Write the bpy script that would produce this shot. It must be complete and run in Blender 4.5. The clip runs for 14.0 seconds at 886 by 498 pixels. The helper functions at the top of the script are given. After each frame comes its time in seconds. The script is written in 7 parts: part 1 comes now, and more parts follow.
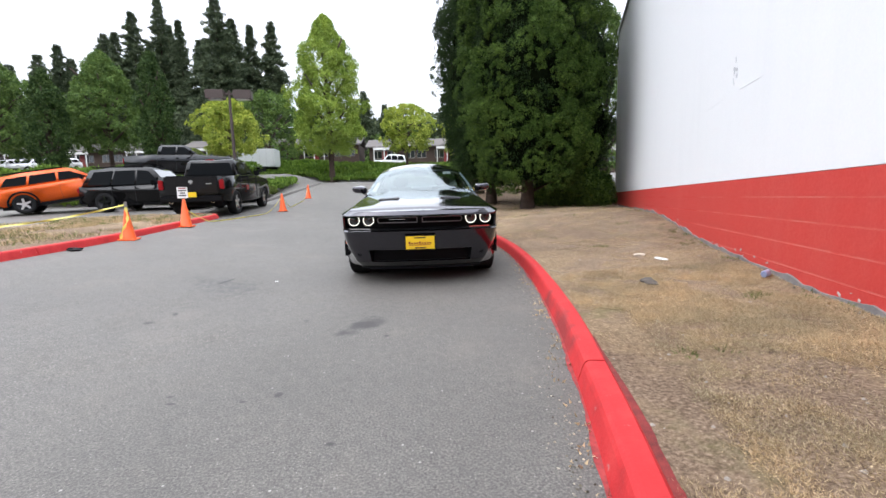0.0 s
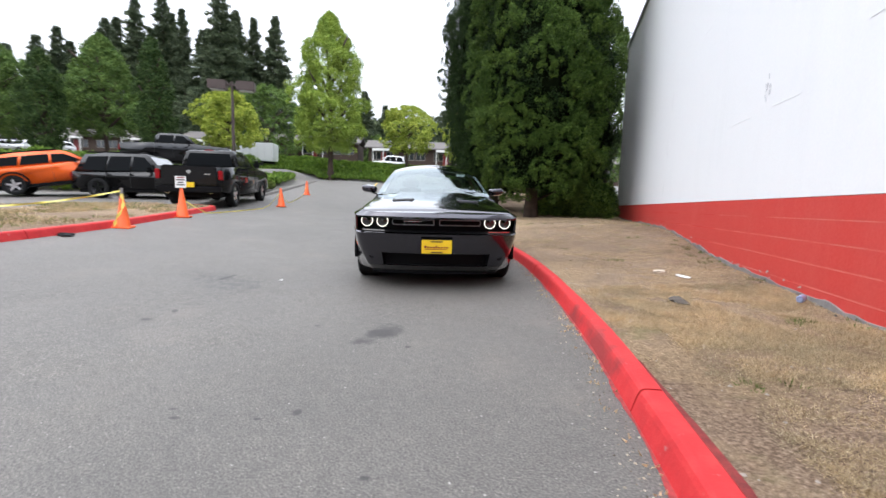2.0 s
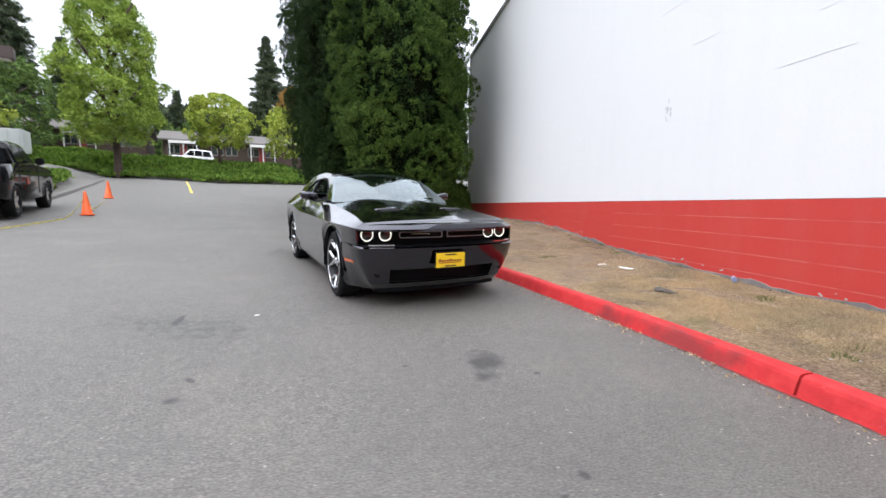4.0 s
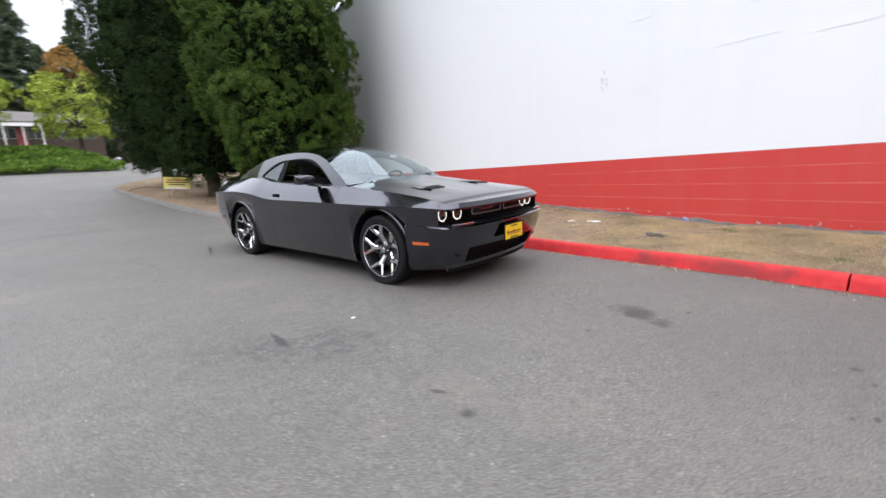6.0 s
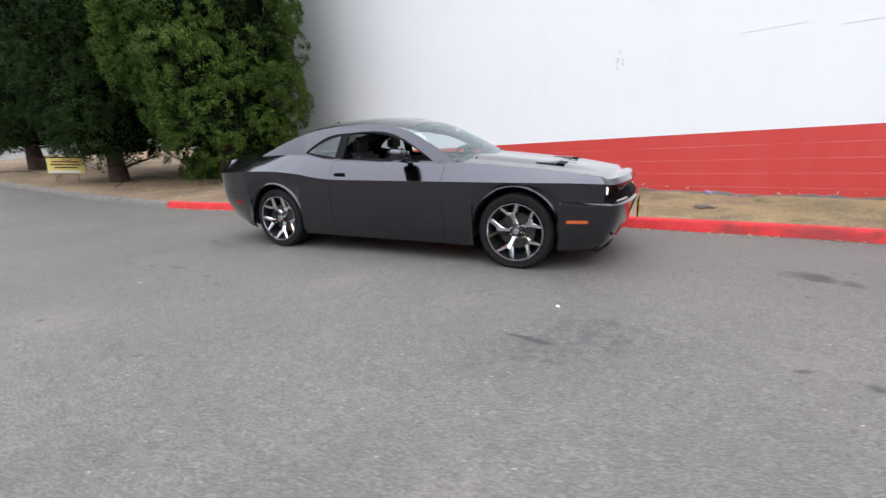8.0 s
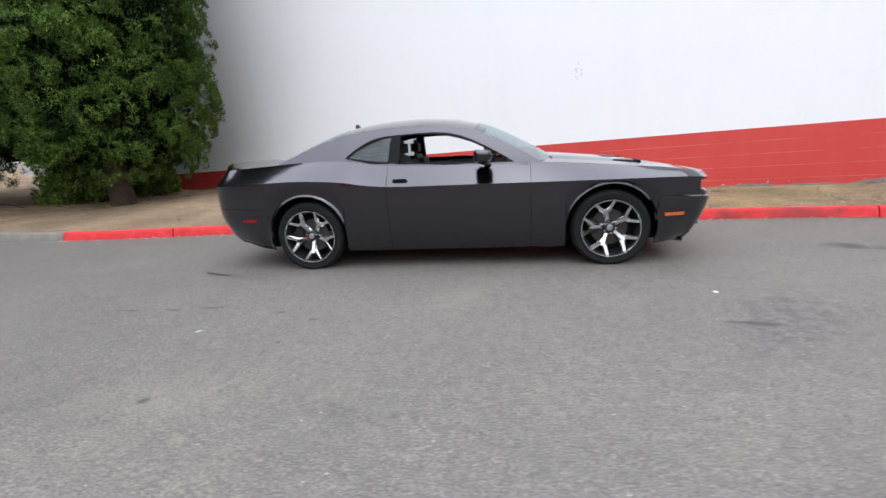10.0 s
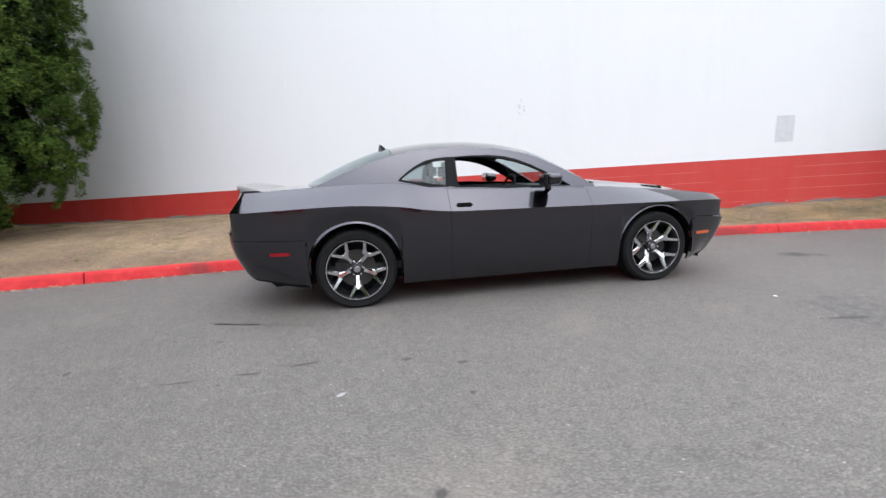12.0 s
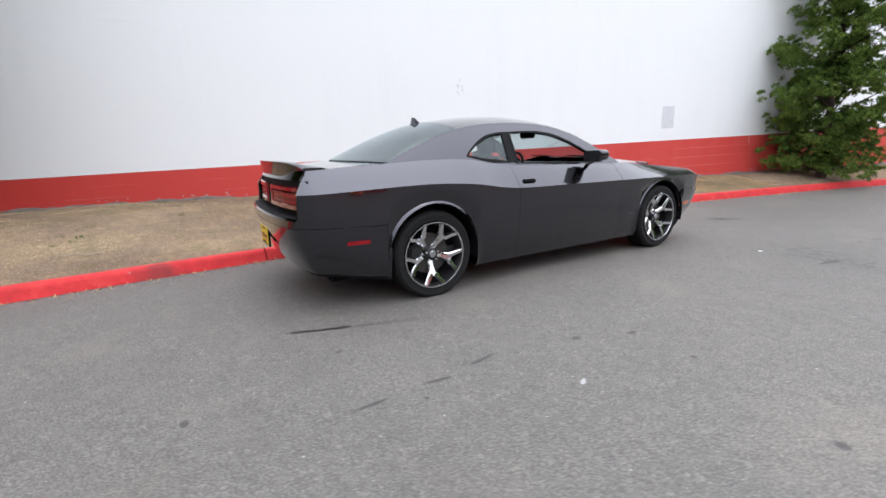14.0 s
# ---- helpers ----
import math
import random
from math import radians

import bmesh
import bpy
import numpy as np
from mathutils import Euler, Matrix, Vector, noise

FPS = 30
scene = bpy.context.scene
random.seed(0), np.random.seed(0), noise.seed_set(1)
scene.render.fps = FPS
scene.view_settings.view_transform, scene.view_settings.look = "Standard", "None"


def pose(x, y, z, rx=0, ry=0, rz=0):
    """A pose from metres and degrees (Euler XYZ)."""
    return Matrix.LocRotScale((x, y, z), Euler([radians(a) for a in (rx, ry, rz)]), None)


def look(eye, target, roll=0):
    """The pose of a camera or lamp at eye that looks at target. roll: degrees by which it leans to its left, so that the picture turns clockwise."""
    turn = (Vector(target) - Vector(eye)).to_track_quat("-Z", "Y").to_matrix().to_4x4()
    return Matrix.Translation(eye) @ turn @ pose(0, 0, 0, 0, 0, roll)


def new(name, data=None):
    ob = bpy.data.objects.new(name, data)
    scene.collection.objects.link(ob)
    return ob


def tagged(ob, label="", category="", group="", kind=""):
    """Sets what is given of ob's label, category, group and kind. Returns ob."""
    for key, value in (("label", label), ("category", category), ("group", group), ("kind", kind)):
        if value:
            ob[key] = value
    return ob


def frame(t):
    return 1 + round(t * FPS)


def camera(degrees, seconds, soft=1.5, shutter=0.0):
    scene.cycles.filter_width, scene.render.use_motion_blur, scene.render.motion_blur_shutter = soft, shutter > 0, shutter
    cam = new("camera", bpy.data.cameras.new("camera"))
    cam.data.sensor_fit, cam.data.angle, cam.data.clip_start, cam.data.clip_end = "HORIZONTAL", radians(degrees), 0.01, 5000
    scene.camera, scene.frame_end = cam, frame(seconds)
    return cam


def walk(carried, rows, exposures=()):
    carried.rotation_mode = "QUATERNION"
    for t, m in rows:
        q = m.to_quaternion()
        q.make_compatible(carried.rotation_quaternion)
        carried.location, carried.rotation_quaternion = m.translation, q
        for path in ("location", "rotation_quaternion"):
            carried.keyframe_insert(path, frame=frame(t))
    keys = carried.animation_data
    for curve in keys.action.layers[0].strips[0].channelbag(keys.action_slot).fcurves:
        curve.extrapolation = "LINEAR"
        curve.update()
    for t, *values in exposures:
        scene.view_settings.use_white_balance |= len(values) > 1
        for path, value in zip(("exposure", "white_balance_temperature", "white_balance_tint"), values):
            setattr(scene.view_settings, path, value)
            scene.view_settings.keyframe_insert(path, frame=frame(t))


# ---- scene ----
cam = camera(91.4, 14.0, 1.5, 0.5)
PATH = [
    (0, (0.107, -5.646, 1.009), (0.172, -3.663, 0.753), -1.6),
    (0.5, (0.102, -5.628, 1.004), (0.138, -3.643, 0.765), -1.8),
    (1, (0.098, -5.592, 0.992), (0.107, -3.609, 0.728), -1.6),
    (1.5, (0.064, -5.51, 0.993), (0.07, -3.529, 0.714), 0.2),
    (2, (-0.139, -5.404, 0.994), (-0.04, -3.42, 0.757), 1.5),
    (2.5, (-0.534, -5.273, 1.019), (-0.161, -3.324, 0.771), 0.2),
    (3, (-0.953, -5.032, 1.041), (-0.378, -3.142, 0.731), -3.3),
    (3.5, (-1.445, -4.851, 1.074), (-0.669, -3.024, 0.83), -2.7),
    (3.7, (-1.638, -4.783, 1.08), (-0.812, -2.977, 0.844), -1.3),
    (5.8, (-3.476, -3.478, 1.155), (-2.073, -2.098, 0.794), -1.9),
    (6, (-3.642, -3.294, 1.184), (-2.176, -1.99, 0.796), -3.52),
    (6.5, (-3.946, -2.775, 1.217), (-2.396, -1.578, 0.807), -5.46),
    (7, (-4.212, -2.254, 1.206), (-2.572, -1.178, 0.817), -4.99),
    (7.5, (-4.456, -1.724, 1.206), (-2.754, -0.773, 0.763), -4.42),
    (7.7, (-4.525, -1.502, 1.216), (-2.822, -0.568, 0.741), -3.77),
    (9.8, (-5.018, 0.734, 1.254), (-3.098, 1.048, 0.793), -3.95),
    (10, (-4.974, 0.922, 1.24), (-3.055, 1.228, 0.764), -4.15),
    (10.5, (-4.963, 1.444, 1.228), (-3.021, 1.576, 0.766), -5.26),
    (11, (-4.89, 1.927, 1.234), (-2.943, 1.857, 0.783), -3.96),
    (11.5, (-4.761, 2.409, 1.245), (-2.803, 2.266, 0.861), -2.1),
    (12, (-4.668, 2.879, 1.255), (-2.737, 2.515, 0.883), -2.79),
    (12.5, (-4.494, 3.327, 1.273), (-2.606, 2.787, 0.89), -1.87),
    (13, (-4.348, 3.787, 1.281), (-2.545, 3.003, 0.914), -2.34),
    (13.5, (-4.095, 4.195, 1.238), (-2.341, 3.319, 0.843), -3.08),
    (14, (-3.799, 4.59, 1.262), (-2.126, 3.6, 0.789), -2.16),
]
walk(cam, [(t, look(eye, target, roll)) for t, eye, target, roll in PATH], [(0, 0.88), (3.5, 0.84), (6, 0.78), (14, 0.75)])

# ---- light: bright overcast sky ----
world = bpy.data.worlds.new("overcast_sky")
scene.world = world
world.use_nodes = True
_n, _l = world.node_tree.nodes, world.node_tree.links
_n.clear()
sky = _n.new("ShaderNodeTexSky")
sky.sky_type = "NISHITA"
sky.sun_disc = False
sky.sun_elevation, sky.sun_rotation = radians(66), radians(250)
sky.dust_density, sky.air_density = 3.0, 1.0
hsv = _n.new("ShaderNodeHueSaturation")
hsv.inputs["Saturation"].default_value = 0.25
cloud = _n.new("ShaderNodeMix")
cloud.data_type = "RGBA"
cloud.inputs[0].default_value = 0.72
cloud.inputs[7].default_value = (9.0, 9.6, 10.8, 1)
bg = _n.new("ShaderNodeBackground")
bg.inputs["Strength"].default_value = 0.156
wout = _n.new("ShaderNodeOutputWorld")
_l.new(sky.outputs[0], hsv.inputs["Color"])
_l.new(hsv.outputs[0], cloud.inputs[6])
aim = _n.new("ShaderNodeTexCoord")
split = _n.new("ShaderNodeSeparateXYZ")
height = _n.new("ShaderNodeMapRange")  # an overcast sky is brightest overhead
for slot, value in ((1, 0.0), (2, 1.0), (3, 0.42), (4, 1.60)):
    height.inputs[slot].default_value = value
veil = _n.new("ShaderNodeMix")
veil.data_type, veil.blend_type = "RGBA", "MULTIPLY"
veil.inputs[0].default_value = 1.0
_l.new(aim.outputs["Generated"], split.inputs[0])
_l.new(split.outputs["Z"], height.inputs[0])
_l.new(cloud.outputs[2], veil.inputs[6])
_l.new(height.outputs[0], veil.inputs[7])
_l.new(veil.outputs[2], bg.inputs["Color"])
_l.new(bg.outputs[0], wout.inputs["Surface"])
sun = new("sun", bpy.data.lights.new("sun", "SUN"))
sun.data.energy, sun.data.angle, sun.data.color = 0.6, radians(110), (1.0, 0.985, 0.96)
sun.matrix_world = look((-14, -8, 34), (0, 0, 0))


# ---- materials ----
def nodes_of(name):
    m = bpy.data.materials.new(name)
    m.use_nodes = True
    nt = m.node_tree
    return m, nt, nt.nodes["Principled BSDF"]


def ramp(nt, fac, stops):
    r = nt.nodes.new("ShaderNodeValToRGB")
    e = r.color_ramp.elements
    while len(e) < len(stops):
        e.new(0.5)
    for el, (p, c) in zip(e, stops):
        el.position, el.color = p, (*c, 1)
    nt.links.new(fac, r.inputs[0])
    return r.outputs[0]


def noise_tex(nt, scale, detail=4, rough=0.55, coord="Object", stretch=None):
    tc = nt.nodes.new("ShaderNodeTexCoord")
    out = tc.outputs[coord]
    if stretch:
        mp = nt.nodes.new("ShaderNodeMapping")
        mp.inputs["Scale"].default_value = stretch
        nt.links.new(out, mp.inputs[0])
        out = mp.outputs[0]
    n = nt.nodes.new("ShaderNodeTexNoise")
    n.inputs["Scale"].default_value, n.inputs["Detail"].default_value, n.inputs["Roughness"].default_value = scale, detail, rough
    nt.links.new(out, n.inputs["Vector"])
    return n.outputs["Fac"]


def mix(nt, fac, a, b, mode="MIX"):
    m = nt.nodes.new("ShaderNodeMix")
    m.data_type, m.blend_type = "RGBA", mode
    for sock, v in ((m.inputs[0], fac), (m.inputs[6], a), (m.inputs[7], b)):
        if isinstance(v, (int, float)):
            sock.default_value = v
        elif isinstance(v, tuple):
            sock.default_value = (*v, 1)
        else:
            nt.links.new(v, sock)
    return m.outputs[2]


def maths(nt, op, a, b=0.0):
    m = nt.nodes.new("ShaderNodeMath")
    m.operation = op
    for sock, v in zip(m.inputs, (a, b)):
        if isinstance(v, (int, float)):
            sock.default_value = v
        else:
            nt.links.new(v, sock)
    return m.outputs[0]


def remap(nt, v, a, b, c=0.0, d=1.0):
    m = nt.nodes.new("ShaderNodeMapRange")
    nt.links.new(v, m.inputs[0])
    for k, x in zip((1, 2, 3, 4), (a, b, c, d)):
        m.inputs[k].default_value = x
    return m.outputs[0]


def bump(nt, bs, height, strength=0.3, dist=0.01):
    b = nt.nodes.new("ShaderNodeBump")
    b.inputs["Strength"].default_value, b.inputs["Distance"].default_value = strength, dist
    nt.links.new(height, b.inputs["Height"])
    nt.links.new(b.outputs[0], bs.inputs["Normal"])


def simple(name, color, rough=0.5, metal=0.0, vary=0.12, scale=8.0, coat=0.0, bumps=0.0, spec=0.5):
    """A painted, rubber or metal surface with slight mottling at two scales."""
    m, nt, bs = nodes_of(name)
    f = maths(nt, "ADD", maths(nt, "MULTIPLY", noise_tex(nt, scale), 0.65), maths(nt, "MULTIPLY", noise_tex(nt, scale * 9), 0.35))
    dark = tuple(c * (1 - vary) for c in color)
    lite = tuple(min(1, c * (1 + vary)) for c in color)
    nt.links.new(ramp(nt, f, [(0.3, dark), (0.7, lite)]), bs.inputs["Base Color"])
    bs.inputs["Metallic"].default_value = metal
    bs.inputs["Specular IOR Level"].default_value = spec
    nt.links.new(remap(nt, f, 0.2, 0.8, max(0, rough - 0.06), min(1, rough + 0.06)), bs.inputs["Roughness"])
    bs.inputs["Coat Weight"].default_value = coat
    bs.inputs["Coat Roughness"].default_value = 0.03
    if bumps:
        bump(nt, bs, noise_tex(nt, scale * 6), bumps, 0.004)
    return m


def stain_mask(nt, spots):
    """One soft, ragged mask from (x, y, radius_x, radius_y, angle) spots on the ground."""
    geo = nt.nodes.new("ShaderNodeNewGeometry")
    wob = nt.nodes.new("ShaderNodeTexNoise")
    wob.inputs["Scale"].default_value, wob.inputs["Detail"].default_value = 6.0, 4
    nt.links.new(geo.outputs["Position"], wob.inputs["Vector"])
    total = None
    for x, y, rx, ry, a in spots:
        mp = nt.nodes.new("ShaderNodeMapping")
        mp.vector_type = "TEXTURE"
        mp.inputs["Location"].default_value = (x, y, 0)
        mp.inputs["Rotation"].default_value = (0, 0, radians(a))
        mp.inputs["Scale"].default_value = (rx, ry, 100)
        nt.links.new(geo.outputs["Position"], mp.inputs[0])
        ln = nt.nodes.new("ShaderNodeVectorMath")
        ln.operation = "LENGTH"
        nt.links.new(mp.outputs[0], ln.inputs[0])
        v = maths(nt, "ADD", ln.outputs["Value"], maths(nt, "MULTIPLY", maths(nt, "SUBTRACT", wob.outputs["Fac"], 0.5), 1.9))
        v = remap(nt, v, 0.55, 1.05, 1.0, 0.0)
        total = v if total is None else maths(nt, "MAXIMUM", total, v)
    return total


def asphalt():
    m, nt, bs = nodes_of("worn_asphalt")
    big = noise_tex(nt, 0.35, 5, 0.6)
    mid = noise_tex(nt, 2.2, 5, 0.65)
    grit = noise_tex(nt, 95, 4, 0.8)
    vor = nt.nodes.new("ShaderNodeTexVoronoi")
    vor.inputs["Scale"].default_value = 52
    tc = nt.nodes.new("ShaderNodeTexCoord")
    nt.links.new(tc.outputs["Object"], vor.inputs["Vector"])
    col = ramp(nt, grit, [(0.33, (0.050, 0.046, 0.042)), (0.50, (0.110, 0.102, 0.093)), (0.67, (0.208, 0.193, 0.176))])
    stones = remap(nt, vor.outputs["Distance"], 0.16, 0.05)
    rnd = nt.nodes.new("ShaderNodeSeparateColor")
    nt.links.new(vor.outputs["Color"], rnd.inputs[0])
    pale = maths(nt, "MULTIPLY", stones, remap(nt, rnd.outputs[0], 0.58, 0.72))
    col = mix(nt, maths(nt, "MULTIPLY", pale, 0.7), col, (0.50, 0.48, 0.45))
    tone = ramp(nt, maths(nt, "ADD", maths(nt, "MULTIPLY", big, 0.6), maths(nt, "MULTIPLY", mid, 0.4)), [(0.3, (0.80, 0.80, 0.80)), (0.5, (1, 1, 1)), (0.7, (1.13, 1.12, 1.10))])
    col = mix(nt, 1.0, col, tone, "MULTIPLY")
    mott = noise_tex(nt, 16, 4, 0.65)
    col = mix(nt, 1.0, col, ramp(nt, mott, [(0.32, (0.88, 0.88, 0.88)), (0.5, (1, 1, 1)), (0.68, (1.13, 1.12, 1.11))]), "MULTIPLY")
    pits = maths(nt, "MULTIPLY", remap(nt, vor.outputs["Distance"], 0.30, 0.12), remap(nt, rnd.outputs[2], 0.74, 0.82))
    col = mix(nt, maths(nt, "MULTIPLY", pits, 0.6), col, (0.030, 0.028, 0.026))
    chips = nt.nodes.new("ShaderNodeTexVoronoi")
    chips.inputs["Scale"].default_value = 17
    nt.links.new(tc.outputs["Object"], chips.inputs["Vector"])
    crnd = nt.nodes.new("ShaderNodeSeparateColor")
    nt.links.new(chips.outputs["Color"], crnd.inputs[0])
    chip = maths(nt, "MULTIPLY", remap(nt, chips.outputs["Distance"], 0.11, 0.06), remap(nt, crnd.outputs[1], 0.78, 0.86))
    col = mix(nt, maths(nt, "MULTIPLY", chip, 0.7), col, (0.46, 0.44, 0.41))
    tan = maths(nt, "MULTIPLY", remap(nt, noise_tex(nt, 1.3, 3, 0.5), 0.58, 0.78), 0.16)
    col = mix(nt, tan, col, (0.27, 0.225, 0.185))
    soft = stain_mask(nt, [(-2.25, -0.75, 0.60, 0.34, -35), (-2.4, 8.5, 1.4, 0.4, 20)])
    col = mix(nt, maths(nt, "MULTIPLY", maths(nt, "MULTIPLY", soft, remap(nt, noise_tex(nt, 15, 4, 0.75), 0.44, 0.60)), 0.62), col, (0.045, 0.045, 0.047))
    oil = stain_mask(nt, [(-0.42, -2.34, 0.25, 0.13, 62), (-2.08, 3.98, 0.016, 0.12, 4), (-2.06, 3.62, 0.018, 0.10, -6), (-2.0, 3.3, 0.018, 0.09, 8), (-2.1, 2.66, 0.03, 0.05, 0), (-2.25, 2.34, 0.025, 0.05, 0), (-1.45, 3.94, 0.02, 0.03, 0), (-1.21, -3.55, 0.03, 0.016, 0), (-0.69, -3.5, 0.022, 0.03, 0), (-0.22, -2.62, 0.02, 0.016, 0), (-2.21, -2.12, 0.062, 0.055, 0), (-2.14, -1.86, 0.025, 0.06, 20),
                          (-0.92, -2.16, 0.02, 0.015, 0), (-0.32, -3.97, 0.03, 0.02, 0), (-1.26, -3.47, 0.03, 0.015, 10), (-0.85, -3.56, 0.025, 0.015, 0), (-1.77, 4.74, 0.03, 0.02, 0), (-3.37, 2.68, 0.03, 0.025, 0), (-2.66, 2.38, 0.025, 0.02, 0), (-2.18, 3.75, 0.022, 0.016, 0), (-2.3, -0.53, 0.22, 0.035, 80)])
    col = mix(nt, maths(nt, "MULTIPLY", oil, 0.82), col, (0.035, 0.033, 0.033))
    nt.links.new(col, bs.inputs["Base Color"])
    bs.inputs["Specular IOR Level"].default_value = 0.4
    nt.links.new(remap(nt, mid, 0.2, 0.8, 0.56, 0.74), bs.inputs["Roughness"])
    bump(nt, bs, maths(nt, "ADD", grit, maths(nt, "MULTIPLY", stones, 0.5)), 0.26, 0.004)
    return m


def dry_soil():
    m, nt, bs = nodes_of("dry_soil_and_dead_grass")
    patch = maths(nt, "ADD", maths(nt, "MULTIPLY", noise_tex(nt, 0.9, 5, 0.6), 0.6), maths(nt, "MULTIPLY", noise_tex(nt, 5.5, 5, 0.7), 0.4))
    fine = noise_tex(nt, 55, 5, 0.75)
    straw = noise_tex(nt, 75, 5, 0.8, stretch=(1.0, 0.3, 1))
    cross = noise_tex(nt, 75, 5, 0.8, stretch=(0.3, 1.0, 1))
    soil = ramp(nt, fine, [(0.36, (0.108, 0.076, 0.052)), (0.50, (0.195, 0.140, 0.098)), (0.65, (0.37, 0.285, 0.212))])
    hay = ramp(nt, maths(nt, "MAXIMUM", straw, cross), [(0.42, (0.110, 0.076, 0.048)), (0.56, (0.30, 0.222, 0.143)), (0.70, (0.56, 0.445, 0.305))])
    col = mix(nt, remap(nt, patch, 0.47, 0.58), soil, hay)
    col = mix(nt, 1.0, col, ramp(nt, noise_tex(nt, 0.55, 4, 0.6), [(0.36, (0.84, 0.81, 0.79)), (0.6, (1.08, 1.07, 1.06))]), "MULTIPLY")
    pit = remap(nt, noise_tex(nt, 24, 4, 0.7), 0.58, 0.66)
    col = mix(nt, maths(nt, "MULTIPLY", pit, 0.22), col, (0.070, 0.048, 0.034))
    green = maths(nt, "MULTIPLY", remap(nt, noise_tex(nt, 2.4, 4, 0.65), 0.58, 0.70), 0.45)
    col = mix(nt, green, col, (0.14, 0.135, 0.055))
    nt.links.new(col, bs.inputs["Base Color"])
    bs.inputs["Roughness"].default_value = 0.95
    bs.inputs["Specular IOR Level"].default_value = 0.1
    bump(nt, bs, maths(nt, "ADD", fine, straw), 0.8, 0.015)
    return m


def painted_block(name, color, dirt_col, dirt=0.25, rough=0.55, relief=0.35):
    m, nt, bs = nodes_of(name)
    big = noise_tex(nt, 0.5, 5, 0.6)
    run = noise_tex(nt, 1.2, 5, 0.6, stretch=(1, 3.0, 0.35))
    fine = noise_tex(nt, 40, 4, 0.6)
    col = mix(nt, maths(nt, "MULTIPLY", remap(nt, maths(nt, "MULTIPLY", big, run), 0.25, 0.42), dirt), color, dirt_col)
    col = mix(nt, maths(nt, "MULTIPLY", fine, 0.14), col, tuple(c * 0.6 for c in color))
    nt.links.new(col, bs.inputs["Base Color"])
    nt.links.new(remap(nt, fine, 0.2, 0.8, rough - 0.08, rough + 0.12), bs.inputs["Roughness"])
    bump(nt, bs, maths(nt, "ADD", fine, maths(nt, "MULTIPLY", noise_tex(nt, 9, 3), 1.5)), relief, 0.006)
    return m


def red_kerb():
    m, nt, bs = nodes_of("scuffed_red_kerb_paint")
    f = noise_tex(nt, 7, 5, 0.65)
    fine = noise_tex(nt, 70, 3, 0.6)
    col = ramp(nt, f, [(0.25, (0.36, 0.020, 0.022)), (0.5, (0.49, 0.027, 0.030)), (0.75, (0.56, 0.050, 0.048))])
    col = mix(nt, maths(nt, "MULTIPLY", remap(nt, noise_tex(nt, 13, 5, 0.7), 0.66, 0.74), 0.7), col, (0.33, 0.27, 0.25))
    scuff = stain_mask(nt, [(1.00, -2.75, 0.10, 0.42, -10), (1.12, -1.95, 0.08, 0.25, -8), (1.10, 4.9, 0.09, 0.2, 8), (0.85, -5.6, 0.1, 0.5, -20)])
    col = mix(nt, maths(nt, "MULTIPLY", scuff, 0.55), col, (0.09, 0.035, 0.035))
    nt.links.new(col, bs.inputs["Base Color"])
    nt.links.new(remap(nt, f, 0.2, 0.8, 0.6, 0.8), bs.inputs["Roughness"])
    bs.inputs["Specular IOR Level"].default_value = 0.25
    bump(nt, bs, maths(nt, "ADD", fine, f), 0.3, 0.006)
    return m


def foliage(name, dark, lite, rough=0.6):
    """Leaf colour that differs from leaf clump to leaf clump and by place in the crown."""
    m, nt, bs = nodes_of(name)
    geo = nt.nodes.new("ShaderNodeNewGeometry")
    col = ramp(nt, geo.outputs["Random Per Island"], [(0.0, dark), (0.6, tuple((a + b) / 2 for a, b in zip(dark, lite))), (1.0, lite)])
    tone = ramp(nt, noise_tex(nt, 1.1, 5, 0.7), [(0.3, (0.62, 0.68, 0.66)), (0.7, (1.35, 1.22, 1.0))])
    nt.links.new(mix(nt, 1.0, col, tone, "MULTIPLY"), bs.inputs["Base Color"])
    bs.inputs["Roughness"].default_value = rough
    bs.inputs["Specular IOR Level"].default_value = 0.08
    return m


def glass_mat(name, tint, face=0.08):
    """Tinted pane: mirror sheen that grows towards grazing views over a see-through sheet; face = gloss seen square on."""
    m, nt, bs = nodes_of(name)
    tr = nt.nodes.new("ShaderNodeBsdfTransparent")
    tr.inputs[0].default_value = (*tint, 1)
    gl = nt.nodes.new("ShaderNodeBsdfGlossy")
    gl.inputs["Roughness"].default_value = 0.0
    gl.inputs["Color"].default_value = (0.80, 0.88, 0.90, 1)
    lw = nt.nodes.new("ShaderNodeLayerWeight")
    lw.inputs[0].default_value = 0.5
    mx = nt.nodes.new("ShaderNodeMixShader")
    nt.links.new(remap(nt, maths(nt, "POWER", lw.outputs["Facing"], 3.5), 0.0, 1.0, face, 1.0), mx.inputs[0])
    nt.links.new(tr.outputs[0], mx.inputs[1])
    nt.links.new(gl.outputs[0], mx.inputs[2])
    nt.links.new(mx.outputs[0], nt.nodes["Material Output"].inputs["Surface"])
    return m


def glow(name, color, strength):
    m, nt, bs = nodes_of(name)
    bs.inputs["Base Color"].default_value = (0.8, 0.8, 0.8, 1)
    bs.inputs["Emission Color"].default_value = (*color, 1)
    bs.inputs["Emission Strength"].default_value = strength
    return m


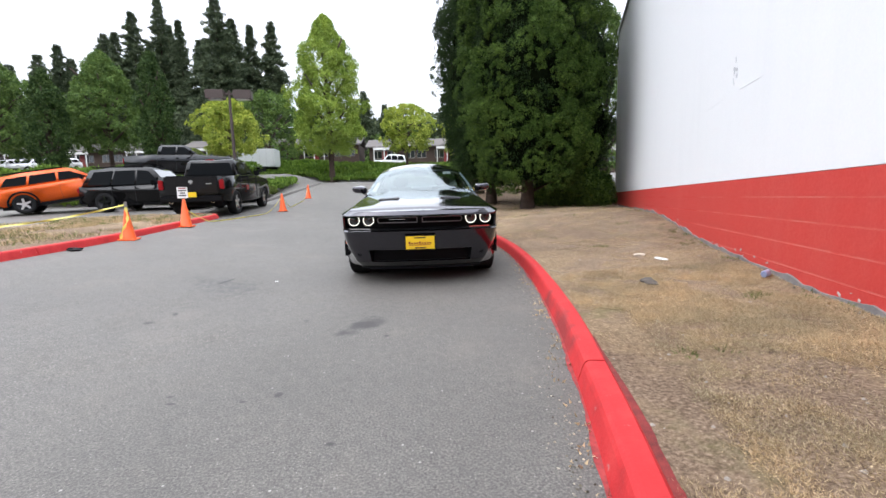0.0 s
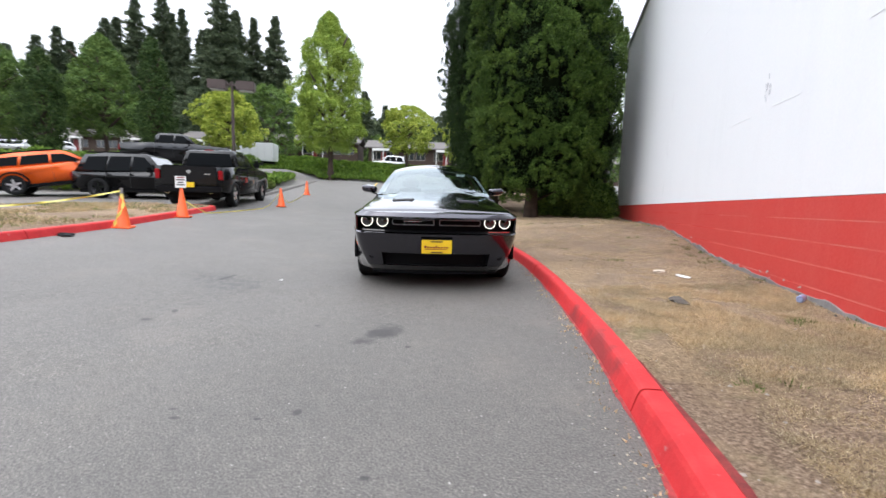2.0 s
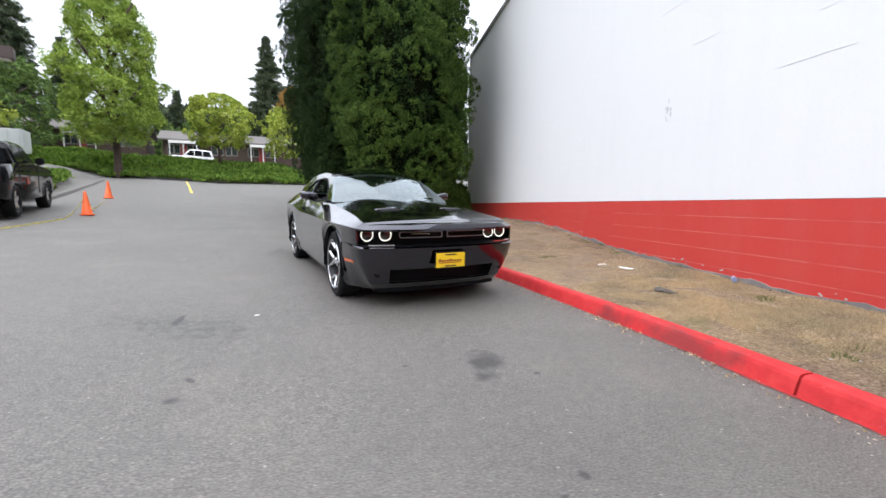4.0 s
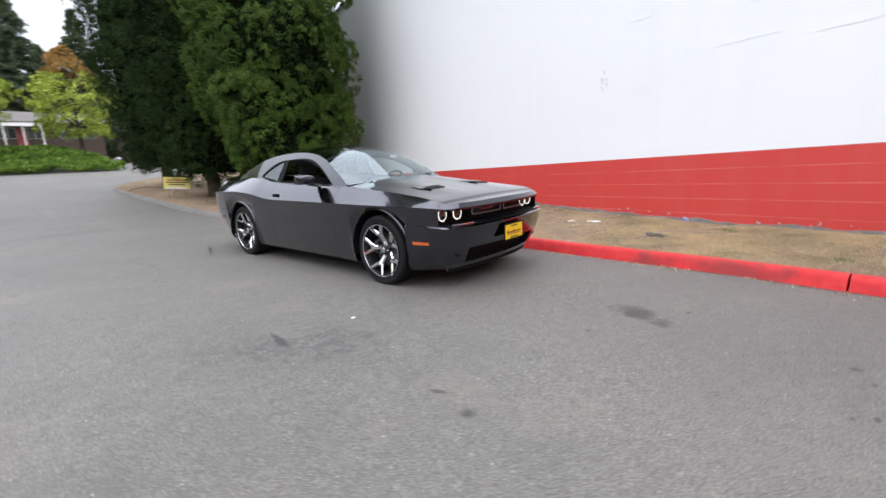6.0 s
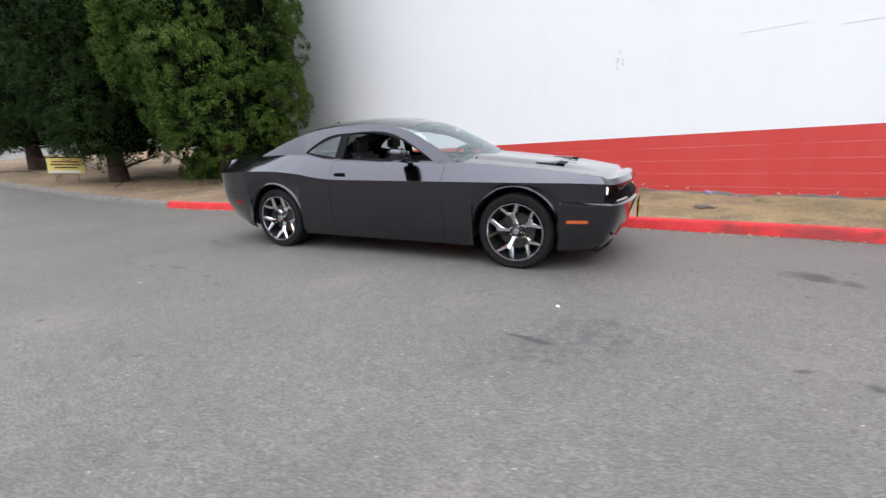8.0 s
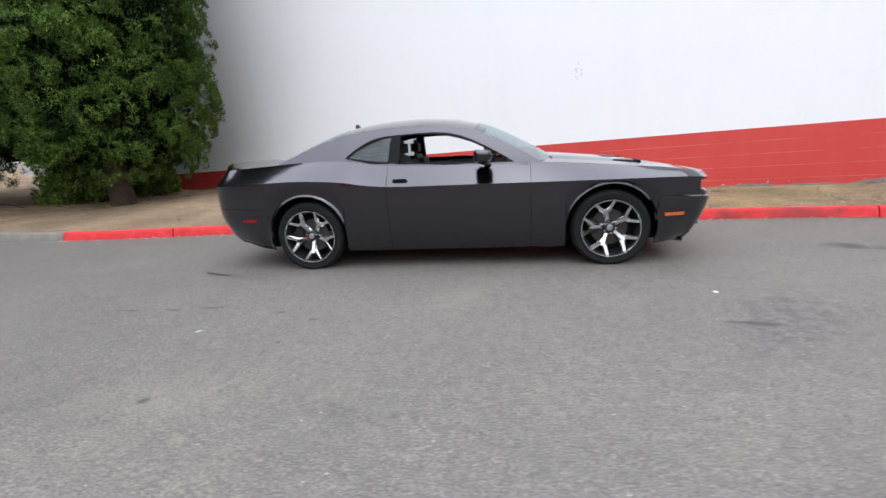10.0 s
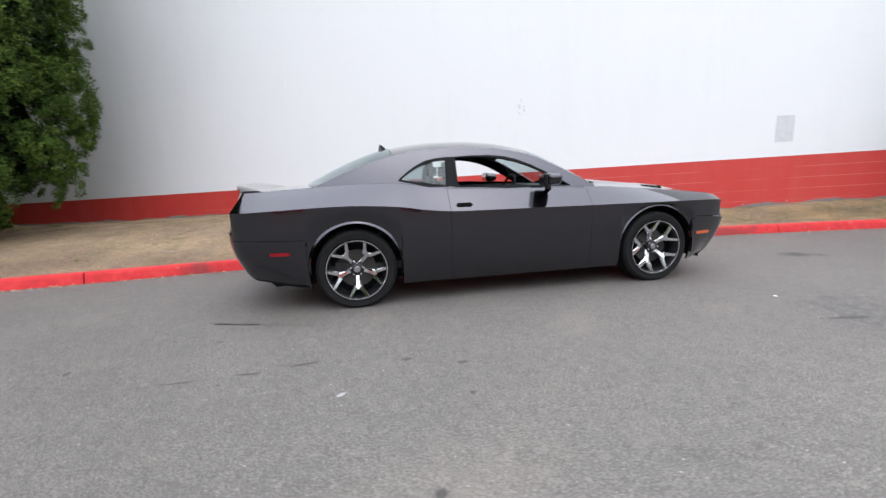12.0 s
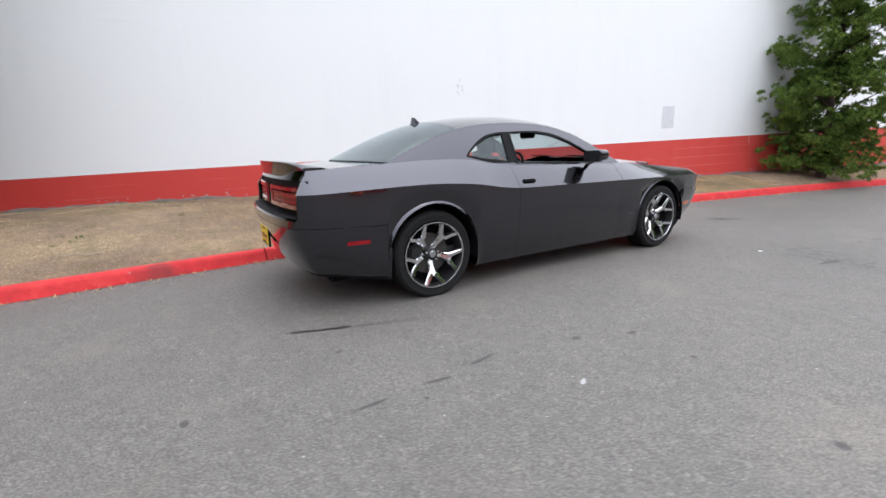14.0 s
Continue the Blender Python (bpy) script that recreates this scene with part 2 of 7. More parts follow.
M_ASPH, M_SOIL, M_KERB = asphalt(), dry_soil(), red_kerb()
M_WHITE = painted_block("white_painted_block", (0.80, 0.81, 0.83), (0.70, 0.71, 0.73), 0.2, 0.55, 0.14)
M_REDW = painted_block("red_painted_block", (0.56, 0.048, 0.040), (0.60, 0.095, 0.080), 0.4, 0.55, 0.2)
M_FOUND = simple("weathered_concrete", (0.20, 0.185, 0.18), 0.9, vary=0.35, scale=6, bumps=0.6)
M_GREYK = simple("grey_kerb_concrete", (0.150, 0.138, 0.126), 0.9, vary=0.3, scale=5, bumps=0.5)
M_BARK = simple("brown_bark", (0.055, 0.036, 0.027), 0.95, vary=0.5, scale=5, bumps=1.0)
M_CONE_LEAF = foliage("dark_green_scale_leaves", (0.008, 0.023, 0.006), (0.120, 0.200, 0.043))
# near-black colour that stands for the shade inside a conifer crown
M_CONE_CORE = simple("crown_shade_shell", (0.006, 0.009, 0.004), 0.95, vary=0.5, scale=5, spec=0.0)
M_BUSH = foliage("juniper_leaves", (0.024, 0.058, 0.017), (0.225, 0.335, 0.080))
M_LIME = foliage("bright_green_leaves", (0.19, 0.28, 0.04), (0.50, 0.56, 0.13))
M_TALL = foliage("fresh_green_leaves", (0.17, 0.27, 0.045), (0.33, 0.43, 0.10))
M_MID = foliage("mid_green_leaves", (0.060, 0.115, 0.036), (0.165, 0.250, 0.075))
M_RUST = foliage("orange_turning_leaves", (0.22, 0.14, 0.04), (0.42, 0.24, 0.09))
# needles lightened to grey-green: distance haze put into the colour
M_FIR = foliage("haze_paled_fir_needles", (0.040, 0.062, 0.044), (0.165, 0.21, 0.135))
# scale leaves darkened for the back conifers: their shade put into the colour
M_CONE_LEAF2 = foliage("shade_darkened_scale_leaves", (0.004, 0.012, 0.005), (0.044, 0.082, 0.022))
# darkened copy of the scale leaves, with the crown's inner shade in its colour
M_CONE_DARK = foliage("painted_shade_leaves", (0.006, 0.016, 0.006), (0.035, 0.065, 0.020))
M_COLUMN = foliage("dark_column_leaves", (0.018, 0.042, 0.017), (0.100, 0.160, 0.055))
M_HEDGE = foliage("ground_cover_leaves", (0.060, 0.125, 0.022), (0.23, 0.35, 0.075))
M_STRAW = foliage("dry_straw", (0.25, 0.190, 0.125), (0.64, 0.52, 0.38), 0.9)
M_WEED = foliage("weed_green", (0.06, 0.09, 0.02), (0.17, 0.22, 0.07), 0.8)


# ---- building helpers ----
def mesh_ob(name, verts, faces, material, parent=None, label="", smooth=False):
    me = bpy.data.meshes.new(name)
    me.from_pydata([tuple(v) for v in verts], [], [tuple(f) for f in faces])
    me.update()
    if smooth:
        me.polygons.foreach_set("use_smooth", [True] * len(me.polygons))
    if material:
        me.materials.append(material)
    ob = new(name, me)
    if parent:
        ob.parent = parent
    if label:
        tagged(ob, label)
    return ob


def part(name, bm, material, parent=None, label="", smooth=False):
    """Links a bmesh as one mesh object under a thing or a part."""
    me = bpy.data.meshes.new(name)
    bmesh.ops.recalc_face_normals(bm, faces=bm.faces)
    for f in bm.faces:
        f.smooth = smooth
    bm.to_mesh(me)
    bm.free()
    if material:
        me.materials.append(material)
    ob = new(name, me)
    if parent:
        ob.parent = parent
    if label:
        tagged(ob, label)
    return ob


def thing(name, label, category, m=None, group="", kind=""):
    e = new(name)
    e.empty_display_size = 0.2
    if m is not None:
        e.matrix_basis = m
    return tagged(e, label, category, group, kind)


def box(bm, lo, hi, bevel=0.0, m=None, seg=2):
    c = [(a + b) / 2 for a, b in zip(lo, hi)]
    s = [abs(b - a) for a, b in zip(lo, hi)]
    r = bmesh.ops.create_cube(bm, size=1, matrix=Matrix.Translation(c) @ Matrix.Diagonal((*s, 1)))
    if bevel:
        es = list({e for v in r["verts"] for e in v.link_edges})
        g = bmesh.ops.bevel(bm, geom=es, offset=bevel, segments=seg, affect="EDGES")
        vs = list({v for f in g["faces"] for v in f.verts} | {v for v in r["verts"] if v.is_valid})
    else:
        vs = r["verts"]
    if m is not None:
        bmesh.ops.transform(bm, matrix=m, verts=vs)
    return vs


def cyl(bm, p, q, r1, r2=None, n=12, caps=True):
    p, q = Vector(p), Vector(q)
    d = q - p
    m = Matrix.Translation((p + q) / 2) @ d.to_track_quat("Z", "Y").to_matrix().to_4x4()
    return bmesh.ops.create_cone(bm, cap_ends=caps, segments=n, radius1=r1, radius2=r1 if r2 is None else r2, depth=d.length, matrix=m)["verts"]


def tube(bm, pts, r, n=6):
    for a, b in zip(pts, pts[1:]):
        cyl(bm, a, b, r, r, n)


def boxpart(name, lo, hi, material, parent, bevel=0.0, label="", m=None):
    bm = bmesh.new()
    box(bm, lo, hi, bevel, m)
    return part(name, bm, material, parent, label)


def smooth_table(tab, x):
    """Catmull-Rom through a table of (x, value)."""
    if x <= tab[0][0]:
        return tab[0][1]
    if x >= tab[-1][0]:
        return tab[-1][1]
    for k in range(len(tab) - 1):
        if x <= tab[k + 1][0]:
            break
    x0, y0 = tab[k]
    x1, y1 = tab[k + 1]
    m0 = (y1 - tab[k - 1][1]) / (x1 - tab[k - 1][0]) if k else (y1 - y0) / (x1 - x0)
    m1 = (tab[k + 2][1] - y0) / (tab[k + 2][0] - x0) if k + 2 < len(tab) else (y1 - y0) / (x1 - x0)
    h, t = x1 - x0, (x - x0) / (x1 - x0)
    return (2 * t**3 - 3 * t**2 + 1) * y0 + (t**3 - 2 * t**2 + t) * h * m0 + (3 * t**2 - 2 * t**3) * y1 + (t**3 - t**2) * h * m1


# ---- the lie of the land ----
ROAD_RUN = [(-3, 0.0), (-1.5, 0.014), (0, 0.036), (3, 0.074), (5.1, 0.115), (6.6, 0.145), (8, 0.168), (10, 0.215), (12, 0.301), (14.5, 0.463), (17, 0.668)]


def road_z(x, y):
    """Road surface: rising along its run, cambered up to the far side, with a shallow gutter at the kerb."""
    c = 0.0545 * min(max(0.0, -2 - x), 5.0)
    if y < 17:
        l = smooth_table(ROAD_RUN, y)
    elif y < 32:
        l = 0.668 + 0.091 * (y - 17) - 0.0012 * (y - 17) ** 2
    else:
        l = 1.763 + 0.055 * (min(y, 122) - 32)
    gutter = 0.022 * rise((x + 1.6) / 0.8) * rise((y + 3) / 2) * rise((9 - y) / 3)
    return c + l - gutter


def rise(u):
    u = min(1.0, max(0.0, u))
    return u * u * (3 - 2 * u)


def berm_z(x, y):
    """Planted bank beyond the far edge of the road."""
    return 1.5 * rise((y - 39.5) / 8) * rise((9 - x) / 6 if x > 0 else 1)


def terrace_z(x, y):
    """Upper car park behind a green bank."""
    return 0.95 * rise((y - 15.2) / 2.6) * rise((-10.0 - x) / 2.5) * (1 - 0.6 * rise((y - 34) / 8))


def land_z(x, y):
    return road_z(x, y) + berm_z(x, y) + terrace_z(x, y)


def axis(lo, hi, fine_lo, fine_hi, step, grow=1.25):
    out, v, s = [], fine_lo, step
    while v <= fine_hi:
        out.append(v)
        v += step
    s = step
    v = fine_hi
    while v < hi:
        s *= grow
        v = min(hi, v + s)
        out.append(v)
    s, v = step, fine_lo
    pre = []
    while v > lo:
        s *= grow
        v = max(lo, v - s)
        pre.append(v)
    return sorted(set(pre + out))


xs, ys = axis(-900, 900, -24, 12, 0.5), axis(-900, 1500, -8, 50, 0.5)
gv = [(x, y, land_z(x, y)) for y in ys for x in xs]
gf = [(j * len(xs) + i, j * len(xs) + i + 1, (j + 1) * len(xs) + i + 1, (j + 1) * len(xs) + i) for j in range(len(ys) - 1) for i in range(len(xs) - 1)]
tagged(mesh_ob("road", gv, gf, M_ASPH, smooth=True), "worn grey asphalt driveway with oil spots and cracks", "road", kind="structure")

# wall line: base point, direction along the wall, normal towards the road
WP, WD, WN = Vector((2.29, -5.03, 0)), Vector((0.3125, 0.9499, 0)).normalized(), Vector((-0.9499, 0.3125, 0)).normalized()


def wall_pt(s, z, off=0.0):
    p = WP + WD * s + WN * off
    return Vector((p.x, p.y, z))


def band_top(s):
    return 1.150 - 0.0165 * s


def base_z(s):
    return smooth_table([(-40, 0.30), (-6, 0.30), (-1, 0.28), (1.5, 0.17), (3.5, 0.16), (6, 0.22), (8.7, 0.40), (11, 0.43), (14, 0.36), (18.6, 0.36), (40, 0.8)], s)


KERB_LINE = [(-26, -11.96), (-20, -6.8), (-15, -3.48), (-12, -1.9), (-9, -0.60), (-7, 0.03), (-5.5, 0.405), (-4.1, 0.742), (-3.45, 0.875), (-2.6, 1.035), (-1, 1.25), (0.6, 1.36), (2, 1.355), (3.5, 1.25), (5.1, 1.07),
             (6.56, 0.89), (7.3, 0.80), (7.9, 0.775), (8.7, 0.81), (10, 0.90), (13.5, 1.06), (16.5, 1.06), (19, 1.08), (20.5, 1.45), (22, 2.3), (24, 4.0), (28, 8.2)]


def kerb_x(y):
    """Front foot of the kerb beside the parked car."""
    return smooth_table(KERB_LINE, y)


KH = 0.125


def bed_z(x, y):
    """Height of the dry bed between kerb and wall."""
    kx = kerb_x(y) + 0.15
    s = (Vector((x, y, 0)) - WP).dot(WD)
    wx = WP.x + WD.x / WD.y * (y - WP.y)
    u = (x - kx) / max(0.3, wx - kx)
    edge = road_z(kx, y) + KH - 0.02
    far = max(base_z(s), road_z(kx, y) + 0.12) if s < 18.6 else road_z(x, y) + 0.15
    z = edge + (far - edge) * rise(u)
    z += 0.10 * rise((y - 2) / 3) * rise((12 - y) / 4) * math.sin(math.pi * min(1, max(0, u))) if y < 12 else 0
    fade = rise(min(u, 1.0) * 6)
    return z + fade * (0.035 * noise.noise((x * 1.1, y * 1.1, 0.3)) + 0.014 * noise.noise((x * 4, y * 4, 2)))


def bed():
    vs, fs, rows = [], [], []
    y = -30.0
    yy = []
    while y < 27.5:
        yy.append(y)
        y += 0.16 if -7 < y < 12 else 0.45
    n = 40
    for y in yy:
        kx = kerb_x(y) + 0.13
        wx = WP.x + WD.x / WD.y * (y - WP.y) + 0.06
        if y > 12.0:
            wx = max(wx, kx + 9) if y < 25 else kx + 6
        row = []
        for i in range(n + 1):
            x = kx + (wx - kx) * i / n
            row.append(len(vs))
            vs.append((x, y, bed_z(x, y)))
        rows.append(row)
    for a, b in zip(rows, rows[1:]):
        for i in range(n):
            fs.append((a[i], a[i + 1], b[i + 1], b[i]))
    tagged(mesh_ob("ground_dry_bed", vs, fs, M_SOIL, smooth=True), "bare trodden soil with dead straw grass", "ground", kind="structure")


bed()


# ---- painted block building ----
def block_wall():
    """Long side wall of painted blocks with a red band; each course of the band is proud of its joint."""
    w = thing("wall_building", "white painted block wall with a red painted band", "wall", kind="structure")
    s0, s1, top, t = -34.0, 18.6, 7.2, 0.25

    def slab(name, sa, sb, za, zb, off, thick, mat, seg=None):
        n = max(1, int((sb - sa) / 1.0)) if seg is None else seg
        vs, fs = [], []
        for k in range(n + 1):
            s = sa + (sb - sa) * k / n
            a = za(s) if callable(za) else za
            b = zb(s) if callable(zb) else zb
            vs += [wall_pt(s, a, off), wall_pt(s, b, off), wall_pt(s, b, off - thick), wall_pt(s, a, off - thick)]
        for k in range(n):
            i = 4 * k
            for a, b in ((0, 1), (1, 2), (2, 3), (3, 0)):
                fs.append((i + a, i + b, i + 4 + b, i + 4 + a))
        fs += [(0, 3, 2, 1), (4 * n, 4 * n + 1, 4 * n + 2, 4 * n + 3)]
        return mesh_ob(name, vs, fs, mat, w)

    slab("upper_wall", s0, s1, lambda s: band_top(s), top, 0.0, t, M_WHITE)
    slab("band_backing", s0, s1, -0.6, lambda s: band_top(s) - 0.004, -0.002, t - 0.002, M_REDW)
    slab("footing", s0, s1, -0.6, lambda s: base_z(s) + 0.035 + 0.05 * noise.noise((s * 1.7, 0, 0)) + 0.03 * noise.noise((s * 7, 2, 0)), 0.02, 0.1, M_FOUND, 420)
    hc = 0.205
    for c in range(5):
        a, b = (c + 1) * hc, c * hc
        slab("block_course", s0, s1, lambda s: max(band_top(s) - a + 0.006, -0.5), lambda s: band_top(s) - b - 0.006 - (0.002 if c == 0 else 0), 0.002, 0.02, M_REDW)
    # broken pale tint along the joints paints the light caught by block edges
    mortar, nt, bs = nodes_of("edge_light_joint_paint")
    nt.links.new(mix(nt, remap(nt, noise_tex(nt, 0.9, 4, 0.65), 0.42, 0.60), (0.54, 0.045, 0.038), (0.60, 0.17, 0.145)), bs.inputs["Base Color"])
    bs.inputs["Roughness"].default_value = 0.8
    for c in range(1, 5):
        slab("joint", s0, 12.0, lambda s: max(band_top(s) - c * hc - 0.005, -0.5), lambda s: max(band_top(s) - c * hc + 0.005, -0.49), 0.0005, 0.01, mortar)
    slab("coping", s0, s1 + 0.05, top, top + 0.12, 0.05, t + 0.1, simple("grey_metal_coping", (0.5, 0.5, 0.5), 0.4, 0.6))
    return w


WALL = block_wall()


def wall_marks():
    """Shallow plaster ridges, the repainted hatch and paint scars on the white wall."""
    ridge = simple("white_ridge_paint", (0.78, 0.79, 0.81), 0.6, vary=0.05)
    patch = simple("grey_touch_up_paint", (0.60, 0.61, 0.64), 0.7, vary=0.08, scale=12)
    rnd = random.Random(5)
    bm = bmesh.new()

    def strip(bmx, s, z, ln, wd, rot, off=0.0012):
        m = Matrix.Translation(wall_pt(s, z, off)) @ Matrix((WD, Vector((0, 0, 1)), -WN)).transposed().to_4x4() @ Matrix.Rotation(rot, 4, "Z")
        box(bmx, (-ln / 2, -wd / 2, -0.0035), (ln / 2, wd / 2, 0.0), 0.0, m)

    strip(bm, -0.01, 1.655, 0.31, 0.48, 0.0)
    part("painted_hatch", bm, patch, WALL, "grey touched-up rectangle on the white wall")
    bm = bmesh.new()
    for k in range(14):
        s = rnd.uniform(-2, 6) if k < 9 else rnd.uniform(6, 14)
        z = band_top(s) + 0.205 * rnd.randint(3, 16)
        strip(bm, s, z, rnd.uniform(0.15, 0.9), 0.005, rnd.uniform(-0.01, 0.0), 0.0003)
    for s, z, ln, r in ((2.75, 2.45, 0.75, 0.0), (2.3, 2.86, 0.9, 0.0), (1.4, 3.27, 1.1, 0.0), (0.6, 2.45, 0.7, 0.0), (0.9, 1.84, 0.5, 0.0), (4.2, 3.1, 0.5, 0.0), (9.95, 1.3, 0.25, 1.5), (9.85, 2.2, 0.35, 1.48), (9.7, 3.2, 0.4, 1.55), (-2.3, 1.5, 1.0, 1.55)):
        strip(bm, s, z, ln, 0.005, r, 0.0003)
    part("joint_lines", bm, ridge, WALL)
    bm = bmesh.new()
    for k in range(8):
        s, z = 4.87 + rnd.gauss(0, 0.05), 2.37 + rnd.gauss(0, 0.06)
        strip(bm, s, z, rnd.uniform(0.03, 0.10), rnd.uniform(0.01, 0.03), rnd.uniform(0, 3), 0.0036 + 0.0002 * k)
    part("paint_scar", bm, patch, WALL, "scraped grey scar in the white paint")
    bm = bmesh.new()
    chip = simple("bare_paint_chips", (0.42, 0.38, 0.36), 0.9, vary=0.3, scale=20)
    for k in range(42):
        s = rnd.choice((rnd.gauss(1.9, 0.35), rnd.uniform(-3, 13), rnd.gauss(10.3, 1.0), rnd.uniform(2.5, 5.5)))
        z = base_z(s) + 0.07 + abs(rnd.gauss(0, 0.03))
        strip(bm, s, z - 0.02, rnd.uniform(0.01, 0.055), rnd.uniform(0.005, 0.02), rnd.uniform(-0.5, 0.5), 0.0075 + 0.0002 * (k % 12))
    part("flaked_paint", bm, chip, WALL, "bare grey flakes where the red paint peeled")


wall_marks()
# the rest of the building, closed behind
bm = bmesh.new()
for a, b in ((wall_pt(18.6, 0), wall_pt(18.6, 0, -22)), (wall_pt(-34, 0, -22), wall_pt(-34, 0))):
    d = (b - a).normalized()
    m = Matrix((d, Vector((-d.y, d.x, 0)), Vector((0, 0, 1)))).transposed().to_4x4()
    box(bm, (0.02, 0.0, -0.6), ((b - a).length, 0.25, 7.2), 0, Matrix.Translation(a) @ m)
part("end_wall", bm, M_WHITE, WALL)
bm = bmesh.new()
vs = [bm.verts.new(wall_pt(s, 7.19, o)) for s, o in ((-34, -0.2), (18.6, -0.2), (18.6, -22), (-34, -22))]
bm.faces.new(vs)
part("flat_roof", bm, M_FOUND, WALL)


# ---- kerbs ----
def kerb_run(thing_ob, pts, height, width, mat, name, label="", skew=0.034):
    """One kerb stone along a list of (x, y) of its front foot; the body lies to the right of travel."""
    n = len(pts)
    prof = [(-0.012, -0.1), (0.0, 0.0), (skew * 0.8, height - 0.035), (skew + 0.004, height - 0.013), (skew + 0.018, height - 0.002), (skew + 0.034, height), (width - 0.02, height), (width, height - 0.02), (width, -0.1)]
    vs, fs = [], []
    for k, (x, y) in enumerate(pts):
        a, b = Vector(pts[max(0, k - 1)]), Vector(pts[min(n - 1, k + 1)])
        d = (b - a).normalized()
        r = Vector((d.y, -d.x))
        for o, z in prof:
            vs.append((x + r.x * o, y + r.y * o, road_z(x, y) + z + 0.004 * noise.noise((x * 3, y * 3, o * 9))))
    q = len(prof)
    for k in range(n - 1):
        for j in range(q - 1):
            fs.append((k * q + j, k * q + j + 1, (k + 1) * q + j + 1, (k + 1) * q + j))
    fs += [tuple(range(q - 1, -1, -1)), tuple((n - 1) * q + j for j in range(q))]
    return mesh_ob(name, vs, fs, mat, thing_ob, label)


kerb_r = thing("kerb_red", "red painted concrete kerb with scuffed paint", "kerb", kind="structure")
cuts = [-26, -20, -15, -11.0, -7.2, -3.5, 0.2, 3.9, 6.1, 7.9]
for a, b in zip(cuts, cuts[1:]):
    n = max(4, int((b - a) / 0.3))
    yy = [a + 0.008 + (b - a - 0.016) * k / n for k in range(n + 1)]
    kerb_run(kerb_r, [(kerb_x(y), y) for y in yy], KH, 0.155, M_KERB, "kerb_stone")
kerb_g = thing("kerb_grey", "bare grey concrete kerb round the tree bed", "kerb", kind="structure")
for a, b in zip([7.9, 9.6, 12, 14.5, 17, 19.5, 22, 25], [9.6, 12, 14.5, 17, 19.5, 22, 25, 28]):
    yy = [a + 0.008 + (b - a - 0.016) * k / 8 for k in range(9)]
    kerb_run(kerb_g, [(kerb_x(y), y) for y in yy], 0.115, 0.15, M_GREYK, "kerb_stone")
# thin spill of red paint along the foot of the kerb
M_SPILL = simple("red_paint_overspray", (0.27, 0.030, 0.030), 0.8, vary=0.5, scale=22)
rnd = random.Random(3)
spill_v, spill_f = [], []
y = -9.0
while y < 7.8:
    w = 0.010 + 0.022 * max(0, noise.noise((y * 2.3, 5, 0)) + 0.35) + 0.012 * noise.noise((y * 11, 2, 0))
    i = len(spill_v)
    spill_v += [(kerb_x(y) - w, y, road_z(kerb_x(y), y) + 0.004), (kerb_x(y) + 0.01, y, road_z(kerb_x(y), y) + 0.005)]
    if i:
        spill_f.append((i - 2, i - 1, i + 1, i))
    y += 0.07
mesh_ob("paint_spill", spill_v, spill_f, M_SPILL, kerb_r, "ragged red overspray on the asphalt")
back_v, back_f = [], []
y = -9.0
while y < -3.1:
    w = (0.035 + 0.05 * max(0, noise.noise((y * 1.7, 1, 0)) + 0.3) + 0.02 * noise.noise((y * 9, 8, 0))) * 0.6 * rise((-3.0 - y) / 1.4)
    i = len(back_v)
    xk = kerb_x(y) + 0.15
    back_v += [(xk, y, bed_z(xk + 0.01, y) + 0.006), (xk + 0.012 + w, y, bed_z(xk + 0.012 + w, y) + 0.006)]
    if i:
        back_f.append((i - 2, i - 1, i + 1, i))
    y += 0.06
mesh_ob("paint_spill", back_v, back_f, simple("dull_red_overspray_on_soil", (0.17, 0.022, 0.020), 0.9, vary=0.6, scale=20, bumps=0.8), kerb_r, "dull red overspray on the soil behind the kerb")

# ---- parked coupe ----
def car_paint(name, color, flake=0.35, coat=1.0):
    m, nt, bs = nodes_of(name)
    f = noise_tex(nt, 900, 2, 0.5)
    g = noise_tex(nt, 1.5, 3, 0.5)
    c = ramp(nt, f, [(0.3, tuple(v * 0.75 for v in color)), (0.7, tuple(v * 1.25 for v in color))])
    nt.links.new(mix(nt, maths(nt, "MULTIPLY", g, 0.05), c, (0.10, 0.09, 0.08)), bs.inputs["Base Color"])
    bs.inputs["Metallic"].default_value = flake
    bs.inputs["Roughness"].default_value = 0.16
    bs.inputs["Coat Weight"].default_value = coat
    bs.inputs["Coat IOR"].default_value = 1.5
    bs.inputs["Specular IOR Level"].default_value = 0.12 * coat
    nt.links.new(remap(nt, g, 0.2, 0.8, 0.008, 0.03), bs.inputs["Coat Roughness"])
    return m


M_PAINT = car_paint("graphite_metallic_paint", (0.034, 0.0325, 0.0430), 1.0, 1.0)
M_BLACKP = simple("black_plastic", (0.005, 0.005, 0.006), 0.6, vary=0.2, scale=20, spec=0.1)
M_GLOSSB = simple("gloss_black", (0.006, 0.006, 0.007), 0.12, vary=0.1, coat=1.0)
M_RUBBER = simple("tyre_rubber", (0.009, 0.009, 0.0095), 0.8, vary=0.3, scale=14, bumps=0.2, spec=0.2)
M_RIM = simple("dark_polished_alloy", (0.58, 0.58, 0.60), 0.09, 1.0, vary=0.08, scale=20)
M_RIMD = simple("shadow_grey_alloy", (0.020, 0.020, 0.022), 0.4, 0.5, vary=0.15, scale=12)
M_CHROME = simple("chrome", (0.75, 0.75, 0.76), 0.08, 1.0, vary=0.03)
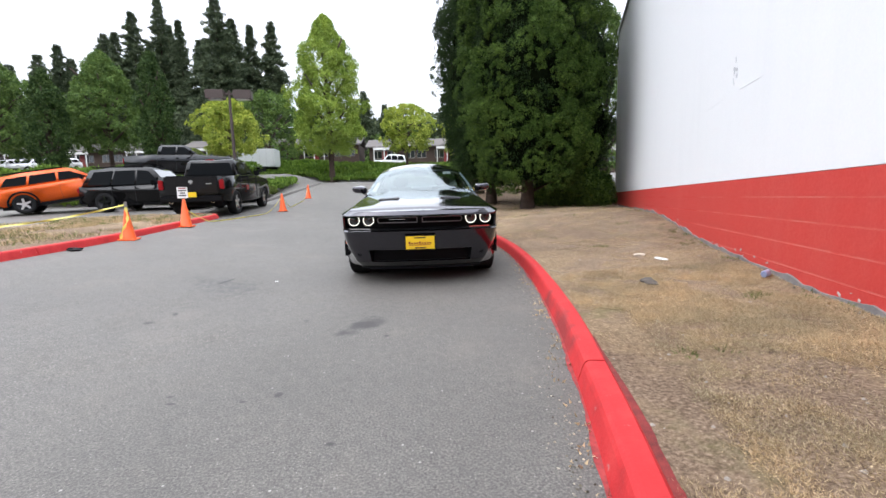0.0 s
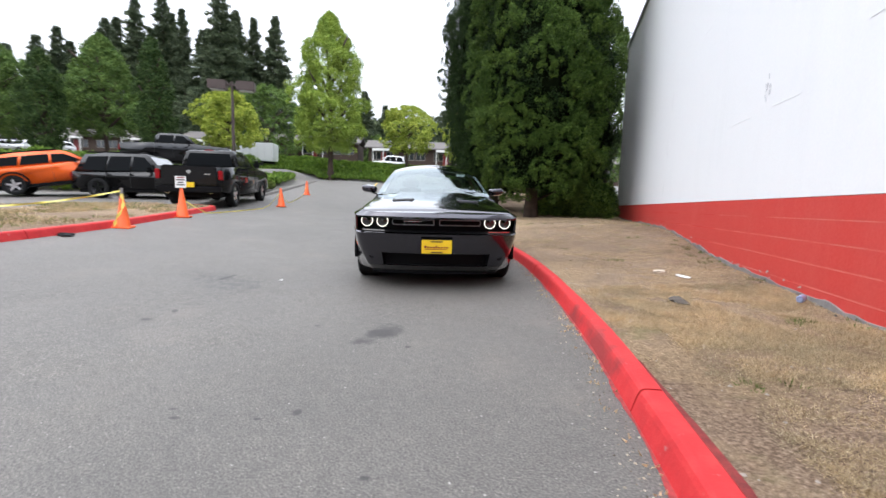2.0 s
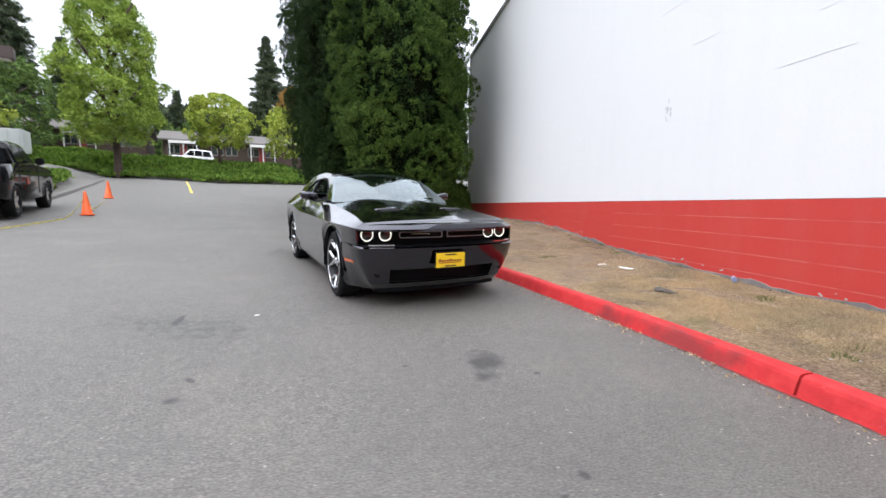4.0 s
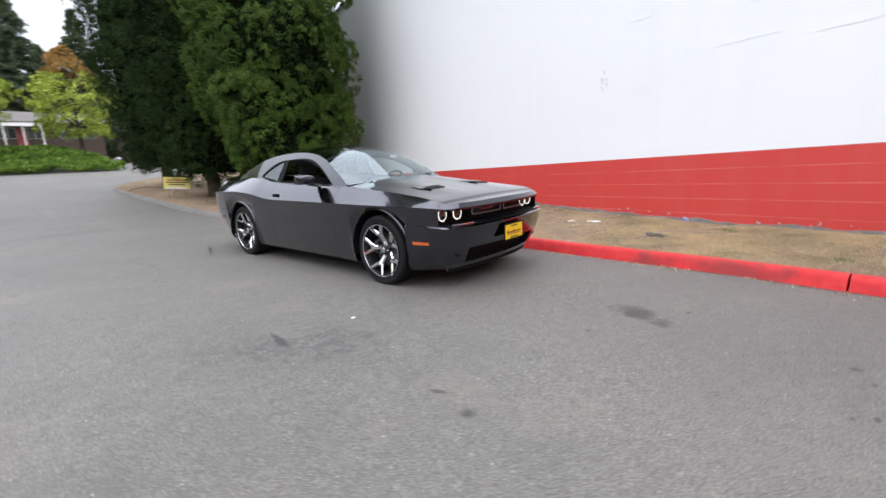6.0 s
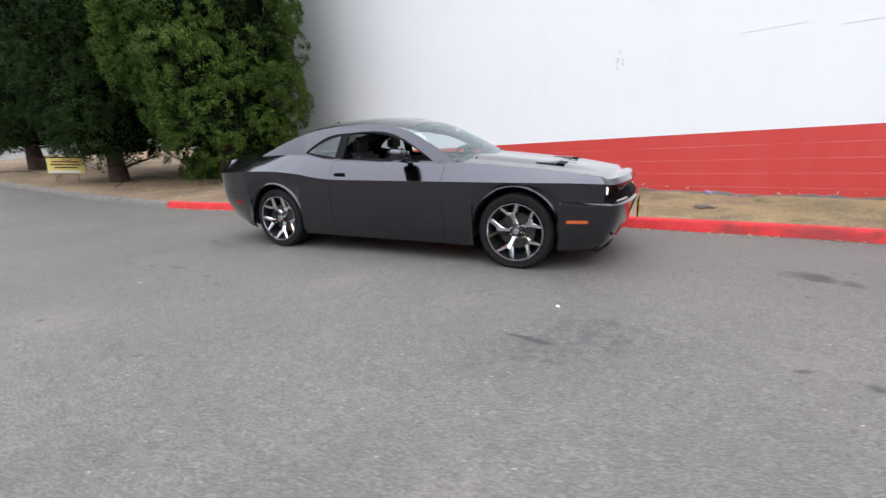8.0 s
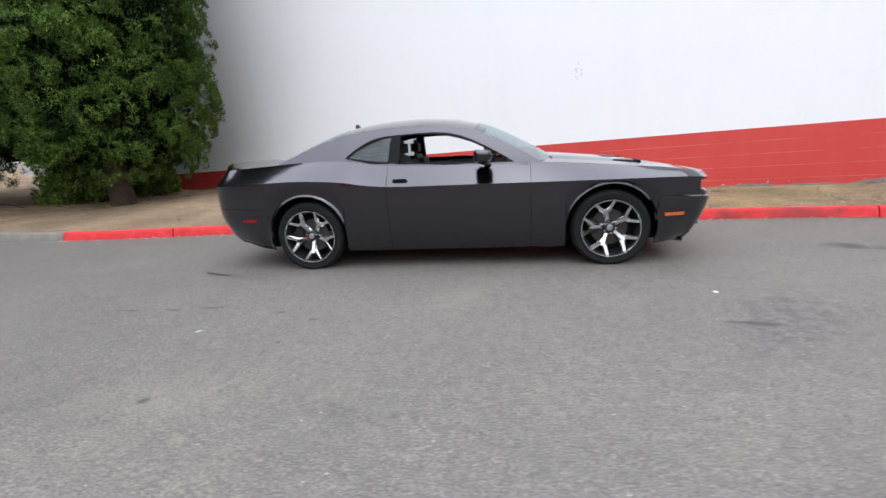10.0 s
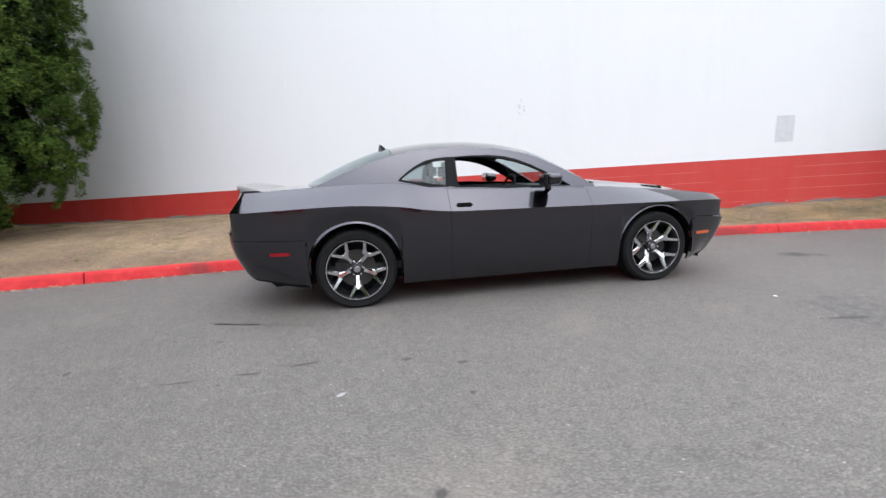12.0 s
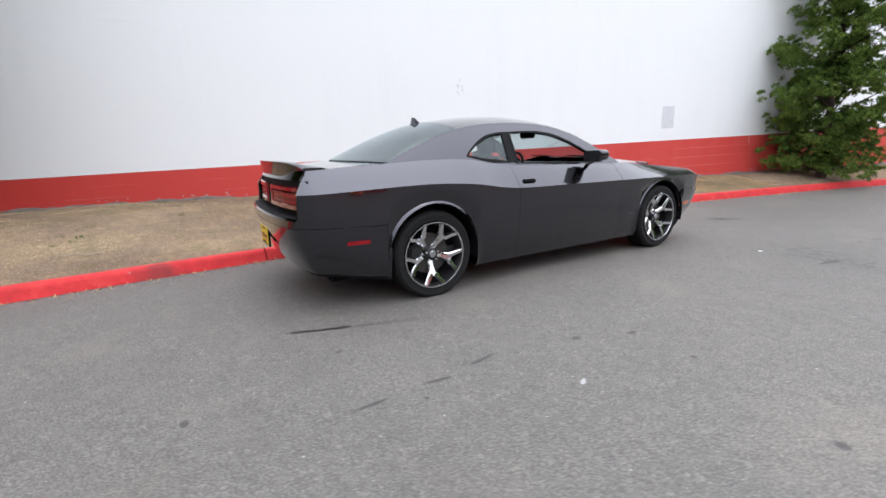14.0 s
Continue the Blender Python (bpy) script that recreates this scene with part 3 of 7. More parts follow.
M_SATIN = simple("satin_grey_metal", (0.30, 0.30, 0.31), 0.4, 0.8, vary=0.05)
M_IRON = simple("brake_iron", (0.06, 0.056, 0.053), 0.45, 0.8, vary=0.25, scale=20)
M_CABIN = simple("black_cabin_trim", (0.018, 0.018, 0.019), 0.7, vary=0.25, scale=18)
M_LEATHER = simple("black_seat_cloth", (0.022, 0.022, 0.024), 0.75, vary=0.25, scale=25, bumps=0.2)
M_GLASS = glass_mat("green_tinted_glass", (0.66, 0.77, 0.77), 0.12)
M_GLASSD = glass_mat("smoked_glass", (0.50, 0.56, 0.56), 0.05)
M_BACKGL = glass_mat("dark_rear_glass", (0.28, 0.33, 0.32), 0.14)
M_HALO = glow("lamp_halo", (1.0, 0.95, 0.84), 0.8)
M_LENS = simple("dark_lamp_lens", (0.02, 0.02, 0.022), 0.06, vary=0.1, coat=1.0)
M_AMBER = simple("amber_lens", (0.62, 0.11, 0.015), 0.15, vary=0.1, coat=1.0)
M_REDL = simple("red_lens", (0.24, 0.006, 0.010), 0.25, vary=0.2, coat=0.12, spec=0.25)
M_TAIL = simple("glossy_red_tail_lens", (0.20, 0.006, 0.010), 0.08, vary=0.15, coat=1.0)
M_YPLATE = simple("yellow_plate", (0.78, 0.52, 0.015), 0.45, vary=0.06)
M_REDINK = simple("dark_red_ink", (0.22, 0.02, 0.02), 0.5)
M_BLKINK = simple("black_ink", (0.02, 0.02, 0.02), 0.5)
M_WPLATE = simple("white_paper", (0.75, 0.75, 0.74), 0.6, vary=0.04)


def sharp(ob, deg=28):
    """Keeps hard folds crisp on a smooth-shaded mesh."""
    bm = bmesh.new()
    bm.from_mesh(ob.data)
    for e in bm.edges:
        if len(e.link_faces) == 2 and e.calc_face_angle(0) > radians(deg):
            e.smooth = False
    for f in bm.faces:
        f.smooth = True
    bm.to_mesh(ob.data)
    bm.free()
    return ob


def outward(ob, centre):
    """Turns every face of a sheet away from a point inside."""
    me, c = ob.data, Vector(centre)
    bm = bmesh.new()
    bm.from_mesh(me)
    bm.normal_update()
    flip = [f for f in bm.faces if f.normal.dot(f.calc_center_median() - c) < 0]
    bmesh.ops.reverse_faces(bm, faces=flip)
    bm.to_mesh(me)
    bm.free()
    return ob


def revolve(bm, prof, n=48, cx=0.0, cy=0.0, cz=0.0, close=False):
    """Turns (radius, x) pairs round the x axis."""
    rings = []
    for r, x in prof:
        rings.append([bm.verts.new((cx + x, cy + r * math.cos(2 * math.pi * k / n), cz + r * math.sin(2 * math.pi * k / n))) for k in range(n)])
    pairs = list(zip(rings, rings[1:])) + ([(rings[-1], rings[0])] if close else [])
    for a, b in pairs:
        for k in range(n):
            bm.faces.new((a[k], a[(k + 1) % n], b[(k + 1) % n], b[k]))
    return rings


def prism_yz(bm, poly, x0, x1, dome=0.0):
    """A (y, z) polygon pushed from x0 to x1."""
    a = [bm.verts.new((x0, y, z)) for y, z in poly]
    b = [bm.verts.new((x1, y, z)) for y, z in poly]
    n = len(poly)
    bm.faces.new(a)
    bm.faces.new(b[::-1])
    for k in range(n):
        bm.faces.new((a[k], b[k], b[(k + 1) % n], a[(k + 1) % n]))
    return a + b


def hero_wheel(parent, m, turn=0.0):
    """Alloy wheel with five split spokes; the outer face looks along -x."""
    def put(ob):
        ob.matrix_basis = m
        return ob
    R, RR = 0.354, 0.268
    bm = bmesh.new()
    revolve(bm, [(RR - 0.012, 0.10), (RR + 0.01, 0.112), (R - 0.03, 0.118), (R - 0.008, 0.10), (R, 0.07), (R, -0.07), (R - 0.008, -0.10), (R - 0.03, -0.118), (RR + 0.012, -0.112), (RR - 0.002, -0.10)], 72)
    for k in range(72):
        a = 2 * math.pi * k / 72
        c, s = math.cos(a), math.sin(a)
        for x0, x1 in ((-0.085, -0.03), (0.03, 0.085)):
            vs = [bm.verts.new((x, r * c - t * s, r * s + t * c)) for x in (x0, x1) for r, t in ((R + 0.003, -0.009), (R + 0.003, 0.009), (R - 0.004, 0.011), (R - 0.004, -0.011))]
            for f in ((0, 1, 2, 3), (4, 5, 6, 7), (0, 1, 5, 4), (2, 3, 7, 6)):
                bm.faces.new([vs[i] for i in f])
    put(sharp(part("tyre", bm, M_RUBBER, parent, "black low-profile tyre")))
    bm = bmesh.new()
    revolve(bm, [(RR, -0.112), (RR - 0.004, -0.118), (RR - 0.012, -0.116), (RR - 0.018, -0.10), (RR - 0.03, -0.04), (RR - 0.035, 0.09), (RR, 0.10)], 60)
    put(sharp(part("rim", bm, M_RIMD, parent, "dark alloy rim barrel")))
    bm = bmesh.new()
    revolve(bm, [(RR + 0.001, -0.114), (RR - 0.001, -0.121), (RR - 0.008, -0.1205), (RR - 0.011, -0.113)], 60, close=True)
    put(sharp(part("rim_lip", bm, M_RIM, parent, "polished rim lip")))
    for k in range(5):
        a = radians(90 + turn + 72 * k)
        bm = bmesh.new()

        def xy(r, t):
            return (r * math.cos(a) - t * math.sin(a), r * math.sin(a) + t * math.cos(a))
        # one stem and two tines, each a tapered bar with a raised middle
        def bar(p, q, w0, w1, x0, x1):
            p, q = Vector(p), Vector(q)
            d = (q - p).normalized()
            s = Vector((-d.y, d.x))
            vs = []
            for pt, w, xo in ((p, w0, x0), (q, w1, x1)):
                for off, dx in ((-w, 0.014), (-w * 0.55, 0.0), (w * 0.55, 0.0), (w, 0.014), (w * 0.9, 0.042), (-w * 0.9, 0.042)):
                    r, t = pt + s * off
                    y, z = xy(r, t)
                    vs.append(bm.verts.new((xo + dx, y, z)))
            for i in range(6):
                bm.faces.new((vs[i], vs[(i + 1) % 6], vs[6 + (i + 1) % 6], vs[6 + i]))
            bm.faces.new(vs[:6])
            bm.faces.new(vs[6:][::-1])
        bar((0.035, 0), (0.105, 0), 0.030, 0.024, -0.030, -0.052)
        bar((0.100, 0), (0.178, 0), 0.024, 0.038, -0.052, -0.085)
        bar((0.160, 0.018), (0.254, 0.088), 0.025, 0.019, -0.086, -0.117)
        bar((0.160, -0.018), (0.254, -0.088), 0.025, 0.019, -0.086, -0.117)
        put(part("spoke", bm, M_RIM, parent, "polished split alloy spoke"))
    bm = bmesh.new()
    revolve(bm, [(0.001, -0.076), (0.026, -0.076), (0.034, -0.070), (0.055, -0.060), (0.062, -0.03)], 32)
    put(sharp(part("hub_cap", bm, M_RIMD, parent, "dark hub")))
    for k in range(5):
        a = radians(54 + turn + 72 * k)
        bm = bmesh.new()
        cyl(bm, (-0.036, 0.054 * math.cos(a), 0.054 * math.sin(a)), (-0.072, 0.054 * math.cos(a), 0.054 * math.sin(a)), 0.0115, 0.009, 6)
        put(part("wheel_nut", bm, M_CHROME, parent, "chrome wheel nut"))
    bm = bmesh.new()
    revolve(bm, [(0.001, -0.079), (0.024, -0.079), (0.029, -0.074), (0.030, -0.068)], 24)
    put(sharp(part("hub_badge", bm, M_SATIN, parent, "satin round centre cap")))
    bm = bmesh.new()
    revolve(bm, [(0.06, -0.02), (0.168, -0.02), (0.168, 0.0), (0.06, 0.0)], 40, close=True)
    put(part("brake_disc", bm, M_IRON, parent, "bare iron brake disc"))
    bm = bmesh.new()
    box(bm, (-0.05, 0.09, -0.06), (0.03, 0.19, 0.08), 0.015)
    put(part("brake_caliper", bm, M_RIMD, parent))
    bm = bmesh.new()
    revolve(bm, [(0.001, 0.04), (0.235, 0.04), (0.235, 0.05), (0.001, 0.05)], 32)
    put(part("backing_plate", bm, M_BLACKP, parent))


def coupe():
    car = thing("coupe_car", "graphite grey two-door muscle coupe with yellow plate, parked at the kerb", "car", pose(0.015, 0, 0.036, 0.69))
    ctrl = [(0, -0.965), (0.2, -0.961), (0.42, -0.945), (0.62, -0.912), (0.755, -0.872), (0.835, -0.810), (0.874, -0.72), (0.900, -0.58), (0.928, -0.3), (0.941, 0), (0.940, 0.4),
            (0.932, 0.8), (0.928, 1.4), (0.932, 2.0), (0.945, 2.45), (0.958, 2.9), (0.952, 3.3), (0.932, 3.55), (0.905, 3.75), (0.855, 3.90), (0.76, 3.99), (0.55, 4.045), (0.28, 4.07), (0, 4.075)]
    dense = []
    for k in range(len(ctrl) - 1):
        p0, p1, p2, p3 = (Vector(ctrl[min(max(i, 0), len(ctrl) - 1)]) for i in (k - 1, k, k + 1, k + 2))
        if k == 0:
            p0 = Vector((-p2.x, p2.y))
        if k == len(ctrl) - 2:
            p3 = Vector((-p1.x, p1.y))
        for i in range(40):
            t = i / 40
            dense.append(0.5 * ((2 * p1) + (p2 - p0) * t + (2 * p0 - 5 * p1 + 4 * p2 - p3) * t * t + (3 * p1 - p0 - 3 * p2 + p3) * t**3))
    dense.append(Vector(ctrl[-1]))
    arcs = [0.0]
    for a, b in zip(dense, dense[1:]):
        arcs.append(arcs[-1] + (b - a).length)
    AR, WZ, WB = 0.406, 0.340, 2.946
    marks = []
    for yc in (0.0, WB):
        for d in range(0, 181, 9):
            marks.append(yc + AR * math.cos(radians(d)))
        marks += [yc - AR - 0.004, yc + AR + 0.004]
    cutsy = [-0.62, -0.41, 0.62, 0.72, 2.09, 3.25, 3.356]
    marks += cutsy
    want = [0.045 * k for k in range(int(arcs[-1] / 0.045) + 1)] + [arcs[-1]]
    for y in marks:
        for k in range(len(dense) - 1):
            if dense[k].x > 0.80 and dense[k].y <= y < dense[k + 1].y:
                want.append(arcs[k] + (arcs[k + 1] - arcs[k]) * (y - dense[k].y) / (dense[k + 1].y - dense[k].y))
    for xq in (0.58, 0.862):
        for k in range(len(dense) - 1):
            if dense[k].y < -0.5 and dense[k].x <= xq < dense[k + 1].x:
                want.append(arcs[k] + (arcs[k + 1] - arcs[k]) * (xq - dense[k].x) / (dense[k + 1].x - dense[k].x))
    for k in range(len(dense) - 1):
        if dense[k].y > 3.5 and dense[k].x >= 0.800 > dense[k + 1].x:
            want.append(arcs[k])
    exact = set(round(w, 5) for w in want[int(arcs[-1] / 0.045) + 2:])
    want = sorted(want)
    keep = []
    for w in want:
        if keep and w - keep[-1] < 0.007:
            if round(w, 5) in exact and round(keep[-1], 5) not in exact:
                keep[-1] = w
            continue
        keep.append(w)
    O, NRM = [], []
    k = 0
    for w in keep:
        while k < len(arcs) - 2 and arcs[k + 1] < w:
            k += 1
        t = (w - arcs[k]) / max(1e-9, arcs[k + 1] - arcs[k])
        O.append(dense[k].lerp(dense[k + 1], t))
        d = (dense[k + 1] - dense[k]).normalized()
        NRM.append(Vector((-d.y, d.x)))  # towards the inside
    N = len(O)

    crease = [(-1.0, 0.757), (-0.7, 0.774), (-0.37, 0.782), (0.7, 0.79), (1.5, 0.797), (2.06, 0.805), (2.3, 0.828), (2.55, 0.868), (2.9, 0.895), (3.2, 0.897), (3.8, 0.878), (4.1, 0.872)]
    ztop = [(-1.0, 0.793), (-0.8, 0.822), (-0.4, 0.868), (0.0, 0.908), (0.6, 0.957), (1.0, 0.965), (2.0, 0.995), (2.3, 1.03), (2.55, 1.066), (2.9, 1.072), (3.25, 1.060), (3.8, 1.035), (4.1, 1.03)]
    dtop = [(-1.0, 0.05), (-0.8, 0.07), (-0.4, 0.15), (0.0, 0.17), (0.6, 0.155), (1.0, 0.14), (2.0, 0.145), (2.4, 0.175), (2.9, 0.20), (3.3, 0.21), (3.7, 0.20), (3.9, 0.15), (4.1, 0.12)]
    zbot = [(-1.0, 0.165), (-0.5, 0.17), (0.5, 0.160), (2.4, 0.165), (3.35, 0.195), (3.8, 0.25), (4.1, 0.27)]
    FR = [0, 0.04, 0.12, 0.36, 0.5, 0.62, 0.71, 0.735, 0.97, 1.0]
    DF = [0.088, 0.073, 0.055, 0.026, 0.0145, 0.0072, 0.0036, 0.003, 0.0004, 0.0]
    DFRONT = [0.190, 0.162, 0.120, 0.048, 0.022, 0.009, 0.0, 0.006, 0.022, 0.024]
    LEDGE = [0, 0, 0, 0, -0.002, -0.006, -0.010, 0.010, 0, 0]
    DREAR = [0.175, 0.145, 0.105, 0.036, 0.012, 0.002, 0.0, 0.010, 0.060, 0.066]
    SH = [0.1, 0.3, 0.55, 0.8, 1.0]
    JC, JT = len(FR) - 1, len(FR) + len(SH) - 1

    def ring(i):
        o, n = O[i], NRM[i]
        y = o.y
        zc, zs, ds, zb = (smooth_table(t, y) for t in (crease, ztop, dtop, zbot))
        corner = 4 * (n.x * n.y) ** 2 * rise((-0.45 - y) / 0.25)  # the nose rounds off at its corners
        zs -= 0.020 * corner
        zc -= 0.010 * corner
        ds += 0.022 * corner
        for yc in (0.0, WB):
            if abs(y - yc) <= AR + 1e-6 and o.x > 0.8:
                zb = max(zb, WZ + math.sqrt(max(0, AR * AR - (y - yc) ** 2)))
        out = []
        wf, wr = rise((-0.42 - y) / 0.32), rise((y - 3.42) / 0.4)
        square = rise((abs(n.y) - 0.25) / 0.6)
        wl = rise((-0.74 - y) / 0.1) * square
        wq = wr * rise((abs(n.y) - 0.72) / 0.22)
        for f, d, dfr, drr, lg in zip(FR, DF, DFRONT, DREAR, LEDGE):
            z = zb + (zc - zb) * f
            dd = d + (dfr - d) * wf * (square if f > 0.9 else 1) + (drr - d) * (wr if f < 0.6 else wq) + lg * wl
            for yc in (0.0, WB):
                r = math.hypot(y - yc, z - WZ)
                if o.x > 0.8 and r < AR + 0.06:
                    k_ = rise((r - AR) / 0.06)
                    dd = dd * k_ + min(dd, 0.030) * (1 - k_)
                    dd -= 0.009 * (1 - rise((r - AR) / 0.022))
            dd += 0.02 * wf * abs(n.x) * max(0.0, 1 - f / 0.62)
            out.append(Vector((o.x + n.x * dd, y + n.y * dd, z)))
        for t in SH:
            d0 = 0.024 * wf * square + 0.066 * wq
            d = d0 + (max(ds, d0 + 0.03) - d0) * t
            z = zc + (zs - zc) * (1 - (1 - t) ** 1.06)
            out.append(Vector((o.x + n.x * d, y + n.y * d, z)))
        return out

    P = [ring(i) for i in range(N)]

    def at_y(y, front=False):
        return min((i for i in range(N) if O[i].x > 0.8), key=lambda i: abs(O[i].y - y))

    def skin(name, quads, mat, gap=True, label="", flange=0.018, sides=(1, -1)):
        """A body panel over grid cells (i, j), folded inwards along its rim."""
        for s in sides:
            bm = bmesh.new()
            vmap = {}

            def v(i, j):
                if (i, j) not in vmap:
                    p = P[i][j]
                    vmap[i, j] = bm.verts.new((p.x * s, p.y, p.z))
                return vmap[i, j]
            for i, j in quads:
                bm.faces.new((v(i, j), v(i + 1, j), v(i + 1, j + 1), v(i, j + 1)))
            bmesh.ops.remove_doubles(bm, verts=bm.verts, dist=1e-5)
            fold(bm, gap, flange)
            sharp(part(name, bm, mat, car, label))

    def fold(bm, gap=True, flange=0.018, seam=()):
        bm.normal_update()
        edge = [e for e in bm.edges if len(e.link_faces) == 1]
        rim = {u for e in edge for u in e.verts}
        cen = {u: sum((f.calc_center_median() for f in u.link_faces), Vector()) / len(u.link_faces) for u in rim}
        nor = {u: u.normal.copy() for u in rim}
        if gap:
            for u in rim:
                d = cen[u] - u.co
                if d.length > 1e-4:
                    u.co += d.normalized() * 0.0018
        g = bmesh.ops.extrude_edge_only(bm, edges=edge)
        mid = Vector((0, 1.6, 0.62))
        for u in (w for w in g["geom"] if isinstance(w, bmesh.types.BMVert)):
            src = min(rim, key=lambda r: (r.co - u.co).length_squared)
            n = nor[src]
            if n.dot(mid - src.co) < 0:
                n = -n
            u.co += n * flange

    iB, iC, iD, iE, iF, iG = (at_y(y) for y in cutsy[1:])
    i52 = min(range(N // 2), key=lambda i: abs(O[i].x - 0.58) + (9 if O[i].y > -0.5 else 0))
    i80 = min(range(N // 2), key=lambda i: abs(O[i].x - 0.862) + (9 if O[i].y > -0.5 else 0))
    r80 = min(range(N // 2, N), key=lambda i: abs(O[i].x - 0.800) + (9 if O[i].y < 3.7 else 0))
    J = range(0, JT)
    front = [(i, j) for i in range(0, iB) for j in J if j < JC and not (j == 7 and i < i80) and not (j >= 7 and i >= i80) and not (j == 2 and i < i52)]
    nose = [(i, j) for i in range(0, i80) for j in J if j >= JC]
    skin("front_bumper", [q for q in front if q[1] > 1 or q[0] >= i80], M_PAINT, label="graphite bumper skin with dark lower mouth")
    skin("lower_lip", [q for q in front if q[1] <= 1 and q[0] < i80], M_GLOSSB, label="gloss black lower bumper lip")
    skin("nose_panel", nose, M_PAINT)
    skin("front_fender", [(i, j) for i in range(i80, iD) for j in J if i >= iB or j >= 7], M_PAINT)
    skin("door_skin", [(i, j) for i in range(iD, iE) for j in J], M_PAINT, label="graphite door with lowered window")
    skin("rear_quarter", [(i, j) for i in range(iE, N - 1) for j in J if i < iG or (j >= 5 and not (i >= r80 and 7 <= j < JT - 2))], M_PAINT)
    skin("rear_bumper", [(i, j) for i in range(iG, N - 1) for j in range(1, 5)], M_PAINT)
    skin("lower_valance", [(i, j) for i in range(iG, N - 1) for j in (0,)], M_BLACKP, label="black lower rear valance")

    # recessed bands: backing sheets with ledges
    def recess(name, ia, ib, ja, jb, depth, mat, label="", push=None):
        bm = bmesh.new()
        for s in (1, -1):
            for i in range(ia, ib):
                q = []
                for k in (i, i + 1):
                    lo, hi, n = P[k][ja], P[k][jb], push or NRM[k]
                    a = [lo, Vector((lo.x + n.x * depth, lo.y + n.y * depth, lo.z + 0.004)), Vector((lo.x + n.x * depth, lo.y + n.y * depth, hi.z - 0.004)), hi]
                    q.append([bm.verts.new((p.x * s, p.y, p.z)) for p in a])
                for j in range(3):
                    bm.faces.new((q[0][j], q[1][j], q[1][j + 1], q[0][j + 1]))
            k = ib if ib < N - 1 else ia
            lo, hi, n = P[k][ja], P[k][jb], push or NRM[k]
            a = [lo, Vector((lo.x + n.x * depth, lo.y + n.y * depth, lo.z)), Vector((lo.x + n.x * depth, lo.y + n.y * depth, hi.z)), hi]
            bm.faces.new([bm.verts.new((p.x * s, p.y, p.z)) for p in a])
        bmesh.ops.remove_doubles(bm, verts=bm.verts, dist=1e-5)
        return part(name, bm, mat, car, label)

    grille = recess("grille_band", 0, i80, 7, 8, 0.20, M_BLACKP, "black recessed grille and lamp band", Vector((0, 1)))
    recess("lower_mouth", 0, i52, 2, 3, 0.07, M_BLACKP, "black lower air intake")
    tail = recess("tail_panel", r80, N - 1, 7, JT - 2, 0.10, M_BLACKP, "black tail light panel", Vector((0, -1)))

    # hood and boot lid
    def lid(name, ia, ib, crown, mat, label=""):
        bm = bmesh.new()
        rows = []
        nc = 20
        for i in range(ia, ib + 1):
            e = P[i][JT]
            c = smooth_table(crown, e.y)
            xs_ = max(e.x, 0.0005)
            row = []
            for k in range(nc + 1):
                u = -1 + 2 * k / nc
                bulge = 0.0
                if name == "hood":
                    ax = abs(u * xs_)
                    bulge = 0.016 * rise((ax - 0.20) / 0.06) * rise((0.56 - ax) / 0.08) * rise((e.y + 0.75) / 0.5)
                row.append(bm.verts.new((u * xs_, e.y, e.z + c * (1 - u * u) + bulge)))
            rows.append(row)
        for a, b in zip(rows, rows[1:]):
            for k in range(nc):
                bm.faces.new((a[k], a[k + 1], b[k + 1], b[k]))
        bmesh.ops.remove_doubles(bm, verts=bm.verts, dist=1e-4)
        fold(bm, True, 0.015)
        return sharp(part(name, bm, mat, car, label), 40)

    HC = [(-1.0, 0.0), (-0.85, 0.010), (-0.5, 0.026), (0.0, 0.042), (0.62, 0.060)]
    lid("hood", 0, iC, HC, M_PAINT, "graphite hood with twin scoops")
    lid("boot_lid", iF, N - 1, [(3.2, 0.012), (3.6, 0.014), (4.1, 0.006)], M_PAINT)
    for s in (1, -1):
        bm = bmesh.new()
        def hood_z(x, y):
            return smooth_table(ztop, y) + smooth_table(HC, y) * (1 - (x / (0.935 - smooth_table(dtop, y))) ** 2) + 0.016
        rows = []
        for y, lift in ((-0.275, -0.004), (-0.28, 0.007), (-0.22, 0.006), (-0.15, 0.003), (-0.09, -0.004)):
            rows.append([bm.verts.new((s * x, y, hood_z(x, y) + (lift if 0.265 < x < 0.495 else min(lift, -0.003)))) for x in (0.25, 0.27, 0.34, 0.42, 0.49, 0.51)])
        for a, b in zip(rows, rows[1:]):
            for k in range(5):
                bm.faces.new((a[k], a[k + 1], b[k + 1], b[k]))
        scoop = part("hood_scoop", bm, M_PAINT, car, "low raised hood scoop", True)
        bm = bmesh.new()
        rows = [[bm.verts.new((s * x, y, hood_z(x, y) + lift)) for x in (0.27, 0.34, 0.42, 0.49)] for y, lift in ((-0.355, -0.004), (-0.345, 0.0035), (-0.282, 0.0035), (-0.2795, 0.006))]
        for a, b in zip(rows, rows[1:]):
            for k in range(3):
                bm.faces.new((a[k], a[k + 1], b[k + 1], b[k]))
        part("scoop_mouth", bm, M_BLACKP, scoop, "black scoop mouth")

    # cabin sides with window openings
    G = [(0.62, 0.972), (0.78, 1.065), (0.93, 1.145), (1.08, 1.22), (1.21, 1.275), (1.44, 1.335), (1.7, 1.364), (1.95, 1.370), (2.3, 1.352), (2.55, 1.313), (2.8, 1.243), (3.0, 1.172), (3.25, 1.066)]

    def belt(y):
        return smooth_table(ztop, y)

    def side_x(y, z):
        i = min(range(iC, iF + 1), key=lambda q: abs(P[q][JT].y - y))
        k = i + 1 if P[i][JT].y < y else i - 1
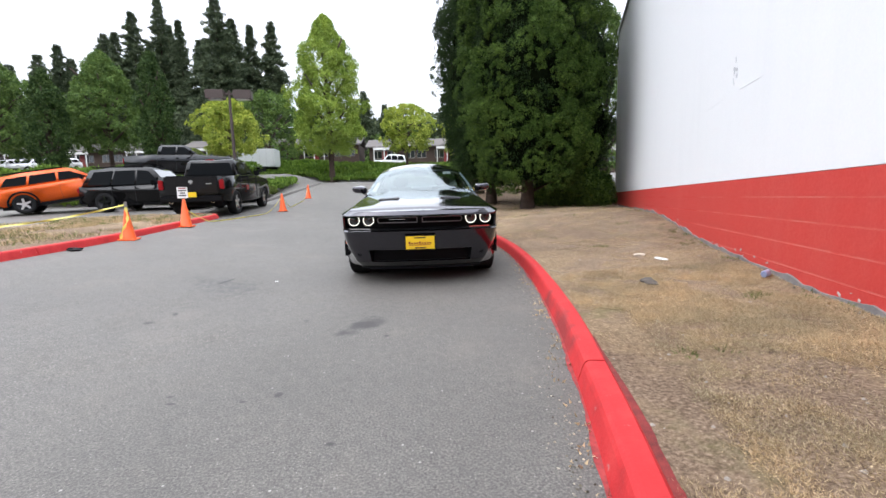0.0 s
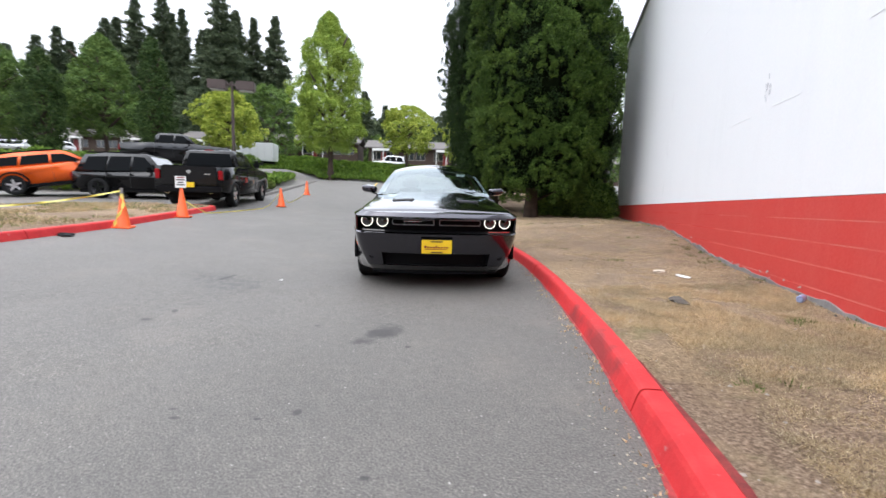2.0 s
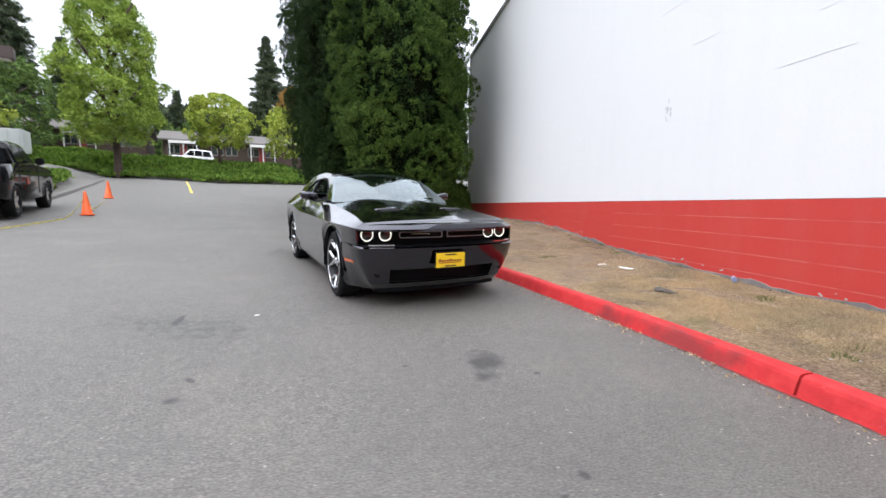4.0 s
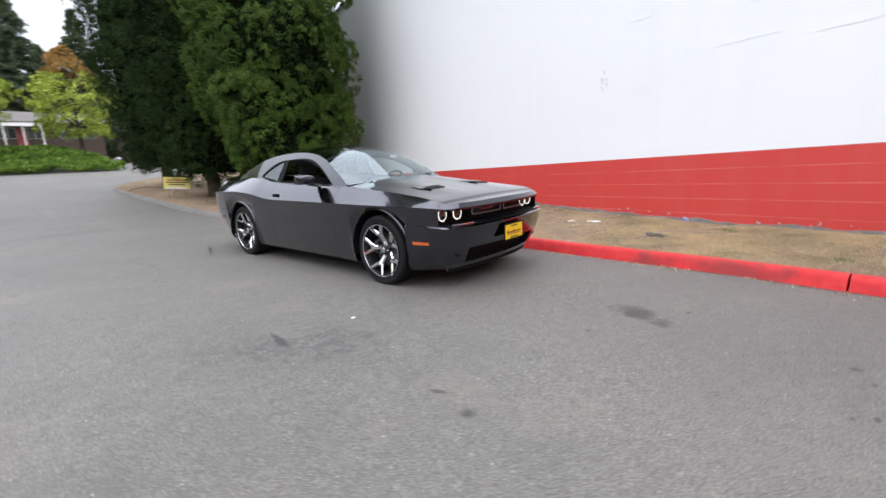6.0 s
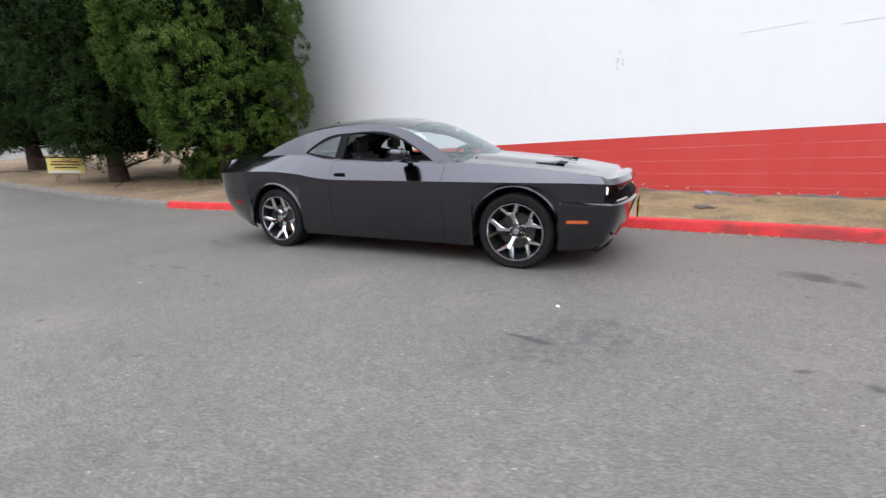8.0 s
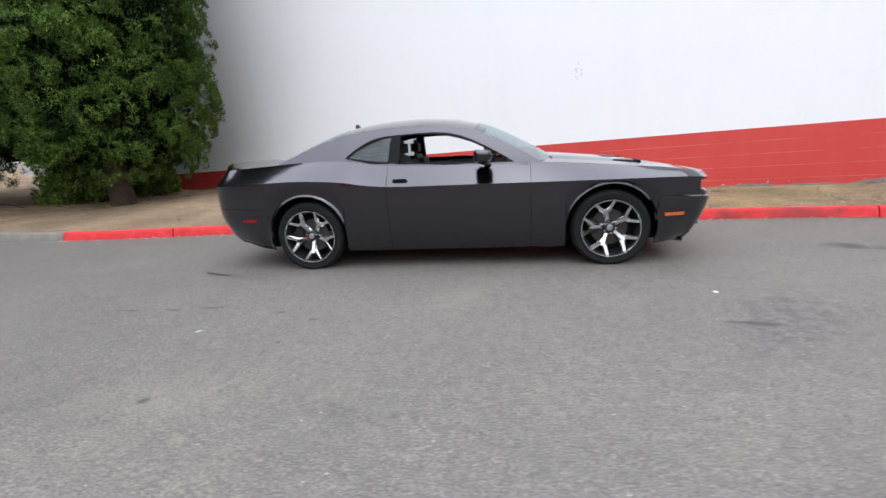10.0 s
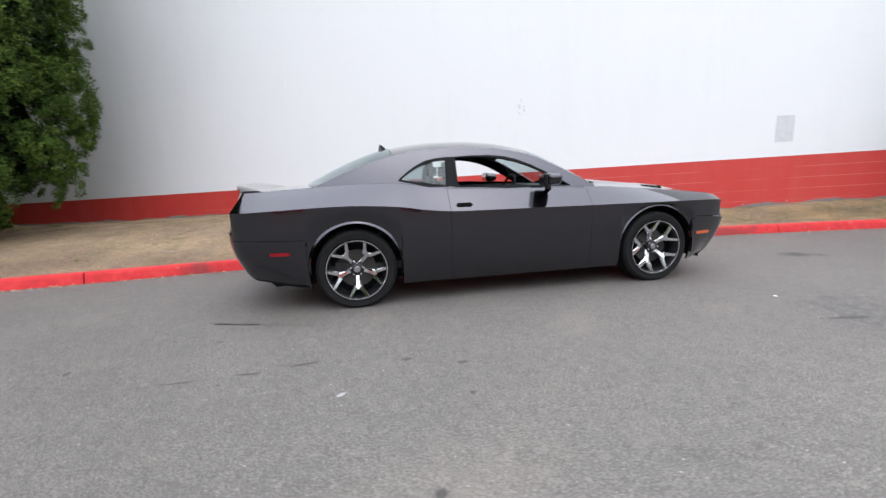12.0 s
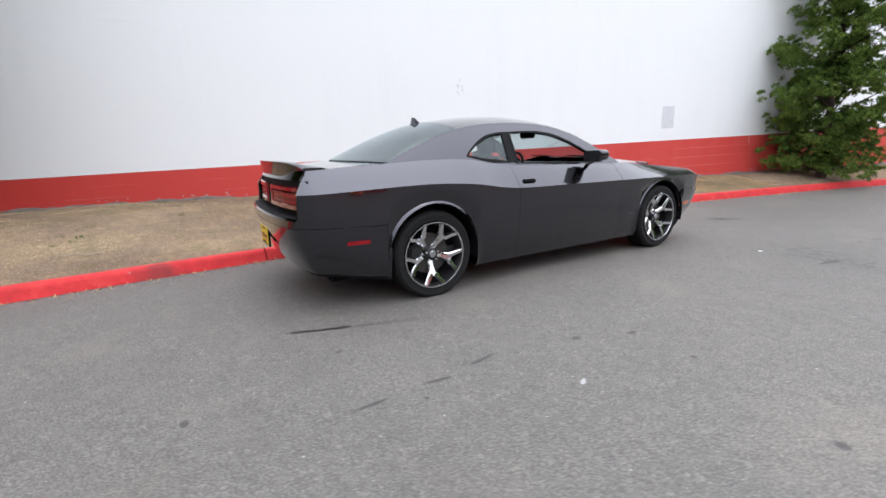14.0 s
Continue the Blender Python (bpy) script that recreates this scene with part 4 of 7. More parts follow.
        k = min(max(k, iC), iF)
        a, b = P[i][JT], P[k][JT]
        t = 0 if abs(b.y - a.y) < 1e-6 else min(1, max(0, (y - a.y) / (b.y - a.y)))
        x0 = a.x + (b.x - a.x) * t
        h = max(0, z - belt(y))
        return x0 - 0.50 * h - 0.16 * h * h

    dw = [(0.885, 0.982), (0.96, 1.030), (1.05, 1.082), (1.15, 1.135), (1.26, 1.188), (1.38, 1.232), (1.5, 1.262), (1.64, 1.281), (1.8, 1.286), (1.985, 1.280), (1.99, 1.15), (1.995, 1.012), (1.6, 1.000), (1.2, 0.988)]
    qw = [(2.085, 1.025), (2.075, 1.15), (2.065, 1.276), (2.15, 1.268), (2.25, 1.245), (2.34, 1.208), (2.43, 1.158), (2.50, 1.108), (2.515, 1.090), (2.4, 1.065), (2.25, 1.040)]

    def inside(p, poly):
        c = False
        for k in range(len(poly)):
            (x1, y1), (x2, y2) = poly[k], poly[k - 1]
            if (y1 > p[1]) != (y2 > p[1]) and p[0] < (x2 - x1) * (p[1] - y1) / (y2 - y1) + x1:
                c = not c
        return c

    def dens(poly, step=0.05):
        out = []
        for k in range(len(poly)):
            a, b = Vector(poly[k]), Vector(poly[(k + 1) % len(poly)])
            n = max(1, int((b - a).length / step))
            out += [tuple(a.lerp(b, i / n)) for i in range(n)]
        return out

    from mathutils.geometry import delaunay_2d_cdt
    gy = [0.62 + (3.25 - 0.62) * k / 60 for k in range(61)]
    outer = [(y, smooth_table(G, y)) for y in gy] + [(P[i][JT].y, belt(P[i][JT].y)) for i in range(iF, iC - 1, -1)]
    loops = [outer, dens(dw), dens(qw)]
    pts, eds = [], []
    for lp in loops:
        b = len(pts)
        pts += [Vector(p) for p in lp]
        eds += [(b + k, b + (k + 1) % len(lp)) for k in range(len(lp))]
    y = 0.66
    while y < 3.25:
        z = 0.99
        while z < 1.4:
            if inside((y, z), outer) and not inside((y, z), dw) and not inside((y, z), qw):
                pts.append(Vector((y, z)))
            z += 0.045
        y += 0.06
    rv, _, rf, *_ = delaunay_2d_cdt(pts, eds, [], 0, 1e-5)
    faces = [f for f in rf if (lambda c: inside(c, outer) and not inside(c, dw) and not inside(c, qw))((sum(rv[i].x for i in f) / len(f), sum(rv[i].y for i in f) / len(f)))]
    for s in (1, -1):
        bm = bmesh.new()
        bv = [bm.verts.new((s * side_x(p.x, p.y), p.x, p.y)) for p in rv]
        for f in faces:
            bm.faces.new([bv[i] for i in f])
        for v in [v for v in bm.verts if not v.link_faces]:
            bm.verts.remove(v)
        fold(bm, False, 0.03)
        sharp(part("cabin_side", bm, M_PAINT, car, "graphite roof pillars round the side windows"), 40)
        # dark seals round each opening
        for nm, poly in (("door_window_seal", dw), ("quarter_window_seal", qw)):
            bm = bmesh.new()
            ring_ = dens(poly, 0.03)
            c = Vector((sum(p[0] for p in ring_) / len(ring_), sum(p[1] for p in ring_) / len(ring_)))
            rows = []
            for p in ring_:
                q = Vector(p)
                o = (q - c).normalized()
                rows.append([bm.verts.new((s * (side_x(a.x, a.y) + dx), a.x, a.y)) for a, dx in ((q - o * 0.012, -0.02), (q - o * 0.010, 0.004), (q + o * 0.014, 0.0055), (q + o * 0.017, -0.002))])
            for k in range(len(rows)):
                a, b = rows[k], rows[(k + 1) % len(rows)]
                for j in range(3):
                    bm.faces.new((a[j], b[j], b[j + 1], a[j + 1]))
            part(nm, bm, M_BLACKP, car, "black rubber window seal")
        bm = bmesh.new()
        rings_ = [bm.verts.new((s * (side_x(*p) - 0.008), p[0], p[1])) for p in dens(qw, 0.06)]
        bm.faces.new(rings_)
        ob = part("quarter_glass", bm, M_GLASSD, car, "smoked fixed quarter window")
        ob.visible_shadow = False
        outward(ob, (0, 1.9, 0.7))
        bm = bmesh.new()
        prism_yz(bm, [(1.992, 1.01), (2.072, 1.022), (2.06, 1.285), (1.985, 1.287)], 0, 0.008)
        for v in bm.verts:
            v.co.x = s * (side_x(v.co.y, v.co.z) + (0.003 if v.co.x == 0 else -0.02))
        part("door_pillar", bm, M_BLACKP, car, "gloss black pillar trim")

    # windscreen, roof and rear glass: one sheet cut in three
    def sheet(name, ya, yb, mat, label="", shadow=True, lift=0.0, thick=0.0, xk=1.0):
        bm = bmesh.new()
        rows = []
        n, nc = max(6, int((yb - ya) / 0.05)), 18
        for r in range(n + 1):
            y = ya + (yb - ya) * r / n
            g = smooth_table(G, y)
            xr = side_x(y, g) * xk
            cr = 0.074 * rise((y - 0.5) / 0.75) * rise((3.3 - y) / 0.7) + 0.01
            sh = -0.17 * rise((1.5 - y) / 0.95) + 0.13 * rise((y - 2.35) / 0.9)
            rows.append([bm.verts.new((u * xr, y + sh * (1 - u * u), g + cr * (1 - abs(u) ** 2.4) + lift)) for u in (-1 + 2 * k / nc for k in range(nc + 1))])
        for a, b in zip(rows, rows[1:]):
            for k in range(nc):
                bm.faces.new((a[k], a[k + 1], b[k + 1], b[k]))
        if thick:
            fold(bm, False, thick)
        ob = sharp(part(name, bm, mat, car, label), 40)
        ob.visible_shadow = shadow
        return outward(ob, (0, 1.9, 0.6)) if not thick else ob

    sheet("windscreen", 0.62, 1.235, M_GLASS, "raked green-tinted windscreen", False)
    sheet("roof", 1.24, 2.555, M_PAINT, "graphite roof skin", thick=0.02)
    sheet("headliner", 1.20, 2.62, M_CABIN, lift=-0.03, xk=0.97)
    sheet("rear_glass", 2.56, 3.25, M_BACKGL, "dark raked rear window", False)
    sheet("sunroof", 1.42, 1.85, M_GLOSSB, "closed black glass sunroof", lift=0.003, xk=0.72)
    # roof fin
    bm = bmesh.new()
    prism_yz(bm, [(2.46, 1.385), (2.56, 1.392), (2.615, 1.444), (2.64, 1.446), (2.66, 1.345), (2.58, 1.34)], -0.018, 0.018)
    for v in bm.verts:
        if v.co.z > 1.42:
            v.co.x *= 0.35
    part("roof_fin", bm, M_PAINT, car, "small dark aerial fin")

    # lamps and grille bars
    def front_y(x, inset=0.0):
        k = min(range(len(dense) // 2), key=lambda q: abs(dense[q].x - abs(x)) + (9 if dense[q].y > -0.4 else 0))
        return dense[k].y + inset

    def ring_lamp(x, z, parent):
        yy = -0.705 if abs(x) > 0.65 else -0.742
        tilt = -4 if abs(x) > 0.65 else 0
        m = Matrix.Translation((x, yy, z)) @ Matrix.Rotation(radians(90), 4, "Z") @ Matrix.Rotation(radians(tilt if x > 0 else -tilt), 4, "Z")
        bm = bmesh.new()
        revolve(bm, [(0.001, 0.012), (0.045, 0.008), (0.056, -0.002), (0.058, -0.03)], 28)
        lens = part("headlamp", bm, M_LENS, parent, "round dark headlamp with lit ring")
        lens.matrix_basis = m @ Matrix.Scale(-1, 4, (1, 0, 0))
        bm = bmesh.new()
        n = 40
        rows = []
        for k in range(n + 1):
            a = radians(96 + 348 * k / n)
            rows.append([bm.verts.new((0.008 + q, r * math.cos(a + math.pi / 2 - math.pi / 2), r * math.sin(a))) for r, q in ((0.054, 0), (0.059, -0.005), (0.063, 0.0), (0.058, 0.003))])
        for a_, b_ in zip(rows, rows[1:]):
            for j in range(4):
                bm.faces.new((a_[j], a_[(j + 1) % 4], b_[(j + 1) % 4], b_[j]))
        part("lamp_ring", bm, M_HALO, lens, "glowing white ring")
        return lens

    for x in (-0.745, -0.577, 0.577, 0.745):
        ring_lamp(x, 0.702, grille)
    for s in (1, -1):
        bm = bmesh.new()
        path = []
        for x, z in ((0.03, 0.732), (0.455, 0.732), (0.468, 0.704), (0.455, 0.676), (0.03, 0.676), (0.03, 0.732)):
            path.append((s * x, z))
        fine = []
        for (xa, za), (xb, zb_) in zip(path, path[1:]):
            for k in range(8):
                x = xa + (xb - xa) * k / 8
                fine.append((x, front_y(x, 0.105), za + (zb_ - za) * k / 8))
        fine.append(fine[0])
        tube(bm, fine, 0.0055, 6)
        frame_ = part("grille_frame", bm, M_SATIN, grille, "thin satin grille surround")
        bm = bmesh.new()
        for q in range(5):
            z = 0.685 + 0.0095 * q
            tube(bm, [(s * x, front_y(x, 0.125), z) for x in (0.035, 0.18, 0.33, 0.47)], 0.0025, 4)
        part("grille_mesh", bm, M_GLOSSB, frame_)
        # turn lamp slot below the headlamps, fog lamp, side marker
        bm = bmesh.new()
        tube(bm, [(s * x, front_y(x, 0.02), 0.618) for x in (0.54, 0.66, 0.77)], 0.010, 6)
        part("turn_lamp", bm, M_CHROME, grille)
        bm = bmesh.new()
        k = min(range(i80), key=lambda q: abs(P[q][3].x - 0.68))
        t = (0.335 - P[k][2].z) / (P[k][3].z - P[k][2].z)
        yf = P[k][2].y + (P[k][3].y - P[k][2].y) * t
        cyl(bm, (s * 0.68, yf - 0.003, 0.335), (s * 0.67, yf + 0.07, 0.335), 0.028, 0.026, 16)
        part("fog_lamp", bm, M_BLACKP, car, "small round fog lamp")
    bm = bmesh.new()
    prism_yz(bm, [(-0.965, 0.716), (-0.955, 0.716), (-0.955, 0.706), (-0.965, 0.706)], 0.16 - 0.5, 0.34 - 0.5)
    for v in bm.verts:
        v.co.y = front_y(v.co.x, 0.112)
    part("maker_mark", bm, M_CHROME, grille, "thin bright lettering bar")
    # hood badge, chin spoiler
    bm = bmesh.new()
    for sx in (1, -1):
        rows = []
        for i in range(0, i80 + 1):
            p, n = P[i][0], NRM[i]
            rows.append([bm.verts.new((sx * (p.x + n.x * o), p.y + n.y * o, p.z + dz)) for o, dz in ((0.004, 0.012), (-0.014, -0.004), (-0.008, -0.022), (0.09, -0.018))])
        for a_, b_ in zip(rows, rows[1:]):
            for j in range(3):
                bm.faces.new((a_[j], a_[j + 1], b_[j + 1], b_[j]))
    bmesh.ops.remove_doubles(bm, verts=bm.verts, dist=1e-5)
    part("chin_spoiler", bm, M_BLACKP, car, "black chin spoiler")

    def plate(y, z, d, parent_name):
        """Yellow dealer plate; d = -1 looks forward, 1 looks back."""
        p = boxpart(parent_name, (-0.165, y - 0.008, z - 0.085), (0.165, y + 0.008, z + 0.085), M_BLACKP, car, 0.004, "yellow plate in a black frame")
        yo = y + d * 0.010
        boxpart("plate_face", (-0.155, min(yo, y), z - 0.068), (0.155, max(yo, y), z + 0.072), M_YPLATE, p)
        bm = bmesh.new()
        for k in range(9):
            xa, xb = -0.125 + 0.028 * k, -0.125 + 0.028 * k + 0.02
            h = 0.026 if k in (0, 4) else 0.016
            ys = sorted((yo, yo + d * 0.003))
            box(bm, (xa, ys[0], z - 0.012), (xb, ys[1], z - 0.012 + h))
        ys = sorted((yo, yo + d * 0.003))
        box(bm, (-0.12, ys[0], z - 0.026), (0.11, ys[1], z - 0.020))
        part("dealer_script", bm, M_REDINK, p, "dark red script bars")
        bm = bmesh.new()
        for xa, xb, za in ((-0.06, 0.06, 0.055), (-0.06, 0.06, -0.055)):
            box(bm, (xa, ys[0], z + za - 0.006), (xb, ys[1], z + za + 0.006))
            part("small_print", bm, M_BLKINK, p)
            bm = bmesh.new()
        bm.free()

    plate(-0.988, 0.462, -1, "front_plate")
    plate(4.055, 0.50, 1, "rear_plate")

    # tail lamps
    def rear_y(x, inset=0.0):
        k = min(range(len(dense) // 2, len(dense)), key=lambda q: abs(dense[q].x - abs(x)) + (9 if dense[q].y < 3.7 else 0))
        return dense[k].y - inset

    for s in (1, -1):
        bm = bmesh.new()
        n = 44
        rows = []
        for k in range(n):
            a = 2 * math.pi * k / n
            ca, sa = math.cos(a), math.sin(a)
            row = []
            for hx, hz, o in ((0.352, 0.080, 0.085), (0.349, 0.077, 0.068), (0.324, 0.050, 0.068), (0.316, 0.044, 0.078)):
                ex = math.copysign(min(1, 1.18 * abs(ca) ** 0.35), ca)
                ez = math.copysign(min(1, 1.18 * abs(sa) ** 0.35), sa)
                x = s * (0.440 + hx * ex)
                row.append(bm.verts.new((x, rear_y(x, o + 0.012), 0.838 + hz * ez)))
            rows.append(row)
        for a_, b_ in zip(rows, rows[1:] + rows[:1]):
            for j in range(3):
                bm.faces.new((a_[j], a_[j + 1], b_[j + 1], b_[j]))
        tl = part("tail_lamp", bm, M_TAIL, tail, "glossy red racetrack tail lamp")
        bm = bmesh.new()
        for za, zb_ in ((0.800, 0.826), (0.832, 0.874)):
            for k in range(8):
                q = [bm.verts.new((s * x, rear_y(x, 0.090), z)) for x in (0.13 + 0.0765 * k, 0.13 + 0.0765 * (k + 1)) for z in (za, zb_)]
                bm.faces.new((q[0], q[1], q[3], q[2]))
        part("lamp_lens", bm, M_REDL, tl, "dark red inner lens")
        # side markers and handles, mirrors
        def on_side(y, z):
            k = max(q for q in range(N - 1) if O[q].x > 0.6 and O[q].y <= y)
            t = (y - O[k].y) / max(1e-6, O[k + 1].y - O[k].y)
            best = 0
            for j in range(JT):
                pa, pb = P[k][j].lerp(P[k + 1][j], t), P[k][j + 1].lerp(P[k + 1][j + 1], t)
                if pa.z <= z <= pb.z:
                    best = pa.x + (pb.x - pa.x) * (z - pa.z) / max(1e-6, pb.z - pa.z)
            return best

        def inlay(name, y0, y1, z0, z1, mat, label, out=0.004):
            bm = bmesh.new()
            rows = []
            for k in range(7):
                y = y0 + (y1 - y0) * k / 6
                rows.append([bm.verts.new((s * (on_side(y, z) + o), y, z)) for z, o in ((z0, -0.006), (z0, out), (z1, out), (z1, -0.006))])
            for a_, b_ in zip(rows, rows[1:]):
                for j in range(3):
                    bm.faces.new((a_[j], a_[j + 1], b_[j + 1], b_[j]))
            bm.faces.new(rows[0])
            bm.faces.new(rows[-1][::-1])
            part(name, bm, mat, car, label)

        inlay("front_marker", -0.635, -0.462, 0.432, 0.460, M_AMBER, "amber side marker")
        inlay("rear_marker", 3.49, 3.655, 0.502, 0.530, M_REDL, "red side marker")
        bm = bmesh.new()
        box(bm, (s * 0.895 - 0.02, 1.885, 0.835), (s * 0.895 + 0.02, 2.035, 0.872), 0.012)
        part("door_handle", bm, M_BLACKP, car, "dark recessed door handle")
        bm = bmesh.new()
        bmesh.ops.create_uvsphere(bm, u_segments=22, v_segments=14, radius=1)
        for v in bm.verts:
            p = v.co.copy()
            q = [math.copysign(abs(c) ** 0.62, c) for c in p]
            back = max(0.0, q[1])
            v.co = Vector((s * (0.945 + 0.112 * q[0]), 1.165 + (0.060 if q[1] > 0 else 0.098) * q[1], 1.046 + 0.070 * q[2] * (0.78 + 0.22 * back) + 0.010 * q[0]))
        mirror = part("wing_mirror", bm, M_PAINT, car, "graphite wing mirror on a black arm", True)
        bm = bmesh.new()
        box(bm, (s * 0.945 - 0.092, 1.222, 0.998), (s * 0.945 + 0.092, 1.2295, 1.096), 0.003)
        part("mirror_glass", bm, M_LENS, mirror, "dark mirror glass")
        bm = bmesh.new()
        rows = []
        for xo, yo, zo, hw, hd in ((0.775, 1.10, 0.958, 0.012, 0.040), (0.82, 1.12, 0.966, 0.011, 0.030), (0.87, 1.15, 0.980, 0.012, 0.030), (0.91, 1.165, 0.996, 0.018, 0.036)):
            rows.append([bm.verts.new((s * xo, yo + dy * hd, zo + dz * hw)) for dy, dz in ((-1, -0.6), (-0.5, 1), (0.5, 1), (1, -0.6), (0, -1))])
        for a_, b_ in zip(rows, rows[1:]):
            for j in range(5):
                bm.faces.new((a_[j], a_[(j + 1) % 5], b_[(j + 1) % 5], b_[j]))
        part("mirror_arm", bm, M_CABIN, mirror)
        # sill and wheel liners
        boxpart("sill_trim", (s * 0.80 - 0.03, 0.42, 0.155), (s * 0.80 + 0.03, 2.53, 0.20), M_BLACKP, car, 0.01)
        for yc in (0.0, WB):
            bm = bmesh.new()
            rows = []
            for k in range(21):
                a = radians(-12 + 204 * k / 20)
                rows.append([bm.verts.new((s * x, yc + (AR - 0.004) * math.cos(a), WZ + (AR - 0.004) * math.sin(a))) for x in (0.60, 0.925)])
            for a_, b_ in zip(rows, rows[1:]):
                bm.faces.new((a_[0], a_[1], b_[1], b_[0]))
            bm.faces.new([r[0] for r in rows])
            part("wheel_liner", bm, M_BLACKP, car)
    # spoiler
    bm = bmesh.new()
    rows = []
    for k in range(25):
        x = -0.70 + 1.40 * k / 24
        u = abs(x) / 0.70
        yr = 3.985 - 0.13 * u**3
        z0 = 1.038
        hgt = 0.056 * (1 - 0.92 * u**6)
        rows.append([bm.verts.new(p) for p in ((x, yr - 0.22 + 0.07 * u**4, z0 + 0.002), (x, yr - 0.12, z0 + 0.010 + hgt * 0.42), (x, yr - 0.008, z0 + 0.008 + hgt), (x, yr + 0.014, z0 + 0.002 + hgt), (x, yr - 0.004, z0 - 0.045))])
    for a, b in zip(rows, rows[1:]):
        for j in range(4):
            bm.faces.new((a[j], a[j + 1], b[j + 1], b[j]))
    bm.faces.new(rows[0])
    bm.faces.new(rows[-1][::-1])
    sharp(part("boot_spoiler", bm, M_PAINT, car, "graphite lip spoiler with a dark edge"), 40)
    # exhaust tips, rear valance, underbody
    for s in (1, -1):
        bm = bmesh.new()
        revolve(bm, [(0.033, 0), (0.042, 0), (0.042, 0.14), (0.033, 0.14)], 20, close=True)
        ob = part("exhaust_tip", bm, M_CHROME, car)
        ob.matrix_basis = pose(s * 0.55, 3.80, 0.275, 0, 0, -90)
    boxpart("rear_valance", (-0.62, 3.45, 0.24), (0.62, 3.72, 0.31), M_BLACKP, car, 0.02, "black rear valance")
    boxpart("underbody", (-0.60, -0.74, 0.16), (0.60, 3.72, 0.30), M_BLACKP, car, 0.02)
    boxpart("floor_pan", (-0.74, 0.45, 0.130), (0.74, 2.48, 0.165), M_BLACKP, car, 0.01)
    boxpart("firewall", (-0.72, 0.50, 0.3), (0.72, 0.60, 0.93), M_BLACKP, car)
    # cabin
    boxpart("cabin_floor", (-0.80, 0.6, 0.30), (0.80, 3.3, 0.36), M_CABIN, car)
    boxpart("dashboard", (-0.74, 0.58, 0.62), (0.74, 0.98, 0.955), M_CABIN, car, 0.05, "black dashboard")
    boxpart("parcel_shelf", (-0.62, 2.72, 0.90), (0.62, 3.30, 0.98), M_CABIN, car, 0.02)
    for s in (1, -1):
        boxpart("door_card", (s * 0.765 - 0.035, 0.72, 0.34), (s * 0.765 + 0.02, 2.45, 0.965), M_CABIN, car, 0.015)
        seat = boxpart("front_seat", (s * 0.36 - 0.25, 1.25, 0.40), (s * 0.36 + 0.25, 1.80, 0.58), M_LEATHER, car, 0.05, "black bucket seat")
        bm = bmesh.new()
        box(bm, (s * 0.36 - 0.24, -0.08, 0.0), (s * 0.36 + 0.24, 0.08, 0.58), 0.06, Matrix.Translation((0, 1.82, 0.52)) @ Matrix.Rotation(radians(-20), 4, "X"))
        back = part("seat_back", bm, M_LEATHER, seat)
        bm = bmesh.new()
        box(bm, (s * 0.36 - 0.13, 1.99, 1.06), (s * 0.36 + 0.13, 2.08, 1.24), 0.04)
        part("head_rest", bm, M_LEATHER, seat)
    boxpart("rear_bench", (-0.62, 2.3, 0.38), (0.62, 2.75, 0.56), M_LEATHER, car, 0.05)
    boxpart("rear_bench_back", (-0.62, 2.62, 0.54), (0.62, 2.78, 1.0), M_LEATHER, car, 0.05)
    bm = bmesh.new()
    n = 28
    for k in range(n):
        a, b = 2 * math.pi * k / n, 2 * math.pi * (k + 1) / n
        cyl(bm, (0.19 * math.cos(a), 0, 0.19 * math.sin(a)), (0.19 * math.cos(b), 0, 0.19 * math.sin(b)), 0.017, 0.017, 8)
    for a in (0, 180, 270):
        cyl(bm, (0, 0.01, 0), (0.18 * math.cos(radians(a)), 0, 0.18 * math.sin(radians(a))), 0.02, 0.015, 6)
    cyl(bm, (0, -0.02, 0), (0, 0.03, 0), 0.065, 0.055, 16)
    ob = part("steering_wheel", bm, M_BLACKP, car, "black three-spoke steering wheel")
    ob.matrix_basis = pose(0.36, 1.12, 0.90, 24, 0, 0)
    boxpart("rear_view_mirror", (-0.12, 1.17, 1.235), (0.12, 1.21, 1.305), M_BLACKP, car, 0.015, "rear-view mirror behind the windscreen")
    boxpart("window_sticker", (0.34, 1.115, 1.255), (0.46, 1.118, 1.29), M_WPLATE, car, 0, "white sticker inside the windscreen", None)
    for x0 in (-0.55, 0.05):
        bm = bmesh.new()
        tube(bm, [(x0, 0.50, 0.985), (x0 + 0.25, 0.565, 1.022), (x0 + 0.52, 0.60, 1.030)], 0.006, 6)
        part("wiper", bm, M_BLACKP, car, "black wiper blade")
    # wheels
    for x, yw, tr in ((-1, 0.0, -13), (-1, WB, 36), (1, 0.0, 20), (1, WB, 0)):
        w = part("wheel", bmesh.new(), None, car, "five split-spoke alloy wheel")
        bm = bmesh.new()
        cyl(bm, (-0.02, 0, 0), (0.06, 0, 0), 0.05, 0.05, 16)
        bm.to_mesh(w.data)
        bm.free()
        w.data.materials.append(M_IRON)
        m = Matrix.Translation((x * 0.788, yw, 0.329))
        if x > 0:
            m = m @ Matrix.Rotation(math.pi, 4, "Z")
        w.matrix_basis = m
        hero_wheel(w, Matrix.Identity(4), tr)
    return car


coupe()


